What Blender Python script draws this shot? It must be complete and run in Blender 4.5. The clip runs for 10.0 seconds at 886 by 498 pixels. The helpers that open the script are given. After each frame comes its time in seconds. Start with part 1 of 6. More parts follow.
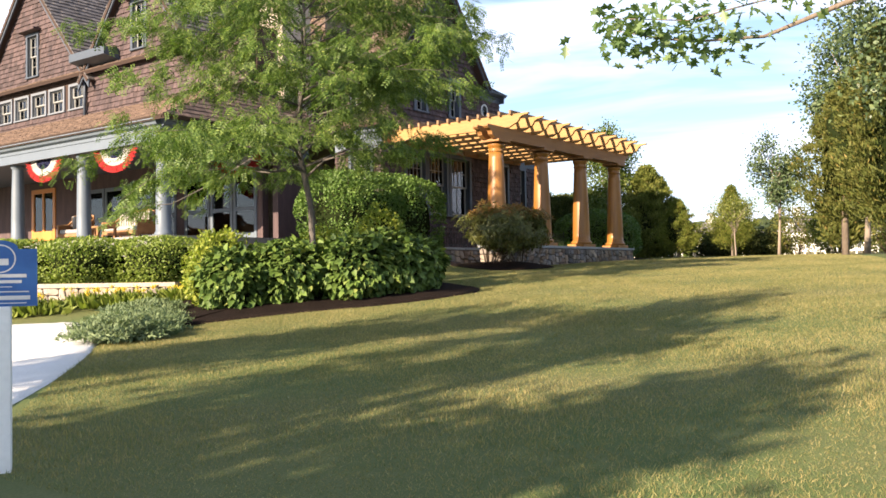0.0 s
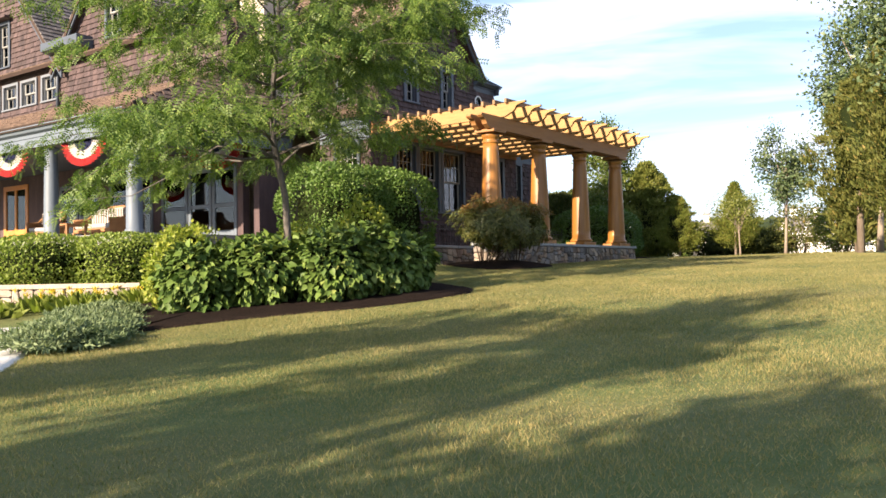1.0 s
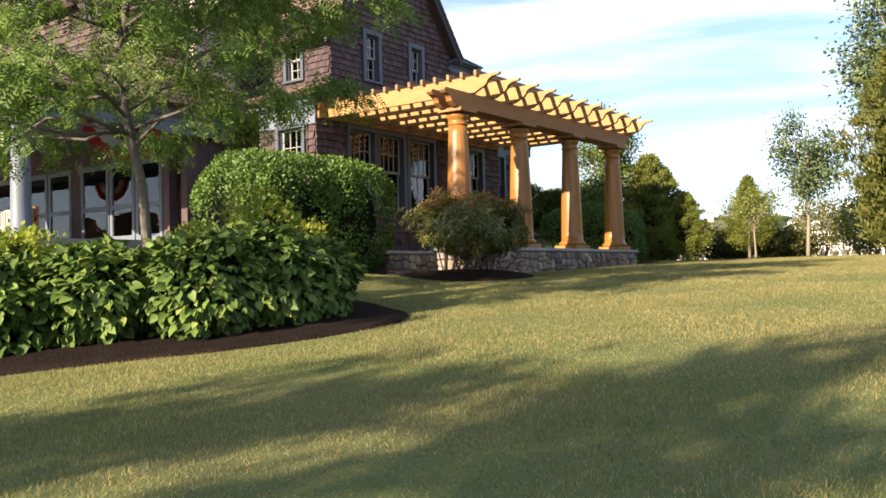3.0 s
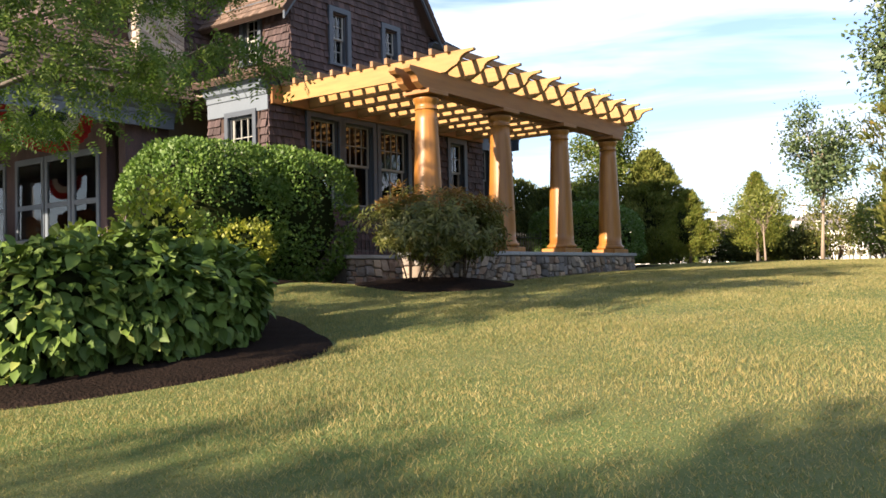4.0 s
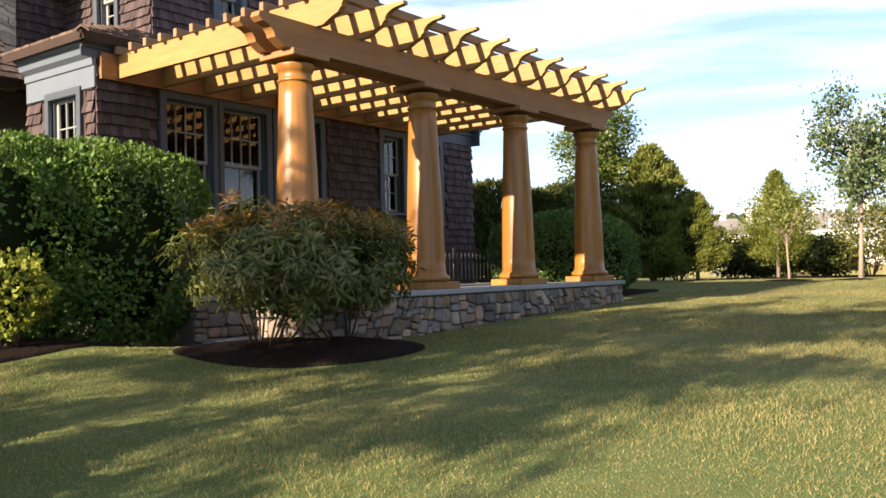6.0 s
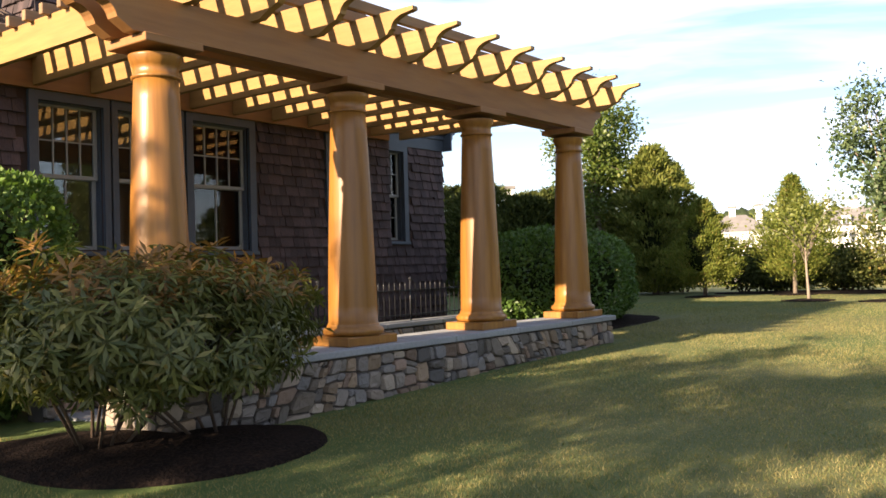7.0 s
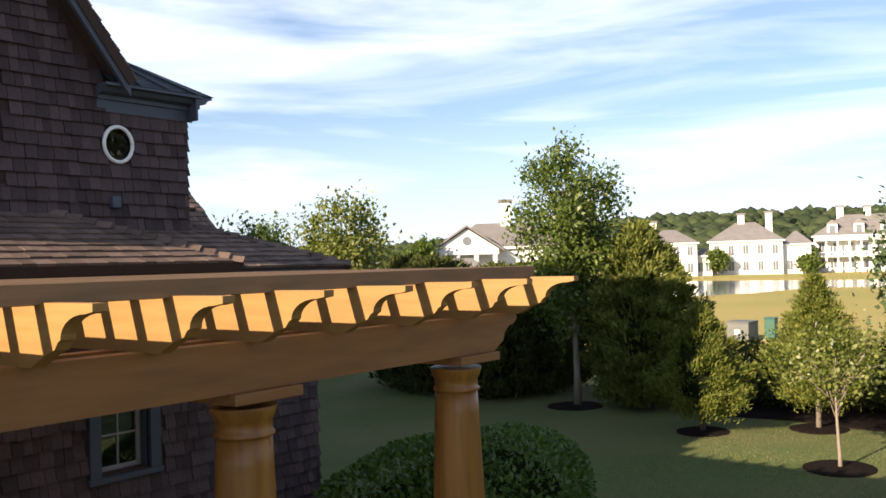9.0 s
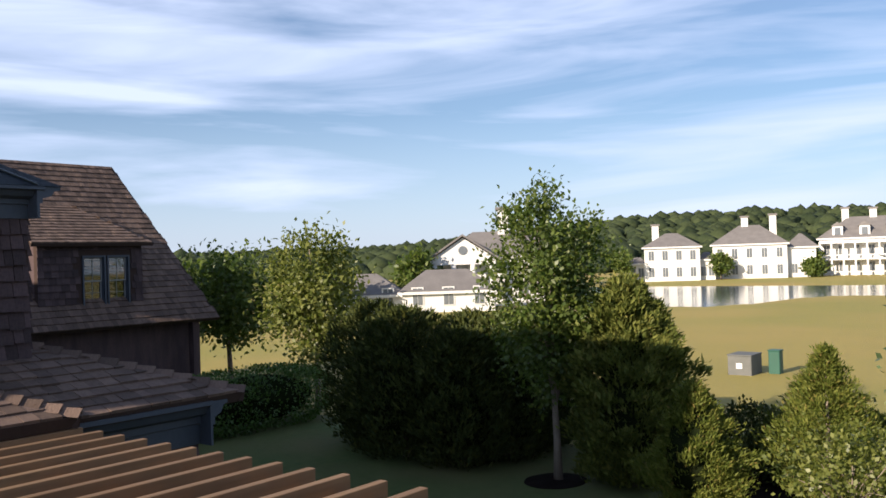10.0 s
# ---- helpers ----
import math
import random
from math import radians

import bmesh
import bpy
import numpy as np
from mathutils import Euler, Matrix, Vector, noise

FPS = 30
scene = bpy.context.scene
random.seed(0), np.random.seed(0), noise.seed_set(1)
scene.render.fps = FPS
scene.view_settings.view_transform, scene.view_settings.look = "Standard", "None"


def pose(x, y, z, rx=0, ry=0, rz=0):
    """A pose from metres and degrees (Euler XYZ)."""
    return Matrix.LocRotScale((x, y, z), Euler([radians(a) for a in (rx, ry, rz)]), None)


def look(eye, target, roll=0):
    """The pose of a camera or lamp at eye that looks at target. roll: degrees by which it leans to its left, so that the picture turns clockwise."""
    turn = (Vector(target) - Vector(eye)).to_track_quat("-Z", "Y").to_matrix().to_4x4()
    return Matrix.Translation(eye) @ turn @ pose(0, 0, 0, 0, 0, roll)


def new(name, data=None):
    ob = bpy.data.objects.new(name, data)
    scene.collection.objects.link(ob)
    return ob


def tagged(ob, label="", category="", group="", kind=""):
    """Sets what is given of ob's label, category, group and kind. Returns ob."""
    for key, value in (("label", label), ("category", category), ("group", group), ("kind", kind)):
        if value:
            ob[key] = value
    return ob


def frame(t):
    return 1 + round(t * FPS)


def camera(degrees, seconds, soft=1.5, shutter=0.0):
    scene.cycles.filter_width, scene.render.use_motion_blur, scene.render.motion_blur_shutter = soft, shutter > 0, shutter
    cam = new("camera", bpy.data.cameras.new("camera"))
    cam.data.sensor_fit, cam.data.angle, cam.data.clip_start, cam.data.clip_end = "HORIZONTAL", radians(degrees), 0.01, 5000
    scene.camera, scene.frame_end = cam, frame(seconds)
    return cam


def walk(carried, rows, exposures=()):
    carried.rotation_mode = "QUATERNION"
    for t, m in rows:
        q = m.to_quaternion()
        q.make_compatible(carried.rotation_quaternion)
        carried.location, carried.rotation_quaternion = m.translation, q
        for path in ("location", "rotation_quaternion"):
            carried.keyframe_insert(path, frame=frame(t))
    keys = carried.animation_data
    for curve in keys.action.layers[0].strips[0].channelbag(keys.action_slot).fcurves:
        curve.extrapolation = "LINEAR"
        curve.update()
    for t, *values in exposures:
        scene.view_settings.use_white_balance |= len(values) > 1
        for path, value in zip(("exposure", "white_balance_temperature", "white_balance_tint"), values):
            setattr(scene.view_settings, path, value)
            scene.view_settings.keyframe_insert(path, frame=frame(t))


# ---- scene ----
cam = camera(53.2, 10.0, soft=1.6)
PATH = [
    (0, (-1.8, -0.781, 0.856), (-0.192, 0.408, 0.911), -0.9),
    (0.5, (-1.279, -0.405, 0.871), (0.332, 0.779, 0.924), -0.9),
    (1, (-0.669, -0.037, 0.826), (0.946, 1.142, 0.883), -1.0),
    (1.5, (0.084, 0.36, 0.788), (1.7, 1.537, 0.852), -1.1),
    (2, (0.932, 0.719, 0.855), (2.546, 1.898, 0.918), -1.1),
    (2.5, (1.783, 1.068, 0.941), (3.397, 2.249, 1.002), -1.3),
    (4, (4.768, 2.238, 1.146), (6.376, 3.426, 1.203), -1.3),
    (4.5, (5.862, 2.729, 1.243), (7.473, 3.913, 1.3), -1.4),
    (5, (6.986, 3.122, 1.415), (8.597, 4.306, 1.471), -1.4),
    (5.5, (8.107, 3.492, 1.605), (9.709, 4.686, 1.66), -1.5),
    (5.7, (8.563, 3.637, 1.636), (10.161, 4.838, 1.694), -1.5),
    (6.8, (11.05, 4.539, 2.033), (12.644, 5.747, 2.073), -1.5),
    (7, (11.547, 4.696, 2.188), (13.133, 5.915, 2.231), -1.6),
    (7.5, (12.761, 5.115, 2.745), (14.332, 6.352, 2.787), -1.6),
    (8, (13.966, 5.459, 3.321), (15.538, 6.695, 3.368), -1.7),
    (8.5, (15.138, 5.841, 4.002), (16.714, 7.072, 4.04), -1.5),
    (9, (16.296, 6.235, 4.662), (17.87, 7.468, 4.692), -1.5),
    (9.5, (17.426, 6.542, 5.288), (18.988, 7.792, 5.313), -1.4),
    (10, (18.568, 6.911, 5.867), (20.137, 8.151, 5.892), -1.8),
]
walk(cam, [(t, look(eye, target, roll)) for t, eye, target, roll in PATH],
     [(0, 1.82, 5980, 10), (5.7, 1.80, 5980, 10), (7, 1.90, 6200, 10), (8.5, 1.55, 6100, 10), (9.5, 1.12, 5700, 10), (10, 0.86, 5500, 10)])
# world, sun
SUN = Vector((-1.0, 0.13, 0.39)).normalized()
world = bpy.data.worlds.new("sky")
scene.world = world
world.use_nodes = True
nt = world.node_tree
nt.nodes.clear()
N = nt.nodes.new
sky = N("ShaderNodeTexSky")
sky.sky_type, sky.sun_disc = "NISHITA", False
sky.sun_elevation, sky.sun_rotation = math.asin(SUN.z), math.atan2(SUN.x, SUN.y)
sky.air_density, sky.dust_density, sky.ozone_density = 1.0, 0.6, 2.0
tc, sep = N("ShaderNodeTexCoord"), N("ShaderNodeSeparateXYZ")
nt.links.new(tc.outputs["Generated"], sep.inputs[0])
zc = N("ShaderNodeMath"); zc.operation = "MAXIMUM"; zc.inputs[1].default_value = 0.0
nt.links.new(sep.outputs[2], zc.inputs[0])
mp = N("ShaderNodeMapping"); mp.inputs["Scale"].default_value = (1.0, 1.0, 9.0); mp.inputs["Rotation"].default_value = (radians(5), radians(-4), 0)
nt.links.new(tc.outputs["Generated"], mp.inputs[0])
cn = N("ShaderNodeTexNoise"); cn.inputs["Scale"].default_value = 2.1; cn.inputs["Detail"].default_value = 6; cn.inputs["Roughness"].default_value = 0.5
cn.inputs["Distortion"].default_value = 0.5
nt.links.new(mp.outputs[0], cn.inputs["Vector"])
cr = N("ShaderNodeValToRGB"); cr.color_ramp.elements[0].position, cr.color_ramp.elements[1].position = 0.38, 0.66
cr.color_ramp.elements[0].color = (0.15, 0.15, 0.15, 1)
nt.links.new(cn.outputs[0], cr.inputs[0])
hz = N("ShaderNodeMapRange"); hz.inputs[1].default_value, hz.inputs[2].default_value, hz.inputs[3].default_value, hz.inputs[4].default_value = 0.0, 0.22, 0.6, 0.0
nt.links.new(zc.outputs[0], hz.inputs[0])
mx0 = N("ShaderNodeMath"); mx0.operation = "MAXIMUM"
zen = N("ShaderNodeMapRange"); zen.inputs[1].default_value, zen.inputs[2].default_value, zen.inputs[3].default_value, zen.inputs[4].default_value = 0.32, 0.85, 1.0, 0.25
nt.links.new(zc.outputs[0], zen.inputs[0])
thin = N("ShaderNodeMath"); thin.operation = "MULTIPLY"
nt.links.new(cr.outputs[0], thin.inputs[0]); nt.links.new(zen.outputs[0], thin.inputs[1])
nt.links.new(thin.outputs[0], mx0.inputs[0]); nt.links.new(hz.outputs[0], mx0.inputs[1])
cl = N("ShaderNodeMix"); cl.data_type = "RGBA"; cl.inputs[7].default_value = (8.9, 9.0, 10.1, 1)
nt.links.new(mx0.outputs[0], cl.inputs[0]); nt.links.new(sky.outputs[0], cl.inputs[6])
bg = N("ShaderNodeBackground"); bg.inputs[1].default_value = 0.056
nt.links.new(cl.outputs[2], bg.inputs[0])
wo = N("ShaderNodeOutputWorld"); nt.links.new(bg.outputs[0], wo.inputs[0])
lamp = bpy.data.lights.new("sun", "SUN")
lamp.energy, lamp.angle, lamp.color = 5.0, radians(0.6), (1.0, 0.768, 0.52)
sun = new("sun", lamp)
sun.matrix_world = look(SUN * 60, (0, 0, 0))
# materials
def nodes(name):
    m = bpy.data.materials.new(name)
    m.use_nodes = True
    t = m.node_tree
    t.nodes.clear()
    out = t.nodes.new("ShaderNodeOutputMaterial")
    return m, t, out


def mixrgb(t, fac, a, b, blend="MIX"):
    n = t.nodes.new("ShaderNodeMix")
    n.data_type, n.blend_type = "RGBA", blend
    for sock, v in ((0, fac), (6, a), (7, b)):
        if isinstance(v, (int, float)):
            n.inputs[sock].default_value = v
        elif isinstance(v, tuple):
            n.inputs[sock].default_value = (*v[:3], 1)
        else:
            t.links.new(v, n.inputs[sock])
    return n.outputs[2]


def noise_fac(t, scale, detail=4, lo=0.35, hi=0.65, stretch=(1, 1, 1), coord="Object"):
    tcn, mpn = t.nodes.new("ShaderNodeTexCoord"), t.nodes.new("ShaderNodeMapping")
    mpn.inputs["Scale"].default_value = stretch
    t.links.new(tcn.outputs[coord], mpn.inputs[0])
    n = t.nodes.new("ShaderNodeTexNoise")
    n.inputs["Scale"].default_value, n.inputs["Detail"].default_value = scale, detail
    t.links.new(mpn.outputs[0], n.inputs["Vector"])
    r = t.nodes.new("ShaderNodeMapRange")
    r.inputs[1].default_value, r.inputs[2].default_value = lo, hi
    t.links.new(n.outputs[0], r.inputs[0])
    return r.outputs[0], n.outputs[0]


def solid(name, c1, c2=None, c3=None, rough=0.7, scale=3.0, fine=40.0, bump=0.15, metal=0.0, stretch=(1, 1, 1), rand=None, spread=0.35, spec=0.4, palette=()):
    """A surface of two tones in broad patches, a third in fine grain, with fine relief; rand: island or object, for pieces that differ."""
    m, t, out = nodes(name)
    b = t.nodes.new("ShaderNodeBsdfPrincipled")
    c2 = c2 or tuple(v * 0.8 for v in c1)
    c3 = c3 or tuple(v * 0.75 for v in c1)
    f1, _ = noise_fac(t, scale, 5, stretch=stretch)
    f2, raw = noise_fac(t, fine, 4, 0.4, 0.75, stretch=stretch)
    col = mixrgb(t, f1, c1, c2)
    half = t.nodes.new("ShaderNodeMath"); half.operation = "MULTIPLY"; half.inputs[1].default_value = 0.6
    t.links.new(f2, half.inputs[0])
    col = mixrgb(t, half.outputs[0], col, c3)
    if rand:
        if rand == "island":
            g = t.nodes.new("ShaderNodeNewGeometry"); r = g.outputs["Random Per Island"]
        else:
            g = t.nodes.new("ShaderNodeObjectInfo"); r = g.outputs["Random"]
        mr = t.nodes.new("ShaderNodeMapRange"); mr.inputs[3].default_value, mr.inputs[4].default_value = 1 - spread, 1 + spread
        t.links.new(r, mr.inputs[0])
        if palette:
            rp = t.nodes.new("ShaderNodeValToRGB")
            rp.color_ramp.interpolation = "CONSTANT"
            for k, c in enumerate(palette):
                e = rp.color_ramp.elements[0] if k == 0 else rp.color_ramp.elements.new(k / len(palette))
                e.color = (*c, 1)
            sc = t.nodes.new("ShaderNodeMath"); sc.operation = "MULTIPLY"; sc.inputs[1].default_value = 7.31
            fr = t.nodes.new("ShaderNodeMath"); fr.operation = "FRACT"
            t.links.new(r, sc.inputs[0]); t.links.new(sc.outputs[0], fr.inputs[0]); t.links.new(fr.outputs[0], rp.inputs[0])
            col = mixrgb(t, 0.75, col, rp.outputs[0])
        h = t.nodes.new("ShaderNodeHueSaturation")
        t.links.new(mr.outputs[0], h.inputs["Value"]); t.links.new(col, h.inputs["Color"])
        col = h.outputs[0]
    t.links.new(col, b.inputs["Base Color"])
    b.inputs["Roughness"].default_value, b.inputs["Metallic"].default_value = rough, metal
    b.inputs["Specular IOR Level"].default_value = spec
    if bump:
        bp = t.nodes.new("ShaderNodeBump"); bp.inputs["Strength"].default_value, bp.inputs["Distance"].default_value = bump, 0.02
        t.links.new(raw, bp.inputs["Height"]); t.links.new(bp.outputs[0], b.inputs["Normal"])
    t.links.new(b.outputs[0], out.inputs[0])
    return m


def leafy(name, c1, c2, c3=None, trans=0.4, rough=0.5, spec=0.3):
    """Leaves: colour by leaf, and light that comes through them."""
    m, t, out = nodes(name)
    g = t.nodes.new("ShaderNodeNewGeometry")
    ramp = t.nodes.new("ShaderNodeValToRGB")
    ramp.color_ramp.elements[0].color, ramp.color_ramp.elements[1].color = (*c1, 1), (*c2, 1)
    if c3:
        e = ramp.color_ramp.elements.new(0.93); e.color = (*c2, 1)
        ramp.color_ramp.elements[-1].color = (*c3, 1)
    t.links.new(g.outputs["Random Per Island"], ramp.inputs[0])
    f, _ = noise_fac(t, 1.3, 3, 0.3, 0.7)
    col = mixrgb(t, f, ramp.outputs[0], mixrgb(t, 1.0, ramp.outputs[0], (0.72, 0.78, 0.7), "MULTIPLY"))
    b = t.nodes.new("ShaderNodeBsdfPrincipled")
    b.inputs["Roughness"].default_value, b.inputs["Specular IOR Level"].default_value = rough, spec
    t.links.new(col, b.inputs["Base Color"])
    tr = t.nodes.new("ShaderNodeBsdfTranslucent")
    t.links.new(mixrgb(t, 1.0, col, (1.0, 1.15, 0.55), "MULTIPLY"), tr.inputs[0])
    mx = t.nodes.new("ShaderNodeMixShader"); mx.inputs[0].default_value = trans
    t.links.new(b.outputs[0], mx.inputs[1]); t.links.new(tr.outputs[0], mx.inputs[2])
    t.links.new(mx.outputs[0], out.inputs[0])
    return m


def glass(name, tint=(0.75, 0.8, 0.8)):
    m, t, out = nodes(name)
    fr = t.nodes.new("ShaderNodeFresnel"); fr.inputs[0].default_value = 1.75
    gl = t.nodes.new("ShaderNodeBsdfGlossy"); gl.inputs["Roughness"].default_value = 0.015
    tp = t.nodes.new("ShaderNodeBsdfTransparent"); tp.inputs[0].default_value = (*tint, 1)
    mx = t.nodes.new("ShaderNodeMixShader")
    t.links.new(fr.outputs[0], mx.inputs[0]); t.links.new(tp.outputs[0], mx.inputs[1]); t.links.new(gl.outputs[0], mx.inputs[2])
    t.links.new(mx.outputs[0], out.inputs[0])
    return m


def lawn_mat(name, a, b2, c, dry, dscale=0.35):
    m, t, out = nodes(name)
    f1, _ = noise_fac(t, dscale, 6, 0.38, 0.66)
    f2, _ = noise_fac(t, 6.0, 5, 0.3, 0.7)
    f3, raw = noise_fac(t, 90.0, 3, 0.3, 0.7)
    col = mixrgb(t, f2, a, b2)
    col = mixrgb(t, f1, col, dry)
    dim = t.nodes.new("ShaderNodeMath"); dim.operation = "MULTIPLY"; dim.inputs[1].default_value = 0.55
    t.links.new(f3, dim.inputs[0])
    col = mixrgb(t, dim.outputs[0], col, c)
    b = t.nodes.new("ShaderNodeBsdfPrincipled")
    b.inputs["Roughness"].default_value, b.inputs["Specular IOR Level"].default_value = 0.8, 0.15
    t.links.new(col, b.inputs["Base Color"])
    bp = t.nodes.new("ShaderNodeBump"); bp.inputs["Strength"].default_value, bp.inputs["Distance"].default_value = 0.6, 0.03
    t.links.new(raw, bp.inputs["Height"]); t.links.new(bp.outputs[0], b.inputs["Normal"])
    t.links.new(b.outputs[0], out.inputs[0])
    return m


M_LAWN = lawn_mat("lawn_turf", (0.092, 0.134, 0.040), (0.138, 0.166, 0.054), (0.060, 0.088, 0.028), (0.172, 0.160, 0.066))
M_BLADE = leafy("grass_blades", (0.118, 0.162, 0.066), (0.400, 0.305, 0.135), (0.50, 0.42, 0.22), 0.35, 0.6, 0.15)
M_FIELD = lawn_mat("far_grass", (0.29, 0.27, 0.075), (0.38, 0.32, 0.09), (0.22, 0.21, 0.06), (0.45, 0.33, 0.11), 0.05)
M_GRAVEL = solid("shell_gravel", (0.82, 0.80, 0.76), (0.74, 0.72, 0.68), (0.60, 0.57, 0.53), 0.95, 1.5, 70, 0.9)
M_MULCH = solid("bark_mulch", (0.012, 0.009, 0.008), (0.008, 0.0062, 0.0055), (0.043, 0.028, 0.021), 0.95, 4, 45, 1.0, spec=0.05)
M_CEDAR = solid("oiled_cedar", (0.33, 0.152, 0.028), (0.22, 0.094, 0.016), (0.145, 0.056, 0.012), 0.40, 3.4, 22, 0.15, stretch=(1, 1, 0.07), spec=0.5)
M_BEAM = solid("weathered_cedar_beam", (0.310, 0.152, 0.050), (0.240, 0.112, 0.037), (0.165, 0.072, 0.025), 0.55, 1.4, 16, 0.2, stretch=(0.12, 1, 1))
M_RAFT = solid("cedar_rafter", (0.330, 0.186, 0.056), (0.275, 0.153, 0.045), (0.205, 0.110, 0.031), 0.55, 1.4, 16, 0.2, stretch=(1, 0.12, 1))
M_PURL = solid("sawn_cedar_purlin", (0.255, 0.158, 0.080), (0.200, 0.118, 0.058), (0.140, 0.083, 0.042), 0.7, 1.4, 18, 0.25, stretch=(0.1, 1, 1))
M_SHING = solid("wall_shingle", (0.084, 0.056, 0.054), (0.056, 0.038, 0.040), (0.035, 0.025, 0.029), 0.85, 2, 26, 0.35, stretch=(3, 3, 0.6), rand="island", spread=0.38)
M_SHINGO = solid("wall_shingle_piece", (0.084, 0.056, 0.054), (0.056, 0.038, 0.040), (0.035, 0.025, 0.029), 0.85, 2, 26, 0.35, stretch=(3, 3, 0.6), rand="object", spread=0.38)
M_ROOF = solid("roof_shingle", (0.150, 0.103, 0.077), (0.115, 0.079, 0.062), (0.070, 0.048, 0.040), 0.85, 1.5, 22, 0.35, rand="island", spread=0.35)
M_ROOFO = solid("roof_shingle_piece", (0.150, 0.103, 0.077), (0.115, 0.079, 0.062), (0.070, 0.048, 0.040), 0.85, 1.5, 22, 0.35, rand="object", spread=0.35)
M_ROOFG = solid("grey_roof_shingle", (0.150, 0.135, 0.130), (0.115, 0.104, 0.102), (0.078, 0.070, 0.070), 0.85, 1.5, 22, 0.35, rand="island", spread=0.3)
M_SHEATH = solid("dark_sheathing", (0.05, 0.03, 0.022), (0.04, 0.025, 0.02), rough=0.9)
M_TRIM = solid("grey_blue_trim_paint", (0.062, 0.076, 0.100), (0.055, 0.068, 0.090), (0.047, 0.058, 0.078), 0.5, 2, 30, 0.05)
# lighter copy of the trim paint, the sun on it put into the colour
M_TRIM_SUN = solid("sunlit_blue_grey_trim_paint", (0.125, 0.150, 0.185), (0.112, 0.136, 0.170), (0.098, 0.12, 0.15), 0.5, 2, 30, 0.05)
M_WHITE = solid("white_paint", (0.78, 0.78, 0.76), (0.72, 0.72, 0.70), (0.66, 0.66, 0.64), 0.5, 2, 30, 0.05)
M_PALE = solid("pale_grey_paint", (0.16, 0.175, 0.20), (0.14, 0.155, 0.18), rough=0.5, bump=0.05)
M_SASH = solid("cream_sash_paint", (0.27, 0.27, 0.26), (0.24, 0.24, 0.23), rough=0.5, bump=0.03)
M_GLASS = glass("window_glass")
M_ROOM = solid("room_plaster", (0.22, 0.18, 0.14), (0.18, 0.15, 0.12), rough=0.9, bump=0)
M_LEAD = solid("lead_coated_copper", (0.12, 0.14, 0.16), (0.09, 0.105, 0.12), (0.07, 0.08, 0.09), 0.45, 2, 20, 0.05, metal=0.6)
M_STONE = solid("fieldstone", (0.225, 0.180, 0.143), (0.158, 0.135, 0.120), (0.285, 0.232, 0.180), 0.85, 3.5, 22, 0.6, rand="object", spread=0.45, palette=((0.20, 0.16, 0.125), (0.13, 0.125, 0.125), (0.25, 0.175, 0.11), (0.17, 0.15, 0.135), (0.29, 0.24, 0.185), (0.118, 0.118, 0.124), (0.21, 0.14, 0.10), (0.16, 0.14, 0.12)))
M_MORTAR = solid("mortar", (0.10, 0.085, 0.075), (0.07, 0.06, 0.052), rough=0.95, bump=0.5)
M_BLUEST = solid("bluestone_slab", (0.272, 0.280, 0.288), (0.224, 0.232, 0.240), (0.176, 0.184, 0.200), 0.75, 2.5, 30, 0.2, rand="object", spread=0.12)
M_LIMES = solid("pale_wall_stone", (0.384, 0.328, 0.272), (0.320, 0.272, 0.224), (0.240, 0.200, 0.168), 0.85, 3, 22, 0.5, rand="object", spread=0.25)
M_IRON = solid("black_iron", (0.028, 0.028, 0.031), (0.02, 0.02, 0.022), rough=0.38, bump=0.05)
M_BARK = solid("grey_bark", (0.17, 0.13, 0.10), (0.11, 0.085, 0.065), (0.22, 0.18, 0.14), 0.9, 5, 26, 0.8, stretch=(1, 1, 0.3))
M_LBARK = solid("dark_locust_bark", (0.100, 0.088, 0.078), (0.066, 0.058, 0.052), (0.14, 0.125, 0.11), 0.9, 5, 26, 0.8, stretch=(1, 1, 0.3))
M_BARKP = solid("pale_bark", (0.25, 0.20, 0.155), (0.18, 0.14, 0.105), (0.30, 0.26, 0.21), 0.85, 6, 26, 0.5, stretch=(1, 1, 0.3))
M_TWIG = solid("brown_twigs", (0.10, 0.067, 0.046), (0.06, 0.04, 0.028), rough=0.9, bump=0.3)
M_LOCUST = leafy("locust_leaves", (0.062, 0.115, 0.022), (0.165, 0.228, 0.048), (0.28, 0.33, 0.08), 0.32)
M_HYDR = leafy("hydrangea_leaves", (0.044, 0.082, 0.017), (0.132, 0.190, 0.040), (0.25, 0.28, 0.075), 0.06, 0.55, 0.2)
M_PRIVET = leafy("privet_leaves", (0.074, 0.138, 0.026), (0.18, 0.262, 0.062), None, 0.3, 0.5, 0.3)
M_BOX = leafy("boxwood_leaves", (0.070, 0.130, 0.027), (0.140, 0.212, 0.047), None, 0.3, 0.4, 0.4)
M_AZAL = leafy("andromeda_leaves", (0.080, 0.098, 0.03), (0.22, 0.21, 0.06), (0.27, 0.19, 0.06), 0.3, 0.4, 0.4)
M_YELLOW = leafy("golden_shrub_leaves", (0.17, 0.21, 0.03), (0.36, 0.35, 0.05), None, 0.4)
M_CON = leafy("arborvitae_sprays", (0.098, 0.124, 0.027), (0.225, 0.228, 0.05), (0.29, 0.25, 0.07), 0.25, 0.6, 0.2)
M_CONG = leafy("golden_arborvitae_sprays", (0.10, 0.13, 0.02), (0.21, 0.215, 0.04), (0.30, 0.21, 0.07), 0.3, 0.6, 0.2)
M_TREE = leafy("tree_leaves", (0.075, 0.115, 0.022), (0.17, 0.205, 0.042), (0.26, 0.27, 0.08), 0.4, 0.42, 0.4)
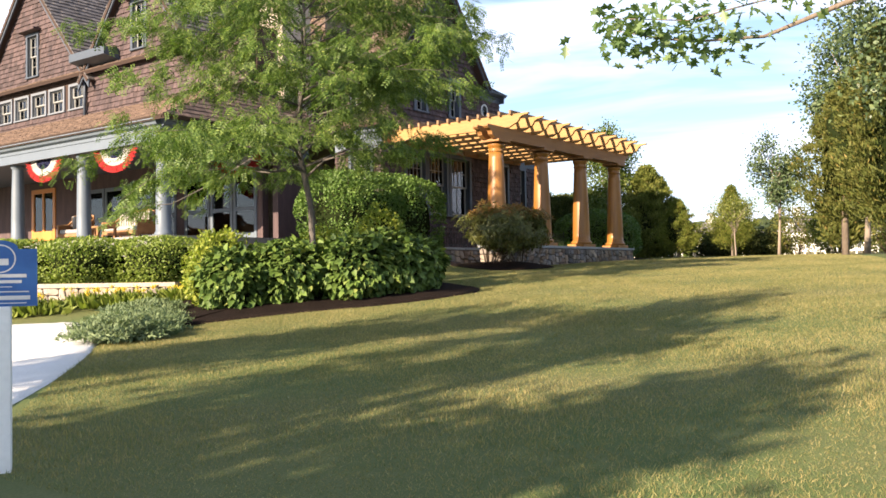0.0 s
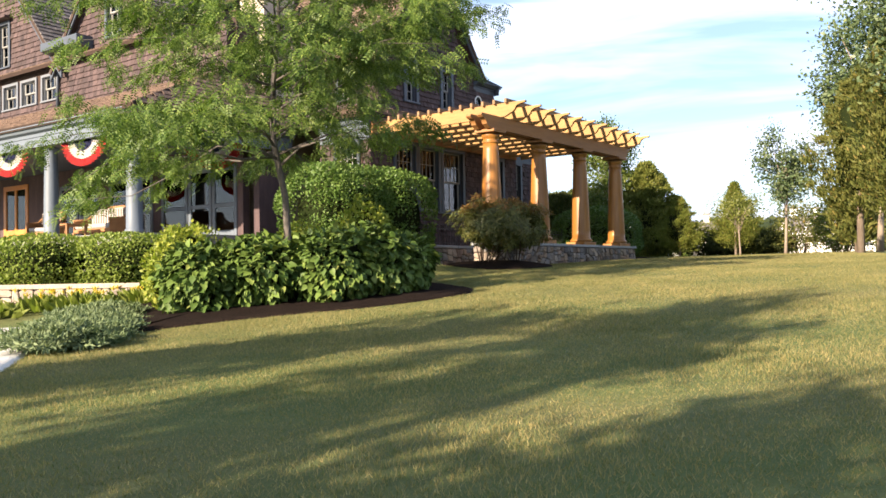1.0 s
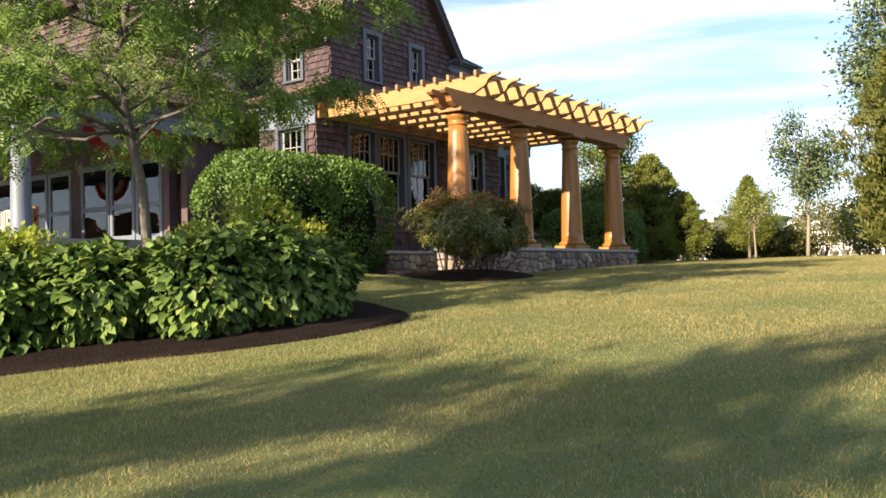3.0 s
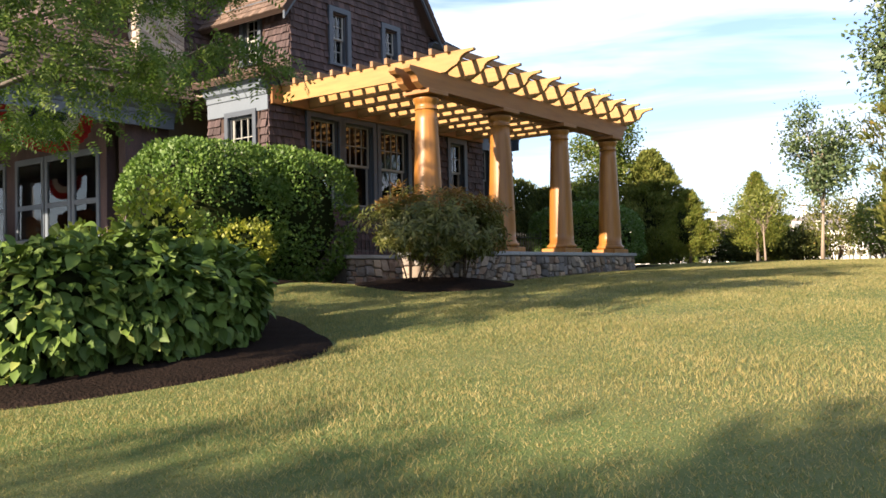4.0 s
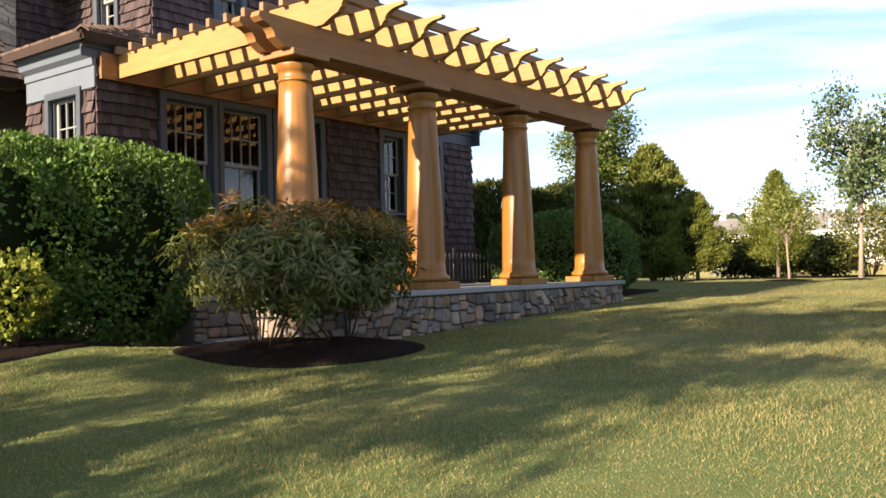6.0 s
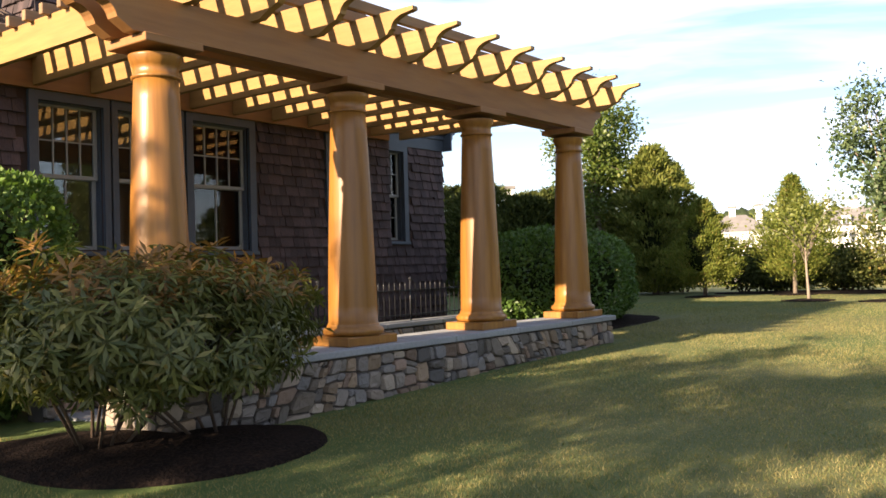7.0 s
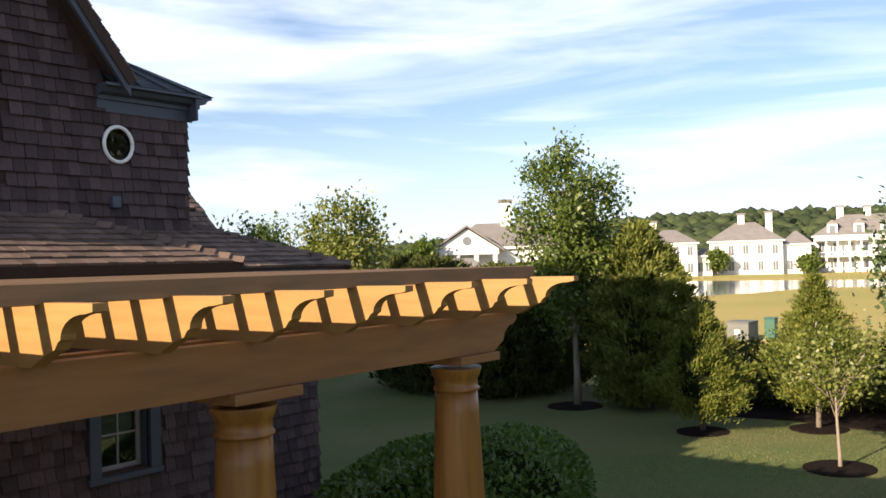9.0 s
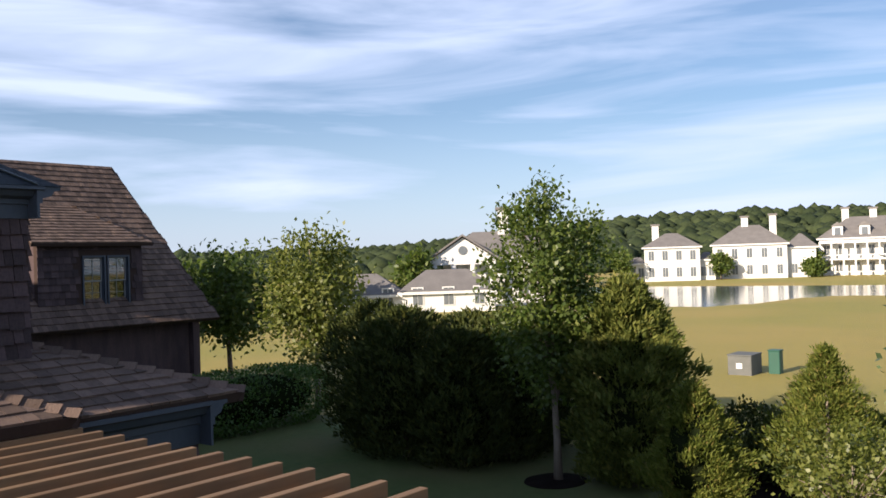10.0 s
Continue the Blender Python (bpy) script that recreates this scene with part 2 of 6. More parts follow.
M_SAPL = leafy("blue_green_leaves", (0.058, 0.092, 0.040), (0.135, 0.175, 0.078), (0.22, 0.25, 0.10), 0.2, 0.42, 0.4)
M_TREEP = leafy("pale_tree_leaves", (0.12, 0.145, 0.03), (0.27, 0.275, 0.07), None, 0.4, 0.42, 0.4)
M_OAK = leafy("oak_leaves", (0.04, 0.085, 0.018), (0.10, 0.17, 0.035), None, 0.4, 0.42, 0.4)
# paler copy of the oak leaves, with the light from behind put into the colour
M_OAKP = leafy("painted_backlit_oak_leaves", (0.10, 0.16, 0.06), (0.20, 0.27, 0.11), None, 0.4, 0.42, 0.4)
M_BRONZE = leafy("bronze_shoots", (0.20, 0.11, 0.035), (0.33, 0.17, 0.05), (0.30, 0.28, 0.07), 0.35, 0.4, 0.4)
M_SPIREA = leafy("spirea_leaves", (0.18, 0.24, 0.035), (0.36, 0.38, 0.06), None, 0.4)
M_JUNIPER = leafy("juniper_sprays", (0.11, 0.15, 0.08), (0.22, 0.27, 0.14), None, 0.2, 0.6, 0.2)
M_LILY = leafy("daylily_leaves", (0.13, 0.17, 0.03), (0.27, 0.30, 0.065), None, 0.35)
M_HEDGE = leafy("low_hedge_leaves", (0.14, 0.20, 0.036), (0.28, 0.33, 0.07), None, 0.35)
M_PETAL = solid("yellow_petals", (0.8, 0.60, 0.05), (0.72, 0.50, 0.04), rough=0.6, bump=0)
# near-black filler: the shade inside plants is put into its colour
M_CORE = solid("painted_shade_core", (0.012, 0.018, 0.006), (0.018, 0.022, 0.009), rough=1.0, bump=0, spec=0.0)
M_CONB = leafy("browning_arborvitae_sprays", (0.066, 0.084, 0.020), (0.155, 0.152, 0.040), (0.25, 0.18, 0.055), 0.22, 0.6, 0.15)
# darker copy of the arborvitae colours, with shade mixed into the leaf tone
M_DARKCON = leafy("shade_tinted_evergreen_sprays", (0.04, 0.055, 0.016), (0.095, 0.105, 0.026), (0.15, 0.14, 0.03), 0.15, 0.6, 0.15)
M_WOODS = leafy("far_woods", (0.035, 0.048, 0.024), (0.072, 0.088, 0.038), None, 0.1, 0.8, 0.1)
M_WATER = solid("pond_water", (0.05, 0.07, 0.09), (0.06, 0.08, 0.1), rough=0.10, scale=0.05, fine=1.6, bump=0.5, stretch=(1, 1, 1), spec=0.5)
M_BLUE = solid("blue_sign_paint", (0.03, 0.11, 0.34), (0.028, 0.10, 0.31), rough=0.4, bump=0.02)
M_RED = solid("red_cloth", (0.5, 0.03, 0.03), (0.42, 0.025, 0.025), rough=0.85, bump=0.1)
M_NAVY = solid("navy_cloth", (0.025, 0.03, 0.10), (0.02, 0.025, 0.08), rough=0.85, bump=0.1)
M_CLOTH = solid("white_cloth", (0.72, 0.70, 0.68), (0.64, 0.62, 0.6), rough=0.9, bump=0.1)
M_CUSH = solid("striped_cushion_cloth", (0.36, 0.34, 0.32), (0.30, 0.285, 0.27), rough=0.95, bump=0.1)
M_WICKER = solid("honey_wicker", (0.36, 0.19, 0.08), (0.26, 0.13, 0.055), (0.18, 0.09, 0.04), 0.7, 4, 60, 0.5)
M_DOORW = solid("varnished_door_wood", (0.55, 0.24, 0.05), (0.45, 0.18, 0.04), (0.35, 0.13, 0.03), 0.35, 2, 20, 0.1, stretch=(1, 1, 0.15))
M_FLOORP = solid("porch_floor_paint", (0.26, 0.25, 0.24), (0.22, 0.21, 0.2), rough=0.6)
M_FARW = solid("far_white_clapboard", (0.74, 0.73, 0.70), (0.68, 0.67, 0.64), rough=0.7, bump=0)
M_FARR = solid("far_grey_roof", (0.20, 0.185, 0.175), (0.16, 0.148, 0.14), rough=0.85, bump=0.1, scale=1.0, fine=8)
M_DARKG = solid("dark_far_window", (0.14, 0.155, 0.17), (0.17, 0.185, 0.20), rough=0.12, bump=0, spec=0.6)
M_GREENBX = solid("green_cabinet_paint", (0.03, 0.10, 0.07), (0.028, 0.09, 0.06), rough=0.5, bump=0.05)
M_CONC = solid("grey_utility_paint", (0.15, 0.15, 0.14), (0.12, 0.125, 0.115), rough=0.7, bump=0.1)
# building helpers
RNG = np.random.default_rng(7)
ORG = {}


def sm(a, b, x):
    k = np.clip((np.asarray(x, float) - a) / (b - a), 0, 1)
    return k * k * (3 - 2 * k)


GXS = [-400, -60, -10, -2, 3, 6, 8, 10, 13, 16, 18, 20, 24, 28, 34, 40, 80, 600]
GZS = [-1.6, -1.2, -0.5, -0.14, 0.12, 0.27, 0.44, 0.6, 0.78, 0.95, 1.04, 1.1, 1.18, 1.28, 1.3, 1.2, 1.2, 1.6]
FX = np.linspace(-400, 600, 10001)
FZ = np.convolve(np.pad(np.interp(FX, GXS, GZS), 15, mode="edge"), np.ones(31) / 31, "valid")


def wall_x(y):
    """The line of the low garden wall by the drive."""
    return 8.1 - 0.74 * (np.asarray(y, float) - 12.6)


def gz(x, y):
    """Height of the ground."""
    x, y = np.asarray(x, float), np.asarray(y, float)
    z = np.interp(x, FX, FZ)
    z = z - 0.12 * sm(6.5, 11.5, y) * (1 - sm(5.0, 7.2, x)) * sm(-6, 2, x)
    z = z + 0.12 * np.exp(-((x - 15.0) / 1.3) ** 2 - ((y - 10.9) / 1.1) ** 2)
    z = z + 0.26 * sm(9.6, 12.3, y) * (1 - sm(14.6, 16.2, y)) * sm(10.9, 13.2, x) * (1 - sm(13.7, 15.1, x))
    k = sm(11.6, 12.6, y) * sm(0.05, 0.3, x - wall_x(y)) * (1 - sm(13.5, 15, x))
    z = z * (1 - k) + np.maximum(z, 0.74) * k
    far = np.sqrt(((x - 128) * 0.956 + (y - 39) * 0.292) ** 2 / 25 ** 2 + ((y - 39) * 0.956 - (x - 124) * 0.292) ** 2 / 75 ** 2)
    return z - 0.5 * (1 - sm(0.93, 1.05, far))


def part(name, bm, material, parent=None, label="", world=True):
    """Links a bmesh, or a ready mesh, as ONE mesh object under a thing or a part. world: its coordinates are the world's."""
    if isinstance(bm, bpy.types.Mesh):
        me = bm
    else:
        me = bpy.data.meshes.new(name)
        bmesh.ops.recalc_face_normals(bm, faces=bm.faces)
        bm.to_mesh(me)
        bm.free()
    if material and not me.materials:
        me.materials.append(material)
    ob = new(name, me)
    if parent is not None:
        ob.parent = parent
        if world:
            me.transform(Matrix.Translation(-Vector(ORG[parent.name])))
        ORG[ob.name] = ORG[parent.name]
    else:
        ORG[ob.name] = (0, 0, 0)
    if label:
        tagged(ob, label)
    return ob


def thing(name, at, label, category, group="", kind=""):
    ob = new(name)
    ob.empty_display_size = 0.2
    ob.location = at
    ORG[ob.name] = tuple(at)
    return tagged(ob, label, category, group, kind)


def box(bm, a, b, bevel=0.0):
    lo, hi = [min(p, q) for p, q in zip(a, b)], [max(p, q) for p, q in zip(a, b)]
    r = bmesh.ops.create_cube(bm, size=1, matrix=Matrix.LocRotScale([(p + q) / 2 for p, q in zip(lo, hi)], None, [q - p for p, q in zip(lo, hi)]))
    if bevel:
        es = list({e for v in r["verts"] for e in v.link_edges})
        bmesh.ops.bevel(bm, geom=es, offset=bevel, segments=1, affect="EDGES")


def boxes(*pairs, bevel=0.0):
    bm = bmesh.new()
    for a, b in pairs:
        box(bm, a, b, bevel)
    return bm


def poly_prism(bm, pts, d):
    """A closed outline (3D points) pushed along d."""
    d = Vector(d)
    v0 = [bm.verts.new(p) for p in pts]
    v1 = [bm.verts.new(Vector(p) + d) for p in pts]
    n = len(pts)
    bm.faces.new(v0)
    bm.faces.new(v1[::-1])
    for i in range(n):
        bm.faces.new((v0[i], v1[i], v1[(i + 1) % n], v0[(i + 1) % n]))


def lathe(bm, profile, at, n=24):
    rings = []
    for r, z in profile:
        rings.append([bm.verts.new((at[0] + r * math.cos(2 * math.pi * i / n), at[1] + r * math.sin(2 * math.pi * i / n), at[2] + z)) for i in range(n)])
    for a, b in zip(rings, rings[1:]):
        for i in range(n):
            f = bm.faces.new((a[i], a[(i + 1) % n], b[(i + 1) % n], b[i]))
            f.smooth = True
    bm.faces.new(rings[0][::-1])
    bm.faces.new(rings[-1])


def tube(bm, pts, radii, n=7):
    pts = [Vector(p) for p in pts]
    rings = []
    for i, p in enumerate(pts):
        d = (pts[min(i + 1, len(pts) - 1)] - pts[max(i - 1, 0)]).normalized()
        a = d.orthogonal().normalized()
        b = d.cross(a)
        if rings:
            ref = (rings[-1][0].co - pts[i - 1]).normalized()
            a = (ref - d * ref.dot(d)).normalized()
            b = d.cross(a)
        rings.append([bm.verts.new(p + radii[i] * (a * math.cos(2 * math.pi * k / n) + b * math.sin(2 * math.pi * k / n))) for k in range(n)])
    for r0, r1 in zip(rings, rings[1:]):
        for k in range(n):
            f = bm.faces.new((r0[k], r0[(k + 1) % n], r1[(k + 1) % n], r1[k]))
            f.smooth = True
    bm.faces.new(rings[0][::-1])
    bm.faces.new(rings[-1])


def mesh_np(name, verts, faces):
    """A mesh from arrays: verts (n, 3), faces (m, k), all of k corners."""
    me = bpy.data.meshes.new(name)
    m, k = faces.shape
    me.vertices.add(len(verts))
    me.vertices.foreach_set("co", np.ascontiguousarray(verts, np.float32).ravel())
    me.loops.add(m * k)
    me.loops.foreach_set("vertex_index", np.ascontiguousarray(faces, np.int32).ravel())
    me.polygons.add(m)
    me.polygons.foreach_set("loop_start", np.arange(0, m * k, k, dtype=np.int32))
    me.update(calc_edges=True)
    return me


def scatter(name, tv, tf, at, axis, normal, size):
    """Copies of a small template (tv, tf) at points, its y along axis and its z near normal; one mesh."""
    y = axis / np.linalg.norm(axis, axis=1, keepdims=True)
    x = np.cross(y, normal)
    x /= np.linalg.norm(x, axis=1, keepdims=True) + 1e-9
    z = np.cross(x, y)
    tv = np.asarray(tv, float)
    size = np.broadcast_to(np.asarray(size, float), (len(at),))
    v = (tv[None, :, 0, None] * x[:, None] + tv[None, :, 1, None] * y[:, None] + tv[None, :, 2, None] * z[:, None]) * size[:, None, None] + at[:, None]
    f = np.asarray(tf)[None] + (np.arange(len(at)) * len(tv))[:, None, None]
    return mesh_np(name, v.reshape(-1, 3), f.reshape(-1, len(tf[0])))


def rand_dirs(n, rng=RNG):
    d = rng.normal(size=(n, 3))
    return d / np.linalg.norm(d, axis=1, keepdims=True)


LEAF = ([(0, 0, 0), (-0.32, 0.45, 0.10), (0, 1, -0.06), (0.32, 0.45, 0.10)], [(0, 3, 2, 1)])
HEART = ([(0, 0, 0), (-0.30, 0.10, 0.05), (-0.42, 0.38, 0.10), (-0.28, 0.74, 0.04), (0, 1.08, -0.18), (0.28, 0.74, 0.04), (0.42, 0.38, 0.10), (0.30, 0.10, 0.05), (0, 0.42, 0.0)], [(0, 8, 2, 1), (8, 4, 3, 2), (0, 7, 6, 8), (8, 6, 5, 4)])
SLIM = ([(0, 0, 0), (-0.105, 0.55, 0.04), (0, 1, -0.10), (0.105, 0.55, 0.04)], [(0, 3, 2, 1)])
NARROW = ([(0, 0, 0), (-0.14, 0.5, 0.05), (0, 1, -0.08), (0.14, 0.5, 0.05)], [(0, 3, 2, 1)])


def frond_template(pairs=5, lw=0.12, ll=0.31):
    v, f = [], []
    for i in range(pairs):
        y, droop = (i + 0.6) / pairs, -0.25 * ((i + 0.6) / pairs) ** 2
        for s in (-1, 1):
            k = len(v)
            v += [(0, y, droop), (s * ll * 0.5, y + 0.02, droop + 0.03), (s * ll, y + 0.12, droop - 0.03), (s * ll * 0.5, y + lw + 0.04, droop)]
            f.append((k, k + 1, k + 2, k + 3) if s > 0 else (k, k + 3, k + 2, k + 1))
    return v, f


FROND = frond_template()
PLUME = ([(0, 0, 0), (-0.15, 0.42, 0.04), (0, 1.0, -0.05), (0.15, 0.42, 0.04)], [(0, 3, 2, 1)])


def clumped(n, k, centre, radii, spread, rng, hollow=0.45, power=1.0):
    """n points in k clumps that fill an ellipsoid's outer part."""
    d = rand_dirs(k, rng)
    r = (hollow + (1 - hollow) * rng.random(k) ** power)[:, None]
    c = np.asarray(centre) + d * r * np.asarray(radii)
    i = rng.integers(0, k, n)
    return c[i] + rng.normal(size=(n, 3)) * spread, c, d


def holed(bm, u0, u1, v0, v1, holes, place):
    """A flat slab u0..u1 by v0..v1 with rectangular holes (a, b, c, d), as boxes; place(u, v, depth 0 or 1) gives points."""
    us = sorted({u0, u1, *[h[0] for h in holes], *[h[1] for h in holes]})
    vs = sorted({v0, v1, *[h[2] for h in holes], *[h[3] for h in holes]})
    for a, b in zip(us, us[1:]):
        run = None
        for c, d in [*zip(vs, vs[1:]), (None, None)]:
            solid_cell = c is not None and u0 <= a and b <= u1 and not any(h[0] <= a and b <= h[1] and h[2] <= c and d <= h[3] for h in holes)
            if solid_cell:
                run = (run[0], d) if run else (c, d)
            elif run:
                box(bm, place(a, run[0], 0), place(b, run[1], 1))
                run = None
    bmesh.ops.remove_doubles(bm, verts=bm.verts[:], dist=1e-4)


def shingles(name, parent, origin, U, V, ulen, vlen, keep, mats, expo=0.14, wide=(0.075, 0.15), thick=0.038, near=None, rng=RNG, piece="shingle"):
    """Rows of single shingles on a plane. keep(u0, u1, v): whether one stands there. near(u, v): which ones are objects of their own."""
    U, V = Vector(U).normalized(), Vector(V).normalized()
    W = U.cross(V)
    O = Vector(origin)
    far_v, singles = [], []
    rows = int(vlen / expo) + 1
    for r in range(rows):
        u = -rng.random() * 0.1
        while u < ulen:
            w = rng.uniform(*wide)
            a, b, v = max(u, 0), min(u + w - 0.005, ulen), r * expo + rng.normal() * 0.004
            u += w
            if b - a < 0.03 or not keep(a, b, v):
                continue
            top = min(v + expo * 1.12, vlen)
            t = thick * rng.uniform(0.8, 1.25)
            if near and near((a + b) / 2, v) and len(singles) < 300:
                singles.append((a, b, v, top, t))
                continue
            for p, q, s in ((a, v, t), (b, v, t), (b, top, 0.003), (a, top, 0.003), (a, v, -0.004), (b, v, -0.004)):
                far_v.append(O + U * p + V * q + W * s)
    if far_v:
        n = len(far_v) // 6
        base = np.arange(n)[:, None, None] * 6
        f = (np.array([(0, 1, 2, 3), (4, 5, 1, 0), (4, 0, 3, 3), (1, 5, 2, 2)])[None] + base)
        quads = f[:, :2].reshape(-1, 4)
        tris = f[:, 2:].reshape(-1, 4)[:, :3]
        me = bpy.data.meshes.new(name)
        me.from_pydata(far_v, [], quads.tolist() + tris.tolist())
        ob = part(name, me, mats[0], parent)
        tagged(ob, kind="stuff")
    if singles:
        unit = bpy.data.meshes.new(piece)
        unit.from_pydata([(0, 0, 1), (1, 0, 1), (1, 1, 0.15), (0, 1, 0.15), (0, 0, -0.2), (1, 0, -0.2)], [], [(0, 1, 2, 3), (4, 5, 1, 0), (4, 0, 3), (1, 5, 2)])
        unit.materials.append(mats[1])
        base = Matrix((U, V, W)).transposed().to_4x4()
        for a, b, v, top, t in singles:
            ob = new(piece, unit)
            ob.parent = parent
            ob.matrix_local = Matrix.Translation(O + U * a + V * v - Vector(ORG[parent.name])) @ base @ Matrix.Diagonal((b - a, top - v, t, 1))


def window(house, at, U, w, h, cols=3, rows=2, label="", trim=0.09, paired=True, mat_trim=None):
    """A double-hung window in a wall's opening: at is the opening's lower corner on the wall's outer face, U runs along the wall; its outside lies to the right of U."""
    U = Vector(U)
    OUT = U.cross(Vector((0, 0, 1)))
    Z = Vector((0, 0, 1))
    at = Vector(at)

    def slab(bm, u0, u1, v0, v1, d0, d1, bevel=0.004):
        box(bm, at + U * u0 + Z * v0 + OUT * d0, at + U * u1 + Z * v1 + OUT * d1, bevel)
    def arch(e, i, v0, top, d0, d1):
        ring = [(-e, v0), (-e, top), (w + e, top), (w + e, v0), (w + i, v0), (w + i, top - e + i), (-i, top - e + i), (-i, v0)]
        b = bmesh.new()
        poly_prism(b, [at + U * p + Z * q + OUT * d0 for p, q in ring], OUT * (d1 - d0))
        return b
    bm = arch(trim, 0.0, -0.02, h + trim, -0.02, 0.05)
    frame_ob = part("window", bm, mat_trim or M_TRIM, house, label or "grey-blue painted window casing")
    part("jamb", arch(0.004, -0.02, 0.0, h + 0.004, -0.13, -0.022), mat_trim or M_TRIM, frame_ob)
    bm = bmesh.new()
    slab(bm, -trim - 0.02, w + trim + 0.02, -0.07, -0.021, -0.10, 0.07)
    part("sill", bm, mat_trim or M_TRIM, frame_ob)
    mid = h * 0.5
    sashes = ((mid - 0.02, h, -0.06, rows), (0.0, mid + 0.02, -0.10, rows if paired else 0))
    for v0, v1, d, nrow in sashes:
        bm = bmesh.new()
        s = 0.045
        slab(bm, 0.02, 0.02 + s, v0, v1, d - 0.035, d)
        slab(bm, w - 0.02 - s, w - 0.02, v0, v1, d - 0.035, d)
        slab(bm, 0.02 + s, w - 0.02 - s, v0, v0 + s, d - 0.035, d)
        slab(bm, 0.02 + s, w - 0.02 - s, v1 - s, v1, d - 0.035, d)
        part("sash", bm, M_SASH, frame_ob)
        iu0, iu1, iv0, iv1 = 0.02 + s, w - 0.02 - s, v0 + s, v1 - s
        bm = bmesh.new()
        n_c = cols if nrow or not paired else cols
        vert = [iu0 + (iu1 - iu0) * k / n_c for k in range(1, n_c)] if nrow or paired else [(iu0 + iu1) / 2]
        for u in vert:
            slab(bm, u - 0.008, u + 0.008, iv0, iv1, d - 0.028, d - 0.004, 0)
        for k in range(1, nrow):
            v = iv0 + (iv1 - iv0) * k / nrow
            slab(bm, iu0, iu1, v - 0.008, v + 0.008, d - 0.027, d - 0.005, 0)
        if len(bm.verts):
            part("muntins", bm, M_SASH, frame_ob)
        else:
            bm.free()
        bm = bmesh.new()
        slab(bm, iu0 - 0.004, iu1 + 0.004, iv0 - 0.004, iv1 + 0.004, d - 0.02, d - 0.016, 0)
        pane = part("pane", bm, M_GLASS, frame_ob)
        pane.visible_shadow = False
    return frame_ob


def stones(parent, origin, U, V, ulen, vlen, material, cell=0.24, depth=0.05, rng=RNG, name="stone"):
    """Squared rubble on a face: blocks of many sizes, cut from the face by uneven joints, each a stone of its own."""
    U, V = Vector(U).normalized(), Vector(V).normalized()
    W = U.cross(V)
    O = Vector(origin)
    done, todo = [], [[(0.0, 0.0), (ulen, 0.0), (ulen, vlen), (0.0, vlen)]]
    while todo:
        q = todo.pop()
        us, vs = [p[0] for p in q], [p[1] for p in q]
        w, h = max(us) - min(us), max(vs) - min(vs)
        limit = cell * rng.uniform(0.75, 1.5)
        if w < limit * 1.15 and h < limit * 0.8 or len(done) + len(todo) > 260:
            done.append(q)
            continue
        k, m = rng.uniform(0.36, 0.64), rng.normal() * 0.09
        k2 = min(max(k + m, 0.25), 0.75)
        mix = lambda i, j, f: (q[i][0] + (q[j][0] - q[i][0]) * f, q[i][1] + (q[j][1] - q[i][1]) * f)
        if w / 1.25 > h:
            e, f = mix(0, 1, k), mix(3, 2, k2)
            todo += [[q[0], e, f, q[3]], [e, q[1], q[2], f]]
        else:
            e, f = mix(0, 3, k), mix(1, 2, k2)
            todo += [[q[0], q[1], f, e], [e, f, q[2], q[3]]]
    for q in done:
        cu, cv = sum(p[0] for p in q) / 4, sum(p[1] for p in q) / 4
        w, h = max(p[0] for p in q) - min(p[0] for p in q), max(p[1] for p in q) - min(p[1] for p in q)
        if w < 0.03 or h < 0.03:
            continue
        ring = []
        for i in range(4):
            for other, far in ((q[i - 1], 0.5), (q[(i + 1) % 4], 0.5)):
                c = rng.uniform(0.06, 0.24)
                ring.append((q[i][0] + (other[0] - q[i][0]) * c, q[i][1] + (other[1] - q[i][1]) * c))
        gu, gv = 1 - 0.016 / w, 1 - 0.016 / h
        ring = [(cu + (p[0] - cu) * gu, cv + (p[1] - cv) * gv) for p in ring]
        dd = depth * rng.uniform(0.45, 1.2)
        tilt = rng.normal(size=2) * 0.05
        bm = bmesh.new()
        lay = []
        for sc, d in ((1.0, -0.03), (1.0, dd * 0.55), (0.93, dd * 0.92), (0.5, dd)):
            lay.append([bm.verts.new(O + U * (cu + (p[0] - cu) * sc) + V * (cv + (p[1] - cv) * sc) + W * (d + (tilt[0] * (p[0] - cu) + tilt[1] * (p[1] - cv)) * (d > 0) + rng.uniform(-0.006, 0.006))) for p in ring])
        n = len(ring)
        for e, f in zip(lay, lay[1:]):
            for i in range(n):
                bm.faces.new((e[i], e[(i + 1) % n], f[(i + 1) % n], f[i]))
        bm.faces.new(lay[-1])
        part(name, bm, material, parent)
# ground, drive, beds, pond
def axis_steps(near0, near1, step, lo, hi):
    mid = list(np.arange(near0, near1 + 1e-6, step))
    left, right, s = [], [], step
    x = near0
    while x > lo:
        s *= 1.35; x -= s; left.append(max(x, lo))
    s, x = step, near1
    while x < hi:
        s *= 1.35; x += s; right.append(min(x, hi))
    return np.array(left[::-1] + mid + right)


def sheet(name, xs, ys, zfun):
    X, Y = np.meshgrid(xs, ys)
    Zs = zfun(X, Y)
    nx = len(xs)
    i = (np.arange(len(ys) - 1)[:, None] * nx + np.arange(nx - 1)[None]).ravel()
    me = mesh_np(name, np.stack([X.ravel(), Y.ravel(), Zs.ravel()], 1), np.stack([i, i + 1, i + 1 + nx, i + nx], 1))
    me.polygons.foreach_set("use_smooth", np.ones(len(me.polygons), bool))
    return me


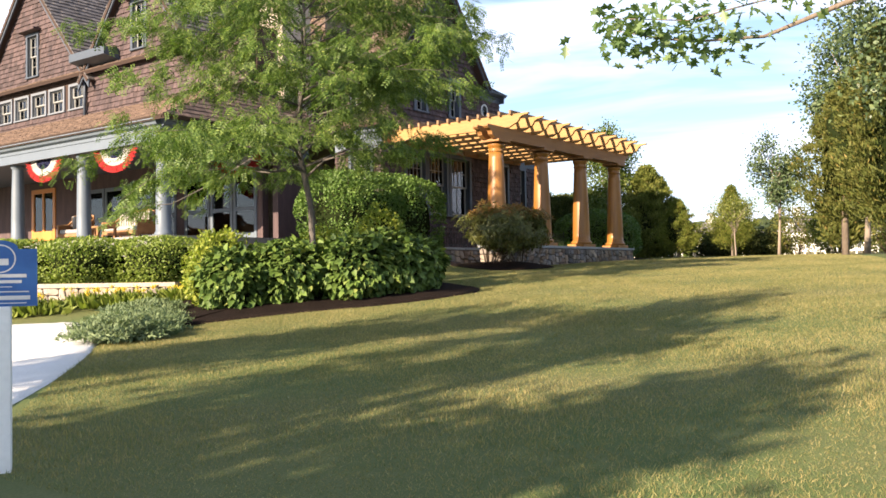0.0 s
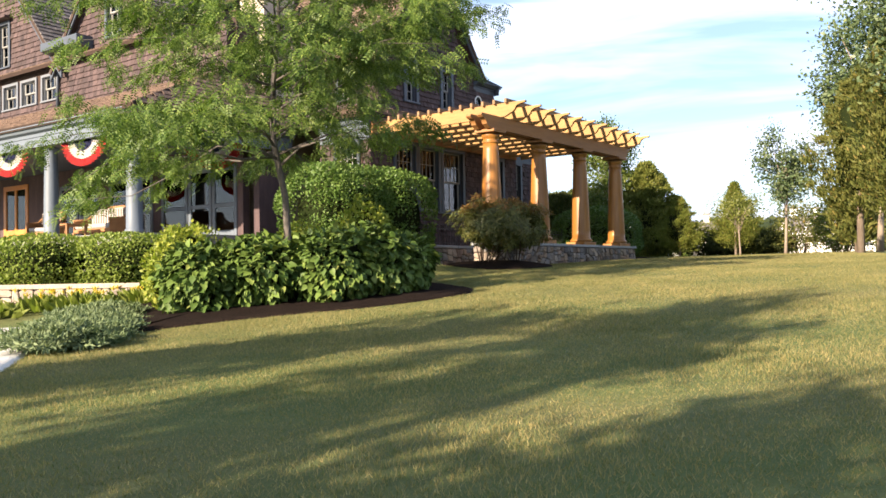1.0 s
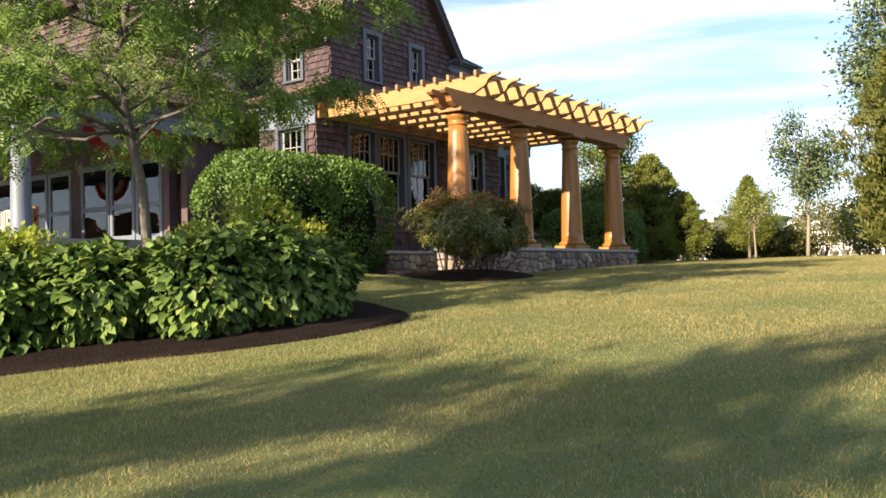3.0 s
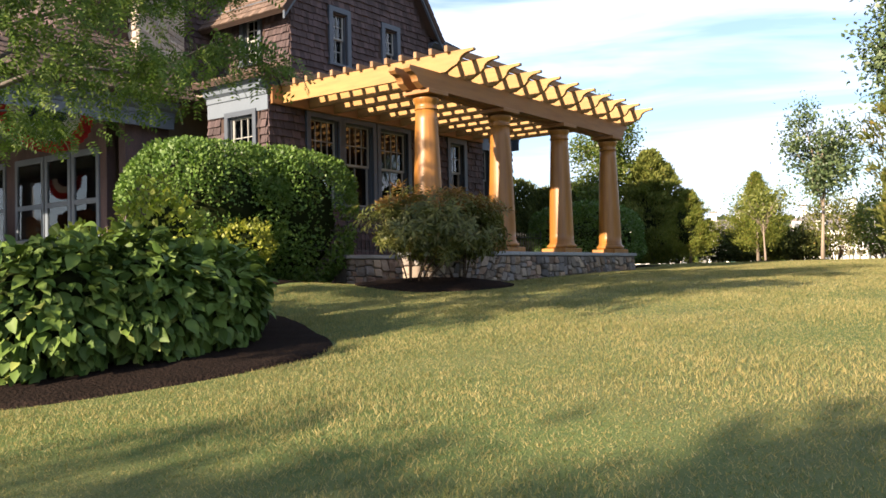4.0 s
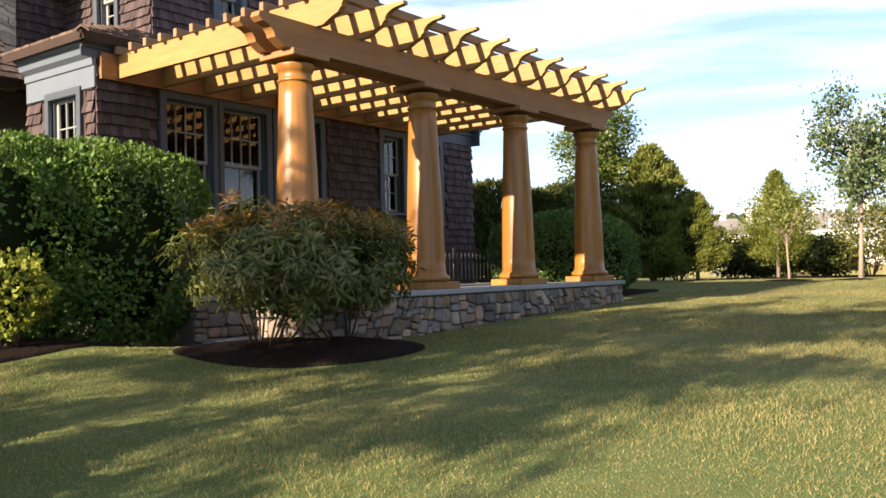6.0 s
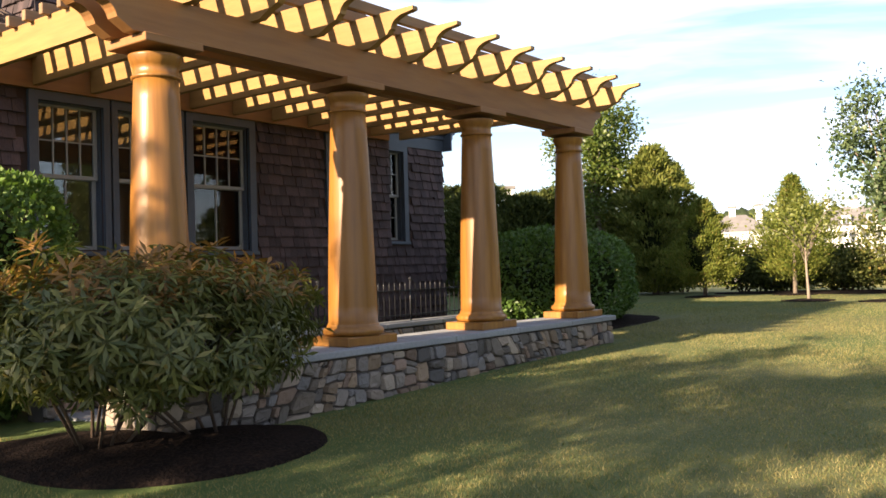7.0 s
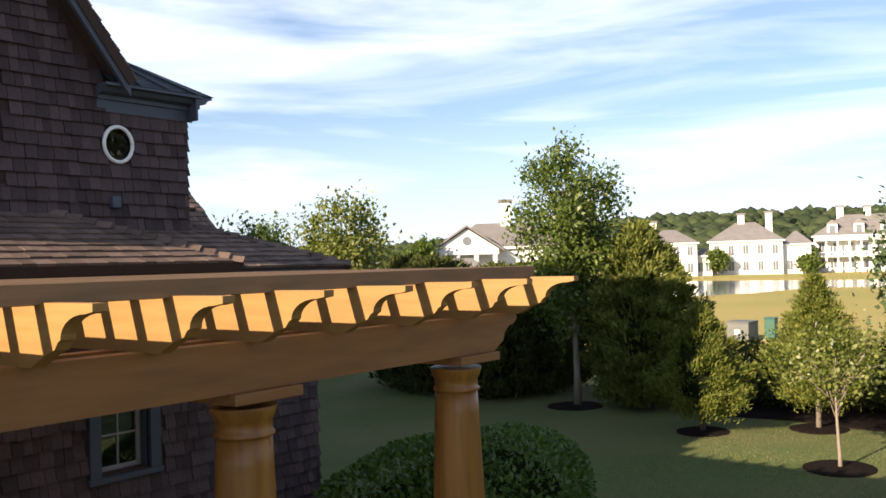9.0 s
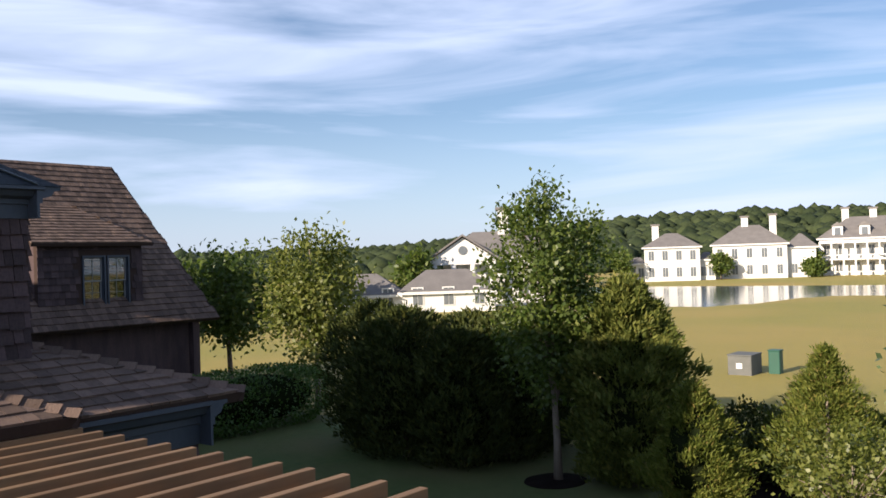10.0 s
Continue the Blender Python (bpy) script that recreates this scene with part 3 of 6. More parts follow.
ground_me = sheet("ground", axis_steps(-6, 40, 0.25, -900, 1500), axis_steps(-6, 26, 0.25, -900, 1500), gz)
ground = tagged(part("ground", ground_me, M_LAWN), "mown green lawn with drier patches, rising to the house", "lawn", kind="structure")
ground_me.materials.append(M_FIELD)
cent = np.zeros(len(ground_me.polygons) * 3)
ground_me.polygons.foreach_get("center", cent)
cent = cent.reshape(-1, 3)
ground_me.polygons.foreach_set("material_index", ((cent[:, 0] > 37.5) & (cent[:, 0] < 400)).astype(np.int32))


def outline_sheet(name, outline, material, lift, label, category, mound=0.0, step=0.16, kind="structure"):
    """A patch inside an outline, laid on the ground, with a turned-down edge."""
    pts = []
    n = len(outline)
    for i in range(n):
        p0, p1, p2, p3 = (Vector(outline[(i + k) % n]) for k in (-1, 0, 1, 2))
        for s in np.linspace(0, 1, 7)[:-1]:
            q = 0.5 * ((2 * p1) + (-p0 + p2) * s + (2 * p0 - 5 * p1 + 4 * p2 - p3) * s * s + (-p0 + 3 * p1 - 3 * p2 + p3) * s ** 3)
            pts.append((q.x, q.y))
    c = np.mean(pts, axis=0)
    bm = bmesh.new()
    rings = []
    for sc in (1.0, 0.985, 0.93, 0.8, 0.6, 0.4, 0.2):
        ring = []
        for p in pts:
            x, y = c + (np.array(p) - c) * sc
            h = -0.03 if sc == 1.0 else lift + mound * (1 - sc ** 2) + 0.006 * math.sin(7 * x) * math.cos(9 * y)
            ring.append(bm.verts.new((x, y, float(gz(x, y)) + h)))
        rings.append(ring)
    m = len(pts)
    for a, b in zip(rings, rings[1:]):
        for i in range(m):
            bm.faces.new((a[i], a[(i + 1) % m], b[(i + 1) % m], b[i])).smooth = True
    bm.faces.new(rings[-1])
    return tagged(part(name, bm, material), label, category, kind=kind)


drive = outline_sheet("driveway", [(1.3, 5.05), (2.1, 5.9), (3.16, 7.18), (4.3, 8.8), (5.3, 10.3), (5.75, 11.5), (5.4, 12.9), (4.3, 14.6), (2.6, 17.0), (0.5, 20.0), (-4.0, 24.0), (-12.0, 22.0), (-14.0, 12.0), (-10.0, 4.0), (-5.0, 0.6), (-1.2, 2.4), (0.35, 4.05)],
                      M_GRAVEL, 0.035, "white crushed-shell driveway in full sun", "driveway")
bed = outline_sheet("planting_bed", [(4.35, 9.05), (5.0, 9.0), (5.85, 8.75), (6.65, 8.15), (7.6, 7.4), (8.5, 6.98), (9.4, 6.88), (10.05, 7.25), (10.55, 7.95), (11.25, 8.9), (11.8, 10.0), (11.9, 11.6), (10.4, 12.6), (8.4, 12.4), (7.2, 12.2), (5.9, 11.3)],
                    M_MULCH, 0.025, "curved planting bed of dark bark mulch in the lawn", "flower bed", 0.10)
outline_sheet("planting_bed", [(14.3, 10.9), (14.3, 10.2), (14.55, 9.65), (15.0, 9.27), (15.5, 9.12), (16.05, 9.25), (16.3, 9.6), (16.2, 9.95), (15.4, 10.15), (14.9, 11.0)],
                     M_MULCH, 0.02, "small round bed of dark bark mulch at the terrace corner", "flower bed", 0.12)
outline_sheet("planting_bed", [(12.2, 11.9), (13.2, 11.6), (14.2, 11.75), (14.9, 12.0), (15.3, 13.5), (15.3, 15.5), (13.0, 16.0), (11.9, 14.0)],
                     M_MULCH, 0.02, "bed of dark bark mulch under the clipped hedge", "flower bed", 0.05)
outline_sheet("planting_bed", [(22.5, 11.2), (24.2, 10.9), (25.8, 11.0), (26.3, 11.8), (26.0, 13.0), (24.0, 13.7), (22.5, 13.4)],
                     M_MULCH, 0.02, "strip of dark bark mulch round the clipped hedge", "flower bed", 0.04)
outline_sheet("planting_bed", [(34.6, 13.3), (36.5, 13.7), (38.2, 12.2), (38.2, 8.5), (36.4, 6.8), (35.0, 8.6), (34.3, 10.2), (34.6, 11.8)],
                     M_MULCH, 0.015, "strip of bark mulch along the lawn's far boundary", "flower bed", 0.05)

for x, y, r in ((32.65, 12.85, 0.55), (30.93, 9.97, 0.6), (34.0, 11.1, 0.6), (30.7, 8.5, 0.5), (34.1, 16.45, 0.7)):
    outline_sheet("mulch_ring", [(x + r * math.cos(a), y + r * 0.9 * math.sin(a)) for a in np.linspace(0, 2 * math.pi, 9)[:-1]], M_MULCH, 0.012, "round ring of bark mulch under a young tree", "mulch", 0.03)
water = sheet("pond", np.linspace(80, 175, 20), np.linspace(-45, 120, 24), lambda X, Y: 0 * X + 0.98)
tagged(part("pond", water, M_WATER), "calm blue pond reflecting the sky and white houses", "pond", kind="structure")
# terrace walls and pergola
COLX = [15.53, 17.62, 19.71, 21.80]
COLY = 10.45
CAPZ = 1.50
terrace = tagged(part("terrace_floor", boxes(((15.6, 10.75, 0.8), (22.2, 12.14, 1.0))), M_BLUEST), "grey bluestone terrace floor behind the wall", "terrace", kind="structure")
for nm, x0, x1, y0, y1, lab in (("terrace_wall", 15.24, 22.20, 10.12, 10.74, "low mortared fieldstone wall with a bluestone cap"),
                                ("areaway_wall", 15.5, 22.2, 12.15, 12.4, "low fieldstone kerb wall with a bluestone cap below an iron railing")):
    w = thing(nm, ((x0 + x1) / 2, y0, 0.95), lab, "stone wall", kind="structure")
    part("core", boxes(((x0, y0, 0.5), (x1, y1, CAPZ - 0.06))), M_MORTAR, w)
    k, n = x0 - 0.05, 6
    for i in range(n):
        a = x0 - 0.06 + (x1 - x0 + 0.12) * i / n
        b = x0 - 0.06 + (x1 - x0 + 0.12) * (i + 1) / n - 0.006
        part("cap_slab", boxes(((a, y0 - 0.06, CAPZ - 0.062), (b, y1 + 0.05, CAPZ)), bevel=0.008), M_BLUEST, w)
    stones(w, (x0, y0, 0.86), (1, 0, 0), (0, 0, 1), x1 - x0, CAPZ - 0.07 - 0.86, M_STONE, 0.215, 0.055)
    if nm == "terrace_wall":
        stones(w, (x0, y1, 0.80), (0, -1, 0), (0, 0, 1), y1 - y0, CAPZ - 0.07 - 0.80, M_STONE)
        stones(w, (x1, y0, 0.95), (0, 1, 0), (0, 0, 1), y1 - y0, CAPZ - 0.07 - 0.95, M_STONE)

pergola = thing("pergola", (18.7, 10.6, CAPZ), "honey-coloured cedar pergola on four round tapered columns, sunlit from one side", "pergola")
for x in COLX:
    bm = bmesh.new()
    H = 3.88 - CAPZ
    prof = [(0.235, 0.20)]
    for k in range(13):
        s = k / 12
        prof.append((0.232 - 0.066 * s ** 1.35, 0.20 + (H - 0.42) * s))
    lathe(bm, prof, (x, COLY, CAPZ), 28)
    col = part("column", bm, M_CEDAR, pergola, "smooth oiled cedar column shaft")
    part("plinth", boxes(((x - 0.335, COLY - 0.255, CAPZ), (x + 0.335, COLY + 0.255, CAPZ + 0.085)), bevel=0.008), M_CEDAR, col)
    bm = bmesh.new()
    lathe(bm, [(0.25, 0.085), (0.278, 0.10), (0.288, 0.125), (0.278, 0.15), (0.25, 0.165), (0.243, 0.185), (0.234, 0.205)], (x, COLY, CAPZ), 28)
    part("base_moulding", bm, M_CEDAR, col)
    bm = bmesh.new()
    z = H - 0.22
    lathe(bm, [(0.166, z), (0.182, z + 0.008), (0.184, z + 0.024), (0.168, z + 0.036), (0.168, z + 0.095), (0.176, z + 0.105), (0.19, z + 0.135), (0.20, z + 0.17), (0.20, z + 0.185)], (x, COLY, CAPZ), 28)
    part("capital", bm, M_CEDAR, col)
    part("cap_block", boxes(((x - 0.255, COLY - 0.25, 3.885), (x + 0.255, COLY + 0.25, 3.95)), bevel=0.006), M_BEAM, col)

BZ0, BZ1 = 3.953, 4.24
x0, x1 = 14.88, 22.38
r = 0.16
prof = [(x0 + 0.02, BZ1), (x1 - 0.02, BZ1), (x1, BZ1 - 0.05)]
prof += [(x1 - 0.05 - r * math.sin(a), BZ1 - 0.09 - r * (1 - math.cos(a))) for a in np.linspace(0, 1.35, 7)]
prof += [(x1 - 0.33, BZ0), (x0 + 0.33, BZ0)]
prof += [(x0 + 0.05 + r * math.sin(a), BZ1 - 0.09 - r * (1 - math.cos(a))) for a in np.linspace(1.35, 0, 7)]
prof += [(x0, BZ1 - 0.05)]
for yy in (COLY - 0.20, COLY + 0.08):
    bm = bmesh.new()
    poly_prism(bm, [(p[0], yy, p[1]) for p in prof], (0, 0.12, 0))
    part("beam", bm, M_BEAM, pergola, "pair of heavy cedar beams with scrolled ends")
RZ0, RZ1 = 4.235, 4.53
TIP = 9.62
rp = [(13.72, RZ1), (TIP, RZ1), (TIP, RZ1 - 0.035), (TIP + 0.06, RZ1 - 0.045)]
rp += [(TIP + 0.06 + 0.20 * math.sin(a), RZ1 - 0.045 - 0.115 * (1 - math.cos(a))) for a in np.linspace(0.2, math.pi / 2, 7)]
rp += [(TIP + 0.28, RZ1 - 0.17), (TIP + 0.31, RZ1 - 0.205), (TIP + 0.40, RZ1 - 0.235), (TIP + 0.52, RZ0), (13.72, RZ0)]
RAFX = [15.667 + 0.6595 * k for k in range(11)]
for x in RAFX:
    bm = bmesh.new()
    poly_prism(bm, [(x - 0.036, p[0], p[1]) for p in rp], (0.072, 0, 0))
    part("rafter", bm, M_RAFT, pergola, "cedar rafter with an ogee tail")
PURLY = [10.07 + 0.298 * k for k in range(13)]
for y in PURLY:
    part("purlin", boxes(((15.55, y - 0.03, RZ1 - 0.012), (22.33, y + 0.03, RZ1 + 0.086)), bevel=0.004), M_PURL, pergola)
part("ledger", boxes(((15.4, 13.724, RZ0 - 0.03), (22.0, 13.79, RZ1))), M_BEAM, pergola)

# iron railing on the kerb wall
rail = thing("iron_railing", (18.9, 12.3, CAPZ), "black wrought-iron railing with thin pointed pickets on a stone kerb", "railing")
part("bottom_rail", boxes(((14.95, 12.29, CAPZ + 0.07), (22.1, 12.32, CAPZ + 0.085))), M_IRON, rail)
part("top_rail", boxes(((14.95, 12.285, CAPZ + 0.40), (22.1, 12.325, CAPZ + 0.415))), M_IRON, rail)
bm = bmesh.new()
tube(bm, [(0, 0, 0.0), (0, 0, 0.42), (0, 0, 0.445), (0, 0, 0.49)], [0.007, 0.007, 0.011, 0.001], 5)
part("picket", bm, M_IRON, rail, world=False)
pk = [o for o in rail.children if o.name.startswith("picket")][0]
for k in range(66):
    o = pk if k == 0 else new("picket", pk.data)
    o.parent = rail
    o.location = (14.98 + 0.108 * k - 18.9, 0.005, 0.03)
for x in (14.95, 15.72, 17.35, 18.98, 20.70, 22.1):
    bm = bmesh.new()
    tube(bm, [(x, 12.305, CAPZ), (x, 12.305, CAPZ + 0.54)], [0.014, 0.014], 6)
    bmesh.ops.create_icosphere(bm, subdivisions=1, radius=0.024, matrix=Matrix.Translation((x, 12.305, CAPZ + 0.56)))
    part("post", bm, M_IRON, rail)
# the shingled house
house = thing("house", (19.0, 16.0, 1.0), "large shingle-style house in weathered reddish-brown shingles with grey-blue trim", "house")
WA, WB, WG = 13.80, 14.0, 14.85
WIN_A = [(16.36, 17.12, 2.50, 4.10), (17.30, 18.10, 2.50, 4.10), (18.33, 19.22, 2.50, 4.10), (20.74, 21.26, 2.78, 4.08)]
WIN_B = [(22.22, 22.60, 2.66, 4.10)]


def front(y, t=0.22):
    return lambda u, v, d: (u, y + t * d, v)


def hit_hole(holes, pad=0.10):
    return lambda a, b, v: not any(a < h[1] + pad and b > h[0] - pad and v + 0.13 > h[2] - 0.07 and v < h[3] + pad for h in holes)


def wall(name, place, u0, u1, v0, v1, holes, label="weathered cedar shingle wall"):
    bm = bmesh.new()
    holed(bm, u0, u1, v0, v1, holes, place)
    return part(name, bm, M_SHEATH, house, label)


# ground floor beside the terrace
wa = wall("wall", front(WA), 15.36, 22.05, 0.6, 4.62, WIN_A)
ok = hit_hole(WIN_A)
shingles("shingle_field", wa, (15.36, WA, 1.0), (1, 0, 0), (0, 0, 1), 6.69, 3.5, lambda a, b, v: ok(15.36 + a, 15.36 + b, 1.0 + v) and v < 3.3, (M_SHING, M_SHINGO),
         near=lambda u, v: 2.9 < u < 6.6 and v > 0.6)
wb = wall("wall", front(WB), 22.05, 23.70, 0.6, 4.55, WIN_B)
okb = hit_hole(WIN_B)
shingles("shingle_field", wb, (22.05, WB, 1.0), (1, 0, 0), (0, 0, 1), 1.65, 3.2, lambda a, b, v: okb(22.05 + a, 22.05 + b, 1.0 + v), (M_SHING, M_SHINGO))
part("wall", boxes(((23.48, WB + 0.22, 0.6), (23.70, 24.0, 4.55))), M_SHEATH, house)
part("wall", boxes(((22.05, WA + 0.22, 0.6), (22.27, WB, 4.55))), M_SHEATH, house)
for a, b, c, d in WIN_A[:3]:
    window(house, (a, WA, c), (1, 0, 0), b - a, d - c, 4, 2, paired=False, trim=0.10)
for a, b, c, d in WIN_A[3:]:
    window(house, (a, WA, c), (1, 0, 0), b - a, d - c, 2, 2, trim=0.11)
for a, b, c, d in WIN_B:
    window(house, (a, WB, c), (1, 0, 0), b - a, d - c, 2, 2, trim=0.10)

# short sunlit end of the ground floor
SIDE = [(14.16, 14.82, 2.6, 4.06)]
XS = 15.36
bm = bmesh.new()
holed(bm, 13.80, 15.40, 0.6, 4.62, SIDE, lambda u, v, d: (XS + 0.2 * d, u, v))
ws = part("wall", bm, M_SHEATH, house)
oks = hit_hole([(15.40 - h[1], 15.40 - h[0], h[2], h[3]) for h in SIDE])
shingles("shingle_field", ws, (XS, 15.40, 1.0), (0, -1, 0), (0, 0, 1), 1.6, 3.1, lambda a, b, v: oks(a, b, 1.0 + v), (M_SHING, M_SHINGO))
window(house, (XS, 14.82, 2.6), (0, -1, 0), 0.66, 1.46, 3, 2, trim=0.09)


def cornice(pts, z0, z1, out=0.16, label="grey-blue painted cornice board", paint=M_TRIM):
    """A stepped cornice along a line of (x, y) points; its outside lies to the right of the way."""
    bm = bmesh.new()
    for (xa, ya), (xb, yb) in zip(pts, pts[1:]):
        d = Vector((xb - xa, yb - ya, 0)).normalized()
        o = Vector((d.y, -d.x, 0))
        e = d * 0.0
        h = z1 - z0
        prof = [(0.0, 0), (0.025, 0), (0.025, h * 0.45), (0.05, h * 0.47), (0.05, h * 0.62), (out * 0.6, h * 0.7), (out * 0.75, h * 0.86), (out, h * 0.9), (out, h), (0.0, h)]
        poly_prism(bm, [Vector((xa, ya, z0)) - e + o * p + Vector((0, 0, q)) for p, q in prof], Vector((xb - xa, yb - ya, 0)) + 2 * e)
    part("cornice", bm, paint, house, label)


cornice([(XS - 0.0, 15.40), (XS - 0.0, 13.78)], 4.10, 4.68, 0.20, paint=M_TRIM_SUN)
cornice([(XS - 0.2, WA), (22.1, WA)], 4.46, 4.70, 0.18)
cornice([(22.05, WB), (23.72, WB)], 4.20, 4.62, 0.22)
cornice([(23.70, WB - 0.2), (23.70, 22.0)], 4.20, 4.62, 0.2)


def roof_plane(name, a, b, c, d, near=None, seedgap=0.0, expo=0.15, thick=0.022, label="weathered wood-shingle roof slope", mats=None):
    """A roof slope through eave a-b and top d-c (quads, or a triangle when c equals d), with rows of shingles."""
    a, b, c, d = map(Vector, (a, b, c, d))
    bm = bmesh.new()
    nrm = (b - a).cross(d - a).normalized()
    ring = [a, b, c, d] if (c - d).length > 1e-3 else [a, b, c]
    poly_prism(bm, [p - nrm * 0.006 for p in ring], -nrm * 0.10)
    slope = part(name, bm, M_SHEATH, house, label)
    U = (b - a).normalized()
    V = nrm.cross(U)
    L = (b - a).length

    def uv(p):
        return (p - a).dot(U), (p - a).dot(V)
    (du, dvv), (cu, cvv) = uv(d), uv(c)

    def inside(p, q, v):
        vm = v + expo * 0.6
        if vm > dvv:
            return False
        lo = du * vm / dvv
        hi = L + (cu - L) * vm / cvv
        return p >= lo - 0.05 and q <= hi + 0.05
    lo_u = min(0, du)
    shingles("shingle_field", slope, a + U * lo_u, U, V, max(L, cu) - lo_u, dvv, lambda p, q, v: inside(p + lo_u, q + lo_u, v), mats or (M_ROOF, M_ROOFO), expo, (0.10, 0.2), thick, near, piece="roof_shingle")
    return slope


def ridge_caps(p, q, n, name="hip_cap"):
    """Overlapping caps along a hip."""
    p, q = Vector(p), Vector(q)
    U = (q - p).normalized()
    S = U.cross(Vector((0, 0, 1))).normalized()
    T = S.cross(U)
    L = (q - p).length / n
    me = bpy.data.meshes.new(name)
    me.from_pydata([(-0.09, 0, -0.035), (0, 0, 0.03), (0.09, 0, -0.035), (-0.08, 1, -0.06), (0, 1, 0.0), (0.08, 1, -0.06), (-0.09, 0, -0.06), (0, 0, 0.004), (0.09, 0, -0.06)], [],
                   [(0, 1, 4, 3), (1, 2, 5, 4), (0, 6, 7, 1), (1, 7, 8, 2)])
    me.materials.append(M_ROOFO)
    for k in range(n):
        ob = new(name, me)
        ob.parent = house
        m = Matrix((S, U, T)).transposed().to_4x4()
        ob.matrix_local = Matrix.Translation(p + U * L * k - Vector(ORG[house.name])) @ m @ Matrix.Diagonal((1, L * 1.15, 1, 1))


EZ = 4.72
roof_plane("roof", (15.05, 13.58, EZ), (22.3, 13.58, EZ), (20.9, 14.85, 5.27), (16.6, 14.85, 5.27), near=lambda u, v: 3.2 < u < 7.0)
roof_plane("roof", (22.3, 13.58, EZ), (22.3, 16.5, EZ), (20.9, 16.5, 5.27), (20.9, 14.85, 5.27))
roof_plane("roof", (15.05, 15.5, EZ), (15.05, 13.58, EZ), (16.6, 14.85, 5.27), (16.6, 15.5, 5.27))
ridge_caps((22.3, 13.58, EZ + 0.03), (20.9, 14.85, 5.30), 13)
ridge_caps((15.05, 13.58, EZ + 0.03), (16.6, 14.85, 5.30), 13)
roof_plane("roof", (21.5, 13.78, EZ - 0.06), (24.1, 13.78, EZ - 0.06), (22.6, 15.1, 5.2), (21.5, 15.1, 5.2))
roof_plane("roof", (24.1, 13.78, EZ - 0.06), (24.1, 24.0, EZ - 0.06), (22.6, 24.0, 5.2), (22.6, 15.1, 5.2))
ridge_caps((24.1, 13.78, EZ - 0.03), (22.6, 15.1, 5.23), 12)

# gabled upper floor
WIN_G = [(18.12, 18.56, 5.60, 6.66), (19.80, 20.22, 5.60, 6.66)]
GX0, GX1, APX, APZ, EVE = 16.92, 22.53, 19.25, 9.85, 6.62
bm = bmesh.new()
holed(bm, GX0, GX1, 4.6, EVE, [*WIN_G, (21.48, 21.80, 5.85, 6.19)], front(WG))
poly_prism(bm, [(GX0, WG, EVE), (21.62, WG, EVE), (APX, WG, APZ), (GX0, WG, 6.9)], (0, 0.22, 0))
wg = part("wall", bm, M_SHEATH, house, "weathered cedar shingle gable wall")
okg = hit_hole(WIN_G, 0.11)


def in_gable(a, b, v):
    x, z = GX0 + (a + b) / 2, 5.1 + v + 0.07
    if not okg(GX0 + a, GX0 + b, 5.1 + v):
        return False
    if (x - 21.64) ** 2 + (z - 6.02) ** 2 < 0.20 ** 2:
        return False
    if z > EVE - 0.02:
        return x < 21.5 - (z - 6.62) / 1.32 - 0.02 and x > APX - (APZ - z) / 1.32
    return z < 6.40 or x < 21.45
shingles("shingle_field", wg, (GX0, WG, 5.1), (1, 0, 0), (0, 0, 1), GX1 - GX0, 4.9, in_gable, (M_SHING, M_SHINGO), near=lambda u, v: u > 3.3 and v < 2.2)
for a, b, c, d in WIN_G:
    window(house, (a, WG, c), (1, 0, 0), b - a, d - c, 2, 2, trim=0.11)
# round window
bm = bmesh.new()
tube(bm, [(21.64 + 0.168 * math.cos(t), WG - 0.03, 6.02 + 0.19 * math.sin(t)) for t in np.linspace(0, 2 * math.pi, 33)], [0.021] * 33, 8)
rw = part("window", bm, M_WHITE, house, "round window with a white painted frame")
bm = bmesh.new()
bmesh.ops.create_circle(bm, cap_ends=True, radius=0.185, segments=28, matrix=Matrix.Translation((21.64, WG + 0.02, 6.02)) @ Matrix.Rotation(math.pi / 2, 4, "X"))
part("pane", bm, M_GLASS, rw).visible_shadow = False
part("vent_hood", boxes(((21.53, WG - 0.09, 5.33), (21.63, WG, 5.46)), bevel=0.01), M_TRIM, house, "small grey vent hood")
# right-hand stub with its lead roof
cornice([(21.40, WG), (22.60, WG)], 6.36, 6.64, 0.22)
cornice([(22.53, WG - 0.2), (22.53, 19.0)], 6.36, 6.64, 0.22)
part("wall", boxes(((22.31, WG + 0.22, 4.6), (22.53, 19.0, 6.5))), M_SHEATH, house)
shw = [o for o in house.children if o.name.startswith("wall")][-1]
shingles("shingle_field", shw, (22.53, WG, 4.9), (0, 1, 0), (0, 0, 1), 4.1, 1.5, lambda a, b, v: True, (M_SHING, M_SHINGO))
bm = bmesh.new()
lr = [(21.45, WG - 0.22, 6.645), (22.77, WG - 0.22, 6.645), (22.77, 19.0, 6.645), (21.55, 19.0, 7.25), (21.55, 15.5, 7.25)]
v = [bm.verts.new(p) for p in lr]
t4 = bm.verts.new((21.45, 15.5, 7.25))
bm.faces.new((v[0], v[1], v[4], t4)); bm.faces.new((v[1], v[2], v[3], v[4]))
bmesh.ops.solidify(bm, geom=bm.faces[:], thickness=0.03)
lead = part("roof", bm, M_LEAD, house, "low lead-grey metal roof with standing seams")
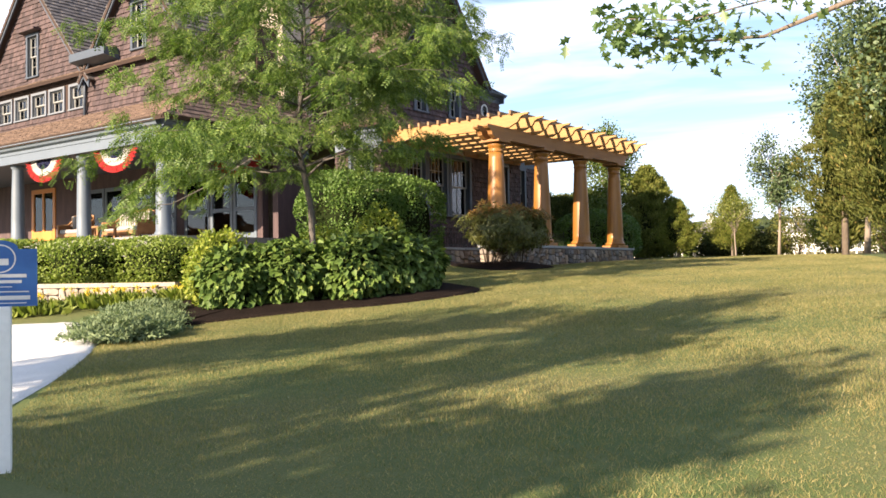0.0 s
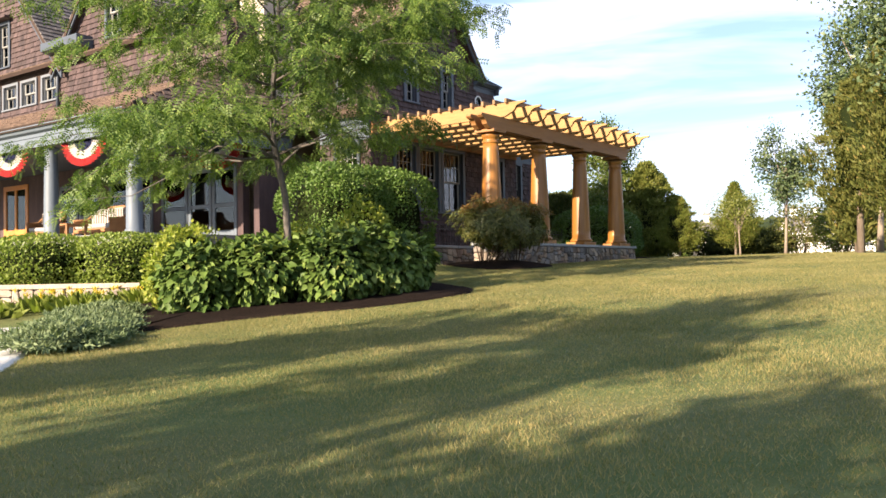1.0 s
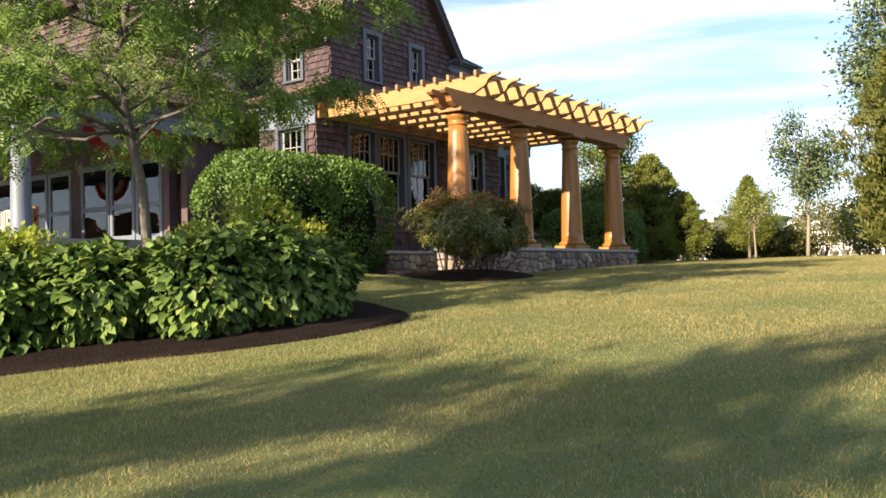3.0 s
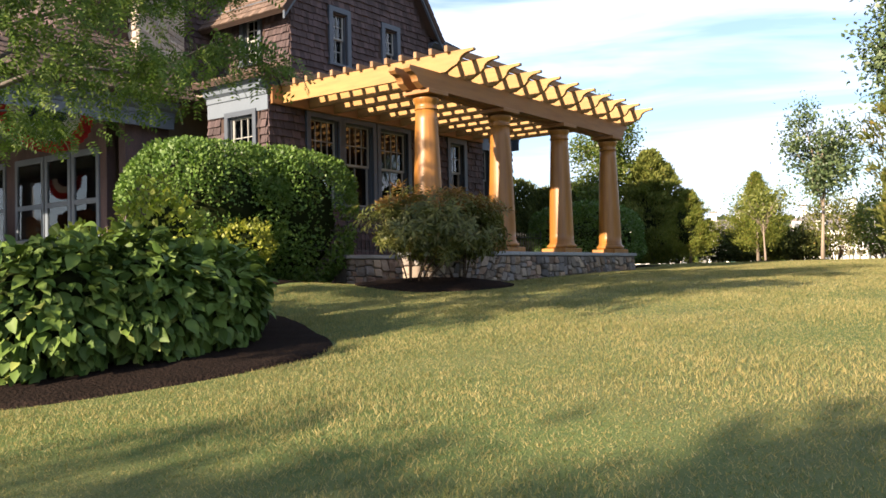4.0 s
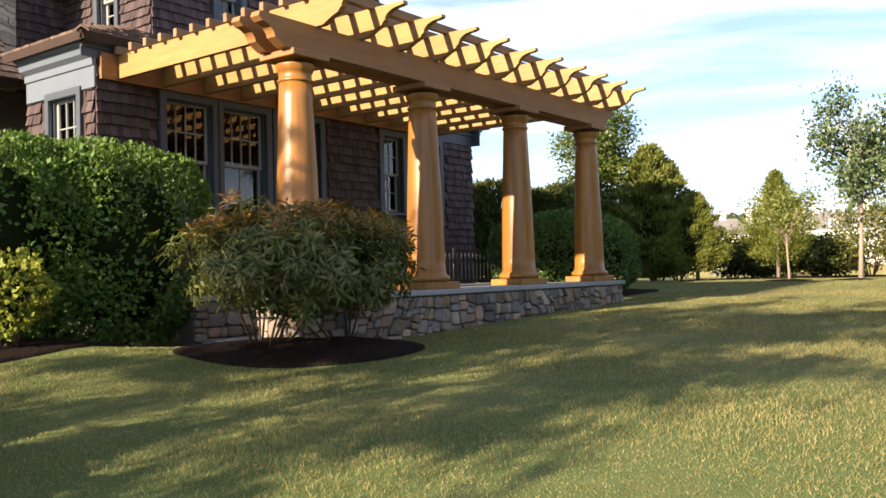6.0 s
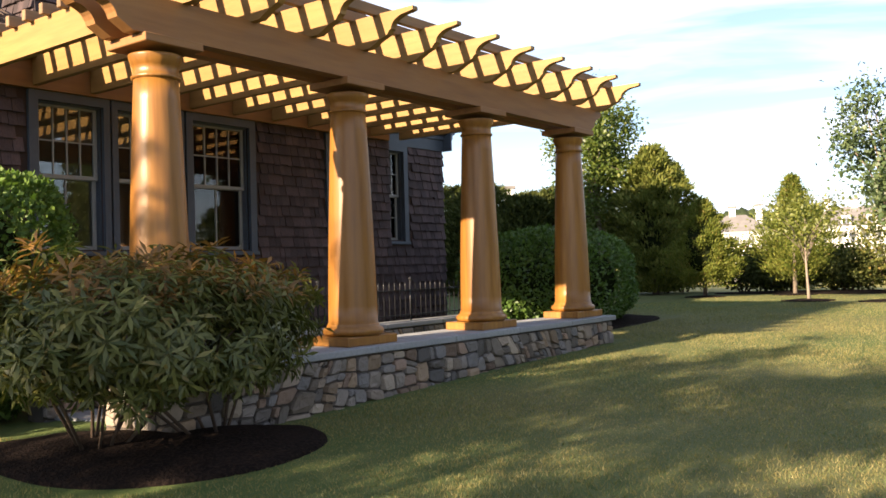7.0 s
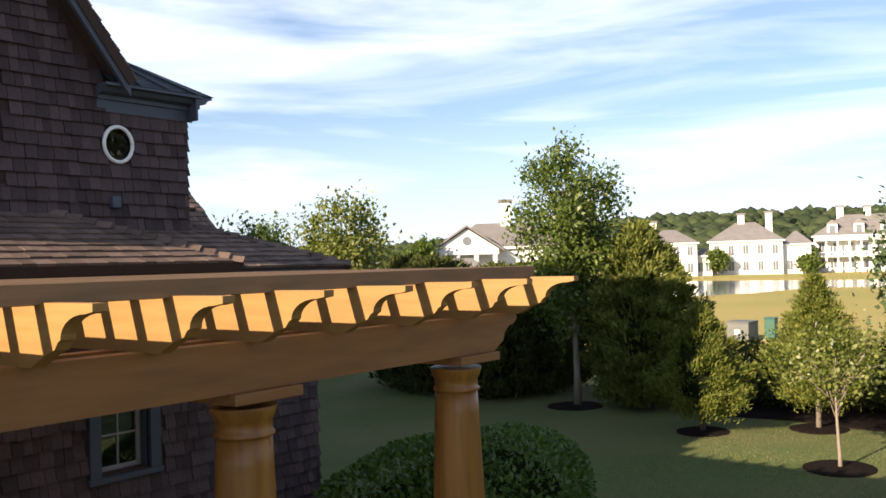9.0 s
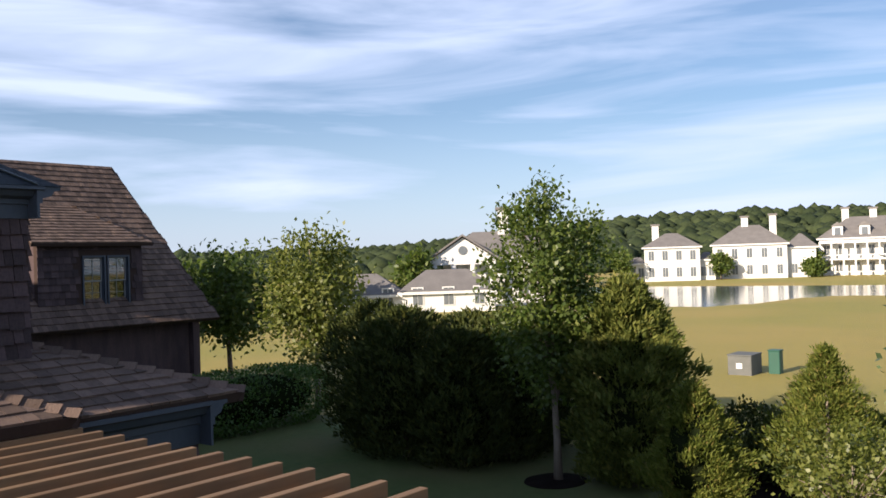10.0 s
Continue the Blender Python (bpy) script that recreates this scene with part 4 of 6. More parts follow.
for k in range(1, 4):
    x = 21.45 + 0.36 * k
    e = (x, WG - 0.22, 6.655)
    tpx = min(x, 21.55 + 0.05 * k)
    bm = bmesh.new()
    tube(bm, [e, (min(x, 21.52), 15.5, 7.26)], [0.012, 0.012], 5)
    part("seam", bm, M_LEAD, lead)
# rake boards and main gable roof
for s, foot in ((1, 21.66), (-1, 16.55)):
    bm = bmesh.new()
    f, a = Vector((foot, WG - 0.26, APZ + 0.1 - abs(foot - APX) * 1.32)), Vector((APX, WG - 0.26, APZ + 0.1))
    down = Vector((0, 0, -0.26))
    poly_prism(bm, [f, a, a + down, f + down], (0, 0.05, 0))
    part("rake_board", bm, M_TRIM, house)
    bm = bmesh.new()
    poly_prism(bm, [f + Vector((0, 0.05, -0.03)), a + Vector((0, 0.05, -0.03)), a + Vector((0, 0.05, -0.09)), f + Vector((0, 0.05, -0.09))], (0, 0.24, 0))
    part("soffit", bm, M_TRIM, house)
roof_plane("roof", (21.72, WG - 0.28, APZ + 0.1 - (21.72 - APX) * 1.32), (21.72, 24.0, APZ + 0.1 - (21.72 - APX) * 1.32), (APX, 24.0, APZ + 0.12), (APX, WG - 0.28, APZ + 0.12), expo=0.17)
roof_plane("roof", (16.5, 24.0, APZ + 0.1 - (APX - 16.5) * 1.32), (16.5, WG - 0.28, APZ + 0.1 - (APX - 16.5) * 1.32), (APX, WG - 0.28, APZ + 0.12), (APX, 24.0, APZ + 0.12), expo=0.17)
# sunlit side of the upper floor
WIN_S = [(15.72, 16.18, 5.55, 6.45)]
bm = bmesh.new()
holed(bm, 15.08, 17.14, 4.6, 6.75, WIN_S, lambda u, v, d: (GX0 + 0.2 * d, u, v))
wl = part("wall", bm, M_SHEATH, house)
okl = hit_hole([(17.14 - h[1], 17.14 - h[0], h[2], h[3]) for h in WIN_S])
shingles("shingle_field", wl, (GX0, 17.14, 5.0), (0, -1, 0), (0, 0, 1), 2.29, 1.45, lambda a, b, v: okl(a, b, 5.0 + v), (M_SHING, M_SHINGO))
window(house, (GX0, 16.18, 5.55), (0, -1, 0), 0.46, 0.90, 2, 2, trim=0.09)
cornice([(GX0, 17.14), (GX0, 14.8)], 6.42, 6.66, 0.2)
# wall that runs back behind it, and the stone chimney
bm = bmesh.new()
box(bm, (14.2, 17.14, 4.6), (GX0, 17.36, 7.6))
wk = part("wall", bm, M_SHEATH, house)
shingles("shingle_field", wk, (15.98, 17.14, 5.2), (1, 0, 0), (0, 0, 1), 0.94, 2.3, lambda a, b, v: True, (M_SHING, M_SHINGO))
chim = part("chimney", boxes(((14.9, 16.9, 4.6), (15.98, 17.8, 9.2))), M_LIMES, house, "broad chimney of buff fieldstone")
stones(chim, (14.9, 16.9, 5.1), (1, 0, 0), (0, 0, 1), 1.08, 2.2, M_LIMES, 0.30, 0.035)
stones(chim, (14.9, 17.8, 5.1), (0, -1, 0), (0, 0, 1), 0.9, 2.2, M_LIMES, 0.30, 0.035)

# porch with its columns
PX, PZ = 10.9, 1.83
floor = part("porch_floor", boxes(((10.5, 16.2, 1.0), (14.4, 34.0, PZ))), M_FLOORP, house, "grey painted porch floor")
for y in (16.7, 20.0, 23.25, 26.5, 29.8, 33.0):
    bm = bmesh.new()
    lathe(bm, [(0.20, 0), (0.21, 0.03), (0.21, 0.07), (0.18, 0.10), (0.175, 0.7), (0.165, 1.4), (0.145, 2.05), (0.15, 2.08), (0.19, 2.14), (0.19, 2.19)], (PX, y, PZ), 20)
    part("porch_column", bm, M_TRIM_SUN, house, "grey-blue painted round porch column")
cornice([(10.62, 34.0), (10.62, 16.35)], 4.02, 4.52, 0.25, "grey-blue painted porch entablature", M_TRIM_SUN)
cornice([(10.6, 16.37), (15.3, 16.37)], 4.02, 4.52, 0.25, "grey-blue painted porch entablature", M_TRIM_SUN)
part("porch_ceiling", boxes(((10.65, 16.4, 4.2), (14.4, 34.0, 4.28))), M_TRIM, house)
roof_plane("roof", (10.35, 34.0, 4.54), (10.35, 15.95, 4.54), (13.95, 17.4, 6.05), (13.95, 34.0, 6.05), expo=0.16)
roof_plane("roof", (10.35, 15.95, 4.54), (15.6, 15.95, 4.54), (15.6, 17.4, 5.15), (13.95, 17.4, 6.05), expo=0.16)
# house wall on the porch, with glazed doors
DOORS = [(17.42, 18.36), (18.40, 19.34), (19.38, 20.5), (20.9, 21.9), (21.95, 22.95), (23.5, 24.5), (24.55, 25.55)]
bm = bmesh.new()
holed(bm, 17.2, 34.0, PZ, 4.25, [(a, b, PZ + 0.02, 3.72) for a, b in DOORS] + [(27.4, 28.9, PZ + 0.02, 3.95)], lambda u, v, d: (14.4 + 0.2 * d, u, v))
part("wall", bm, M_SHING, house)
part("wall", boxes(((14.4, 16.6, 1.0), (15.36, 16.8, 4.6))), M_SHING, house)
for a, b in DOORS:
    bm = bmesh.new()
    for q0, q1, z0, z1 in ((a, a + 0.10, 1.86, 3.72), (b - 0.10, b, 1.86, 3.72), (a + 0.1, b - 0.1, 1.86, 2.06), (a + 0.1, b - 0.1, 3.60, 3.72), (a + 0.1, b - 0.1, 2.66, 2.76)):
        box(bm, (14.37, q0, z0), (14.43, q1, z1), 0.004)
    dr = part("door", bm, M_TRIM_SUN, house, "grey-blue painted glazed porch door")
    for z0, z1 in ((2.06, 2.66), (2.76, 3.60)):
        part("pane", boxes(((14.397, a + 0.10, z0), (14.403, b - 0.10, z1))), M_GLASS, dr).visible_shadow = False
bm = bmesh.new()
for q0, q1, z0, z1 in ((27.4, 27.55, 1.86, 3.95), (28.75, 28.9, 1.86, 3.95), (27.55, 28.75, 1.86, 2.5), (27.55, 28.75, 3.8, 3.95), (28.1, 28.2, 2.5, 3.8)):
    box(bm, (14.36, q0, z0), (14.44, q1, z1), 0.005)
dr = part("door", bm, M_DOORW, house, "varnished orange-brown wooden front door with glass")
part("pane", boxes(((14.397, 27.55, 2.5), (14.403, 28.75, 3.8))), M_GLASS, dr).visible_shadow = False
# upper front with its two gables
FX0 = 13.95
row = [(24.9, 25.7), (26.1, 26.9), (27.2, 28.0), (28.3, 29.1), (29.4, 30.2)]
WIN_F = [(a, b, 6.35, 7.05) for a, b in row]
bm = bmesh.new()
holed(bm, 17.2, 34.0, 5.9, 7.3, WIN_F, lambda u, v, d: (FX0 + 0.2 * d, u, v))
wf = part("wall", bm, M_SHEATH, house)
for pk, half, z0, z1 in ((28.0, 3.4, 7.3, 11.2), (22.0, 2.6, 7.3, 10.6)):
    bm = bmesh.new()
    side, za, zb = 0.3, z0 + 0.45, z0 + 1.80
    rake = lambda u: z1 - abs(u) * (z1 - z0) / half
    across = lambda z: (z1 - z) * half / (z1 - z0)
    for outline in ([(half, z0), (side, z0), (side, rake(side))], [(-side, z0), (-half, z0), (-side, rake(side))], [(side, z0), (-side, z0), (-side, za), (side, za)], [(side, zb), (-side, zb), (-side, rake(side)), (0, z1), (side, rake(side))]):
        poly_prism(bm, [(FX0, pk + u, z) for u, z in outline], (0.2, 0, 0))
    gb = part("wall", bm, M_SHEATH, house, "shingled front gable wall")
    shingles("shingle_field", gb, (FX0, pk + half, z0), (0, -1, 0), (0, 0, 1), 2 * half, z1 - z0, lambda a, b, v, h=half, t=z1 - z0: abs((a + b) / 2 - h) < h * (1 - (v + 0.1) / t) and not (abs((a + b) / 2 - h) < 0.42 and 0.3 < v < 2.0), (M_SHING, M_SHINGO), 0.16, (0.14, 0.24))
    window(house, (FX0, pk + 0.3, z0 + 0.45), (0, -1, 0), 0.6, 1.35, 2, 2, trim=0.10)
    part("hood", boxes(((FX0 - 0.3, pk - 0.55, z0 + 1.92), (FX0, pk + 0.55, z0 + 2.0)), bevel=0.01), M_SHING, house)
    sl = (z1 - z0) / half
    for s in (1, -1):
        bm = bmesh.new()
        f, a = Vector((FX0 - 0.25, pk + s * (half + 0.3), z0 - 0.3 * sl + 0.12)), Vector((FX0 - 0.25, pk, z1 + 0.12))
        poly_prism(bm, [f, a, a + Vector((0, 0, -0.26)), f + Vector((0, 0, -0.26))], (0.05, 0, 0))
        part("rake_board", bm, M_TRIM, house)
    lo, hi = z0 - 0.3 * sl + 0.12, z1 + 0.14
    roof_plane("roof", (FX0 - 0.28, pk - half - 0.3, lo), (19.0, pk - half - 0.3, lo), (19.0, pk, hi), (FX0 - 0.28, pk, hi), expo=0.2, thick=0.035, mats=(M_ROOFG, M_ROOFO), label="weathered grey wood-shingle roof slope")
    roof_plane("roof", (19.0, pk + half + 0.3, lo), (FX0 - 0.28, pk + half + 0.3, lo), (FX0 - 0.28, pk, hi), (19.0, pk, hi), expo=0.2, thick=0.035, mats=(M_ROOFG, M_ROOFO), label="weathered grey wood-shingle roof slope")
okf = hit_hole([(34.0 - b, 34.0 - a, c, d) for a, b, c, d in WIN_F])
shingles("shingle_field", wf, (FX0, 34.0, 5.95), (0, -1, 0), (0, 0, 1), 16.8, 1.35, lambda a, b, v: okf(a, b, 5.95 + v), (M_SHING, M_SHINGO), 0.16, (0.14, 0.24))
for a, b, c, d in WIN_F:
    window(house, (FX0, b, c), (0, -1, 0), b - a, d - c, 3, 1, trim=0.08, mat_trim=M_PALE)
bm = bmesh.new()
poly_prism(bm, [(13.4, 24.9, 7.62), (13.4, 24.9, 7.86), (13.95, 24.9, 7.86), (13.95, 24.9, 7.5)], (0, -1.9, 0))
part("gutter", bm, M_TRIM, house, "grey-blue boxed gutter on a bracket")
bm = bmesh.new()
tube(bm, [(13.85, 24.75, 7.5), (13.85, 24.75, 6.0)], [0.05, 0.05], 8)
part("downpipe", bm, M_TRIM, house)

# main roof behind the gables
roof_plane("roof", (FX0 - 0.3, 40.0, 7.35), (FX0 - 0.3, 19.6, 7.35), (19.0, 19.6, 10.3), (19.0, 40.0, 10.3), expo=0.2)
roof_plane("roof", (24.2, 19.6, 7.35), (24.2, 40.0, 7.35), (19.0, 40.0, 10.3), (19.0, 19.6, 10.3), expo=0.25)
bm = bmesh.new()
poly_prism(bm, [(FX0, 19.7, 4.6), (24.0, 19.7, 4.6), (24.0, 19.7, 7.3), (19.0, 19.7, 10.1), (FX0, 19.7, 7.3)], (0, 0.2, 0))
part("wall", bm, M_SHING, house)
part("wall", boxes(((23.8, 19.9, 1.0), (24.0, 40.0, 7.3))), M_SHING, house)
# rooms behind the windows
part("inner_wall", boxes(((15.6, 17.0, 1.0), (23.4, 17.1, 4.6)), ((15.6, 14.1, 1.3), (23.4, 17.0, 1.5)), ((15.6, 14.1, 4.64), (23.4, 17.1, 4.69))), M_ROOM, house, "dim plastered rooms behind the glass")
part("inner_wall", boxes(((17.2, 17.4, 4.7), (22.3, 17.5, 9.0)), ((14.6, 17.4, 1.9), (14.8, 17.5, 4.5)), ((17.4, 17.5, 1.8), (17.5, 34.0, 7.0)), ((14.6, 33.8, 1.8), (17.4, 34.0, 7.0)), ((14.2, 17.4, 5.9), (17.5, 34.0, 5.95))), M_ROOM, house)
# back wall of the main block
part("wall", boxes(((16.0, 23.8, 4.6), (22.5, 24.0, 10.0)), ((15.6, 23.8, 1.0), (23.48, 24.0, 4.6))), M_SHEATH, house)

# rear wing with a dormer
EWY, EWZ, RY, RZ = 30.9, 4.2, 35.6, 9.55
roof_plane("roof", (22.0, EWY, EWZ), (36.9, EWY, EWZ), (36.0, RY, RZ), (22.0, RY, RZ), expo=0.24, thick=0.035)
roof_plane("roof", (36.9, 40.3, EWZ), (22.0, 40.3, EWZ), (22.0, RY, RZ), (36.0, RY, RZ), expo=0.24, thick=0.035)
part("wall", boxes(((22.0, 31.6, 0.8), (36.2, 31.8, 4.6)), ((36.0, 31.8, 0.8), (36.2, 39.6, 4.6))), M_SHING, house, "shaded shingle wall of the rear wing")
bm = bmesh.new()
poly_prism(bm, [(36.0, 31.4, 4.5), (36.0, 39.8, 4.5), (36.0, RY, RZ - 0.2)], (0.2, 0, 0))
part("wall", bm, M_SHING, house)
part("porch_post", boxes(((36.0, 31.1, 0.9), (36.25, 31.35, 4.2))), M_SHING, house)
DX0, DX1, DY = 31.1, 34.45, 31.5
bm = bmesh.new()
holed(bm, DX0, DX1, 4.5, 6.68, [(32.5, 33.15, 4.85, 6.28), (33.3, 33.95, 4.85, 6.28)], front(DY, 0.18))
dmw = part("wall", bm, M_SHEATH, house)
okd = hit_hole([(32.5, 33.95, 4.85, 6.28)])
shingles("shingle_field", dmw, (DX0, DY, 4.5), (1, 0, 0), (0, 0, 1), DX1 - DX0, 2.1, lambda a, b, v: okd(DX0 + a, DX0 + b, 4.5 + v), (M_SHING, M_SHINGO), 0.2, (0.14, 0.26))
for a in (32.5, 33.3):
    window(house, (a, DY, 4.85), (1, 0, 0), 0.65, 1.43, 2, 2, trim=0.05)
part("wall", boxes(((DX1 - 0.15, DY + 0.18, 4.5), (DX1, 34.5, 6.68)), ((DX0, DY + 0.18, 4.5), (DX0 + 0.15, 34.5, 6.68))), M_SHING, house)
roof_plane("roof", (DX0 - 0.3, DY - 0.3, 6.7), (DX1 + 0.25, DY - 0.3, 6.7), (DX1 - 0.9, 34.0, 7.98), (DX0 - 0.3, 34.0, 7.98), expo=0.24, thick=0.035)
roof_plane("roof", (DX1 + 0.25, DY - 0.3, 6.7), (DX1 + 0.25, 34.0, 6.7), (DX1 - 0.9, 34.0, 7.98), (DX1 - 0.9, 34.0, 7.98), expo=0.24, thick=0.035)
part("lightning_rod", boxes(((30.6, RY - 0.02, RZ), (30.64, RY + 0.02, RZ + 0.7))), M_WHITE, house)
# plants
UP = np.array([0.0, 0.0, 1.0])


def blob(centre, radii, rough=0.12, seed=0, sub=3, flat=None):
    """A lumpy closed body that fills a shrub, added to stand for its inner shade."""
    bm = bmesh.new()
    bmesh.ops.create_icosphere(bm, subdivisions=sub, radius=1.0)
    for v in bm.verts:
        d = v.co.normalized()
        k = 1 + rough * noise.noise(d * 2.3 + Vector((seed, seed * 0.7, 0)))
        p = Vector((d.x * radii[0] * k, d.y * radii[1] * k, d.z * radii[2] * k))
        if flat is not None:
            p.z = max(p.z, -flat)
        v.co = p + Vector(centre)
    return bm


def shell_points(n, centre, radii, rng, inner=0.86, floor=None, box_like=2.0, lump=0.10, seed=0.0):
    """Points near the skin of a rounded body; box_like above 2 squares its shoulders."""
    d = rand_dirs(int(n * 1.6), rng)
    q = np.sign(d) * np.abs(d) ** (2.0 / box_like)
    q /= (np.abs(q) ** box_like).sum(1, keepdims=True) ** (1.0 / box_like)
    lumps = np.array([noise.noise(Vector(v) * 2.4 + Vector((seed, 0, seed))) for v in d])
    k = (1 + lump * lumps) * (inner + (1.03 - inner) * rng.random(len(d)) ** 0.5)
    p = np.asarray(centre) + q * np.asarray(radii) * k[:, None]
    if floor is not None:
        ok_rows = p[:, 2] > floor + 0.02
        p, d = p[ok_rows], d[ok_rows]
    return p[:n], d[:n]


def leaf_cloud(name, parent, mat, template, p, out, size, rng, out_w=0.6, up_w=0.35, wild=0.7, droop=0.0, label=""):
    """Leaves at points p that look outward, each turned a little its own way."""
    n = len(p)
    axis = rand_dirs(n, rng) * wild + out * out_w + UP * (up_w - droop)
    nrm = out * 0.7 + UP * 0.5 + rand_dirs(n, rng) * 0.6
    sz = size * rng.uniform(0.65, 1.25, n)
    me = scatter(name, *template, p, axis, nrm, sz)
    return part(name, me, mat, parent, label)


def shrub(name, x, y, radii, mat, template, size, n, label, category="shrub", group="", lift=0.0, box_like=2.3, stems=6, core=0.84, lump=0.12, up_w=0.35, droop=0.0, seed=1, twig=M_TWIG, inner=0.84, sink=0.1, taper=0.0, wild=0.7):
    rng = np.random.default_rng(seed)
    z0 = float(gz(x, y))
    s = thing(name, (x, y, z0), label, category, group)
    c = (x, y, z0 + lift + radii[2] * (1 - sink))
    p, d = shell_points(n, c, radii, rng, inner, z0 + lift * 0.6, box_like, lump, seed * 3.1)
    if taper:
        k = 1 - taper * np.clip((c[2] + 0.25 * radii[2] - p[:, 2]) / (1.25 * radii[2]), 0, 1) ** 1.2
        p[:, 0], p[:, 1] = x + (p[:, 0] - x) * k, y + (p[:, 1] - y) * k
    leaf_cloud("foliage", s, mat, template, p, d, size, rng, up_w=up_w, wild=wild, droop=droop)
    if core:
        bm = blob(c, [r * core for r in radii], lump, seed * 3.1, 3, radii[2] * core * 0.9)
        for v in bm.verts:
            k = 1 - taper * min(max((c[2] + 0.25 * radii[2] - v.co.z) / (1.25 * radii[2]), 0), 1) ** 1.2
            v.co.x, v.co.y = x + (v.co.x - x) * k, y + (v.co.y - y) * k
        part("shade_filler", bm, M_CORE, s)
    for k in range(stems):
        a = 2 * math.pi * k / max(stems, 1) + rng.random()
        r0, r1 = 0.06 + 0.08 * rng.random(), 0.45 + 0.25 * rng.random()
        bm = bmesh.new()
        tube(bm, [(x + r0 * math.cos(a), y + r0 * math.sin(a), z0 - 0.02), (x + radii[0] * 0.3 * math.cos(a + 0.2), y + radii[1] * 0.3 * math.sin(a + 0.2), z0 + (lift + radii[2]) * 0.35),
                  (x + radii[0] * r1 * math.cos(a), y + radii[1] * r1 * math.sin(a), z0 + lift + radii[2] * 0.9)], [0.022, 0.017, 0.008], 5)
        part("stem", bm, twig, s)
    return s


def tree(name, x, y, h, crown, radii, mat, template, size, n, clumps, label, category="tree", trunk=0.09, bark=M_BARK, seed=1, spread=0.28, hollow=0.35, droop=0.0, up_w=0.2, limbs=9, fork=0.42, lean=(0, 0), group="", base=None):
    """A tapered trunk, limbs that end in the crown's clumps, and a crown of single leaves in clumps with gaps between them."""
    rng = np.random.default_rng(seed)
    z0 = float(gz(x, y)) if base is None else base
    t = thing(name, (x, y, z0), label, category, group)
    cz = z0 + crown
    c = np.array([x + lean[0], y + lean[1], cz])
    p, cl, d = clumped(n, clumps, c, radii, spread, rng, hollow, 0.6)
    p[:, 2] = np.maximum(p[:, 2], z0 + 0.3)
    out = p - c
    out /= np.linalg.norm(out, axis=1, keepdims=True) + 1e-6
    leaf_cloud("crown", t, mat, template, p, out, size, rng, 0.5, up_w, 0.7, droop)
    bm = bmesh.new()
    zt = z0 + h * 0.86
    pts, rad = [], []
    for k in range(7):
        s = k / 6
        pts.append((x + lean[0] * s * s + 0.05 * h / 5 * math.sin(3 * s + seed), y + lean[1] * s * s + 0.05 * h / 5 * math.cos(4 * s + seed), z0 - 0.08 + (zt - z0) * s))
        rad.append(trunk * (1.25 if k == 0 else 1 - 0.82 * s))
    tube(bm, pts, rad, 9)
    part("trunk", bm, bark, t)
    order = rng.permutation(clumps)[:limbs]
    for k, i in enumerate(order):
        s = fork + (0.9 - fork) * k / max(limbs, 1)
        j = s * 6
        a = Vector(pts[int(j)]).lerp(Vector(pts[min(int(j) + 1, 6)]), j - int(j))
        b = Vector(cl[i])
        m = a.lerp(b, 0.5) + Vector((0, 0, 0.12 * (b - a).length))
        r = trunk * (1 - 0.8 * s) * 0.6
        bm = bmesh.new()
        tube(bm, [a, m, b], [r, r * 0.65, r * 0.2], 6)
        part("limb", bm, bark, t)
    return t


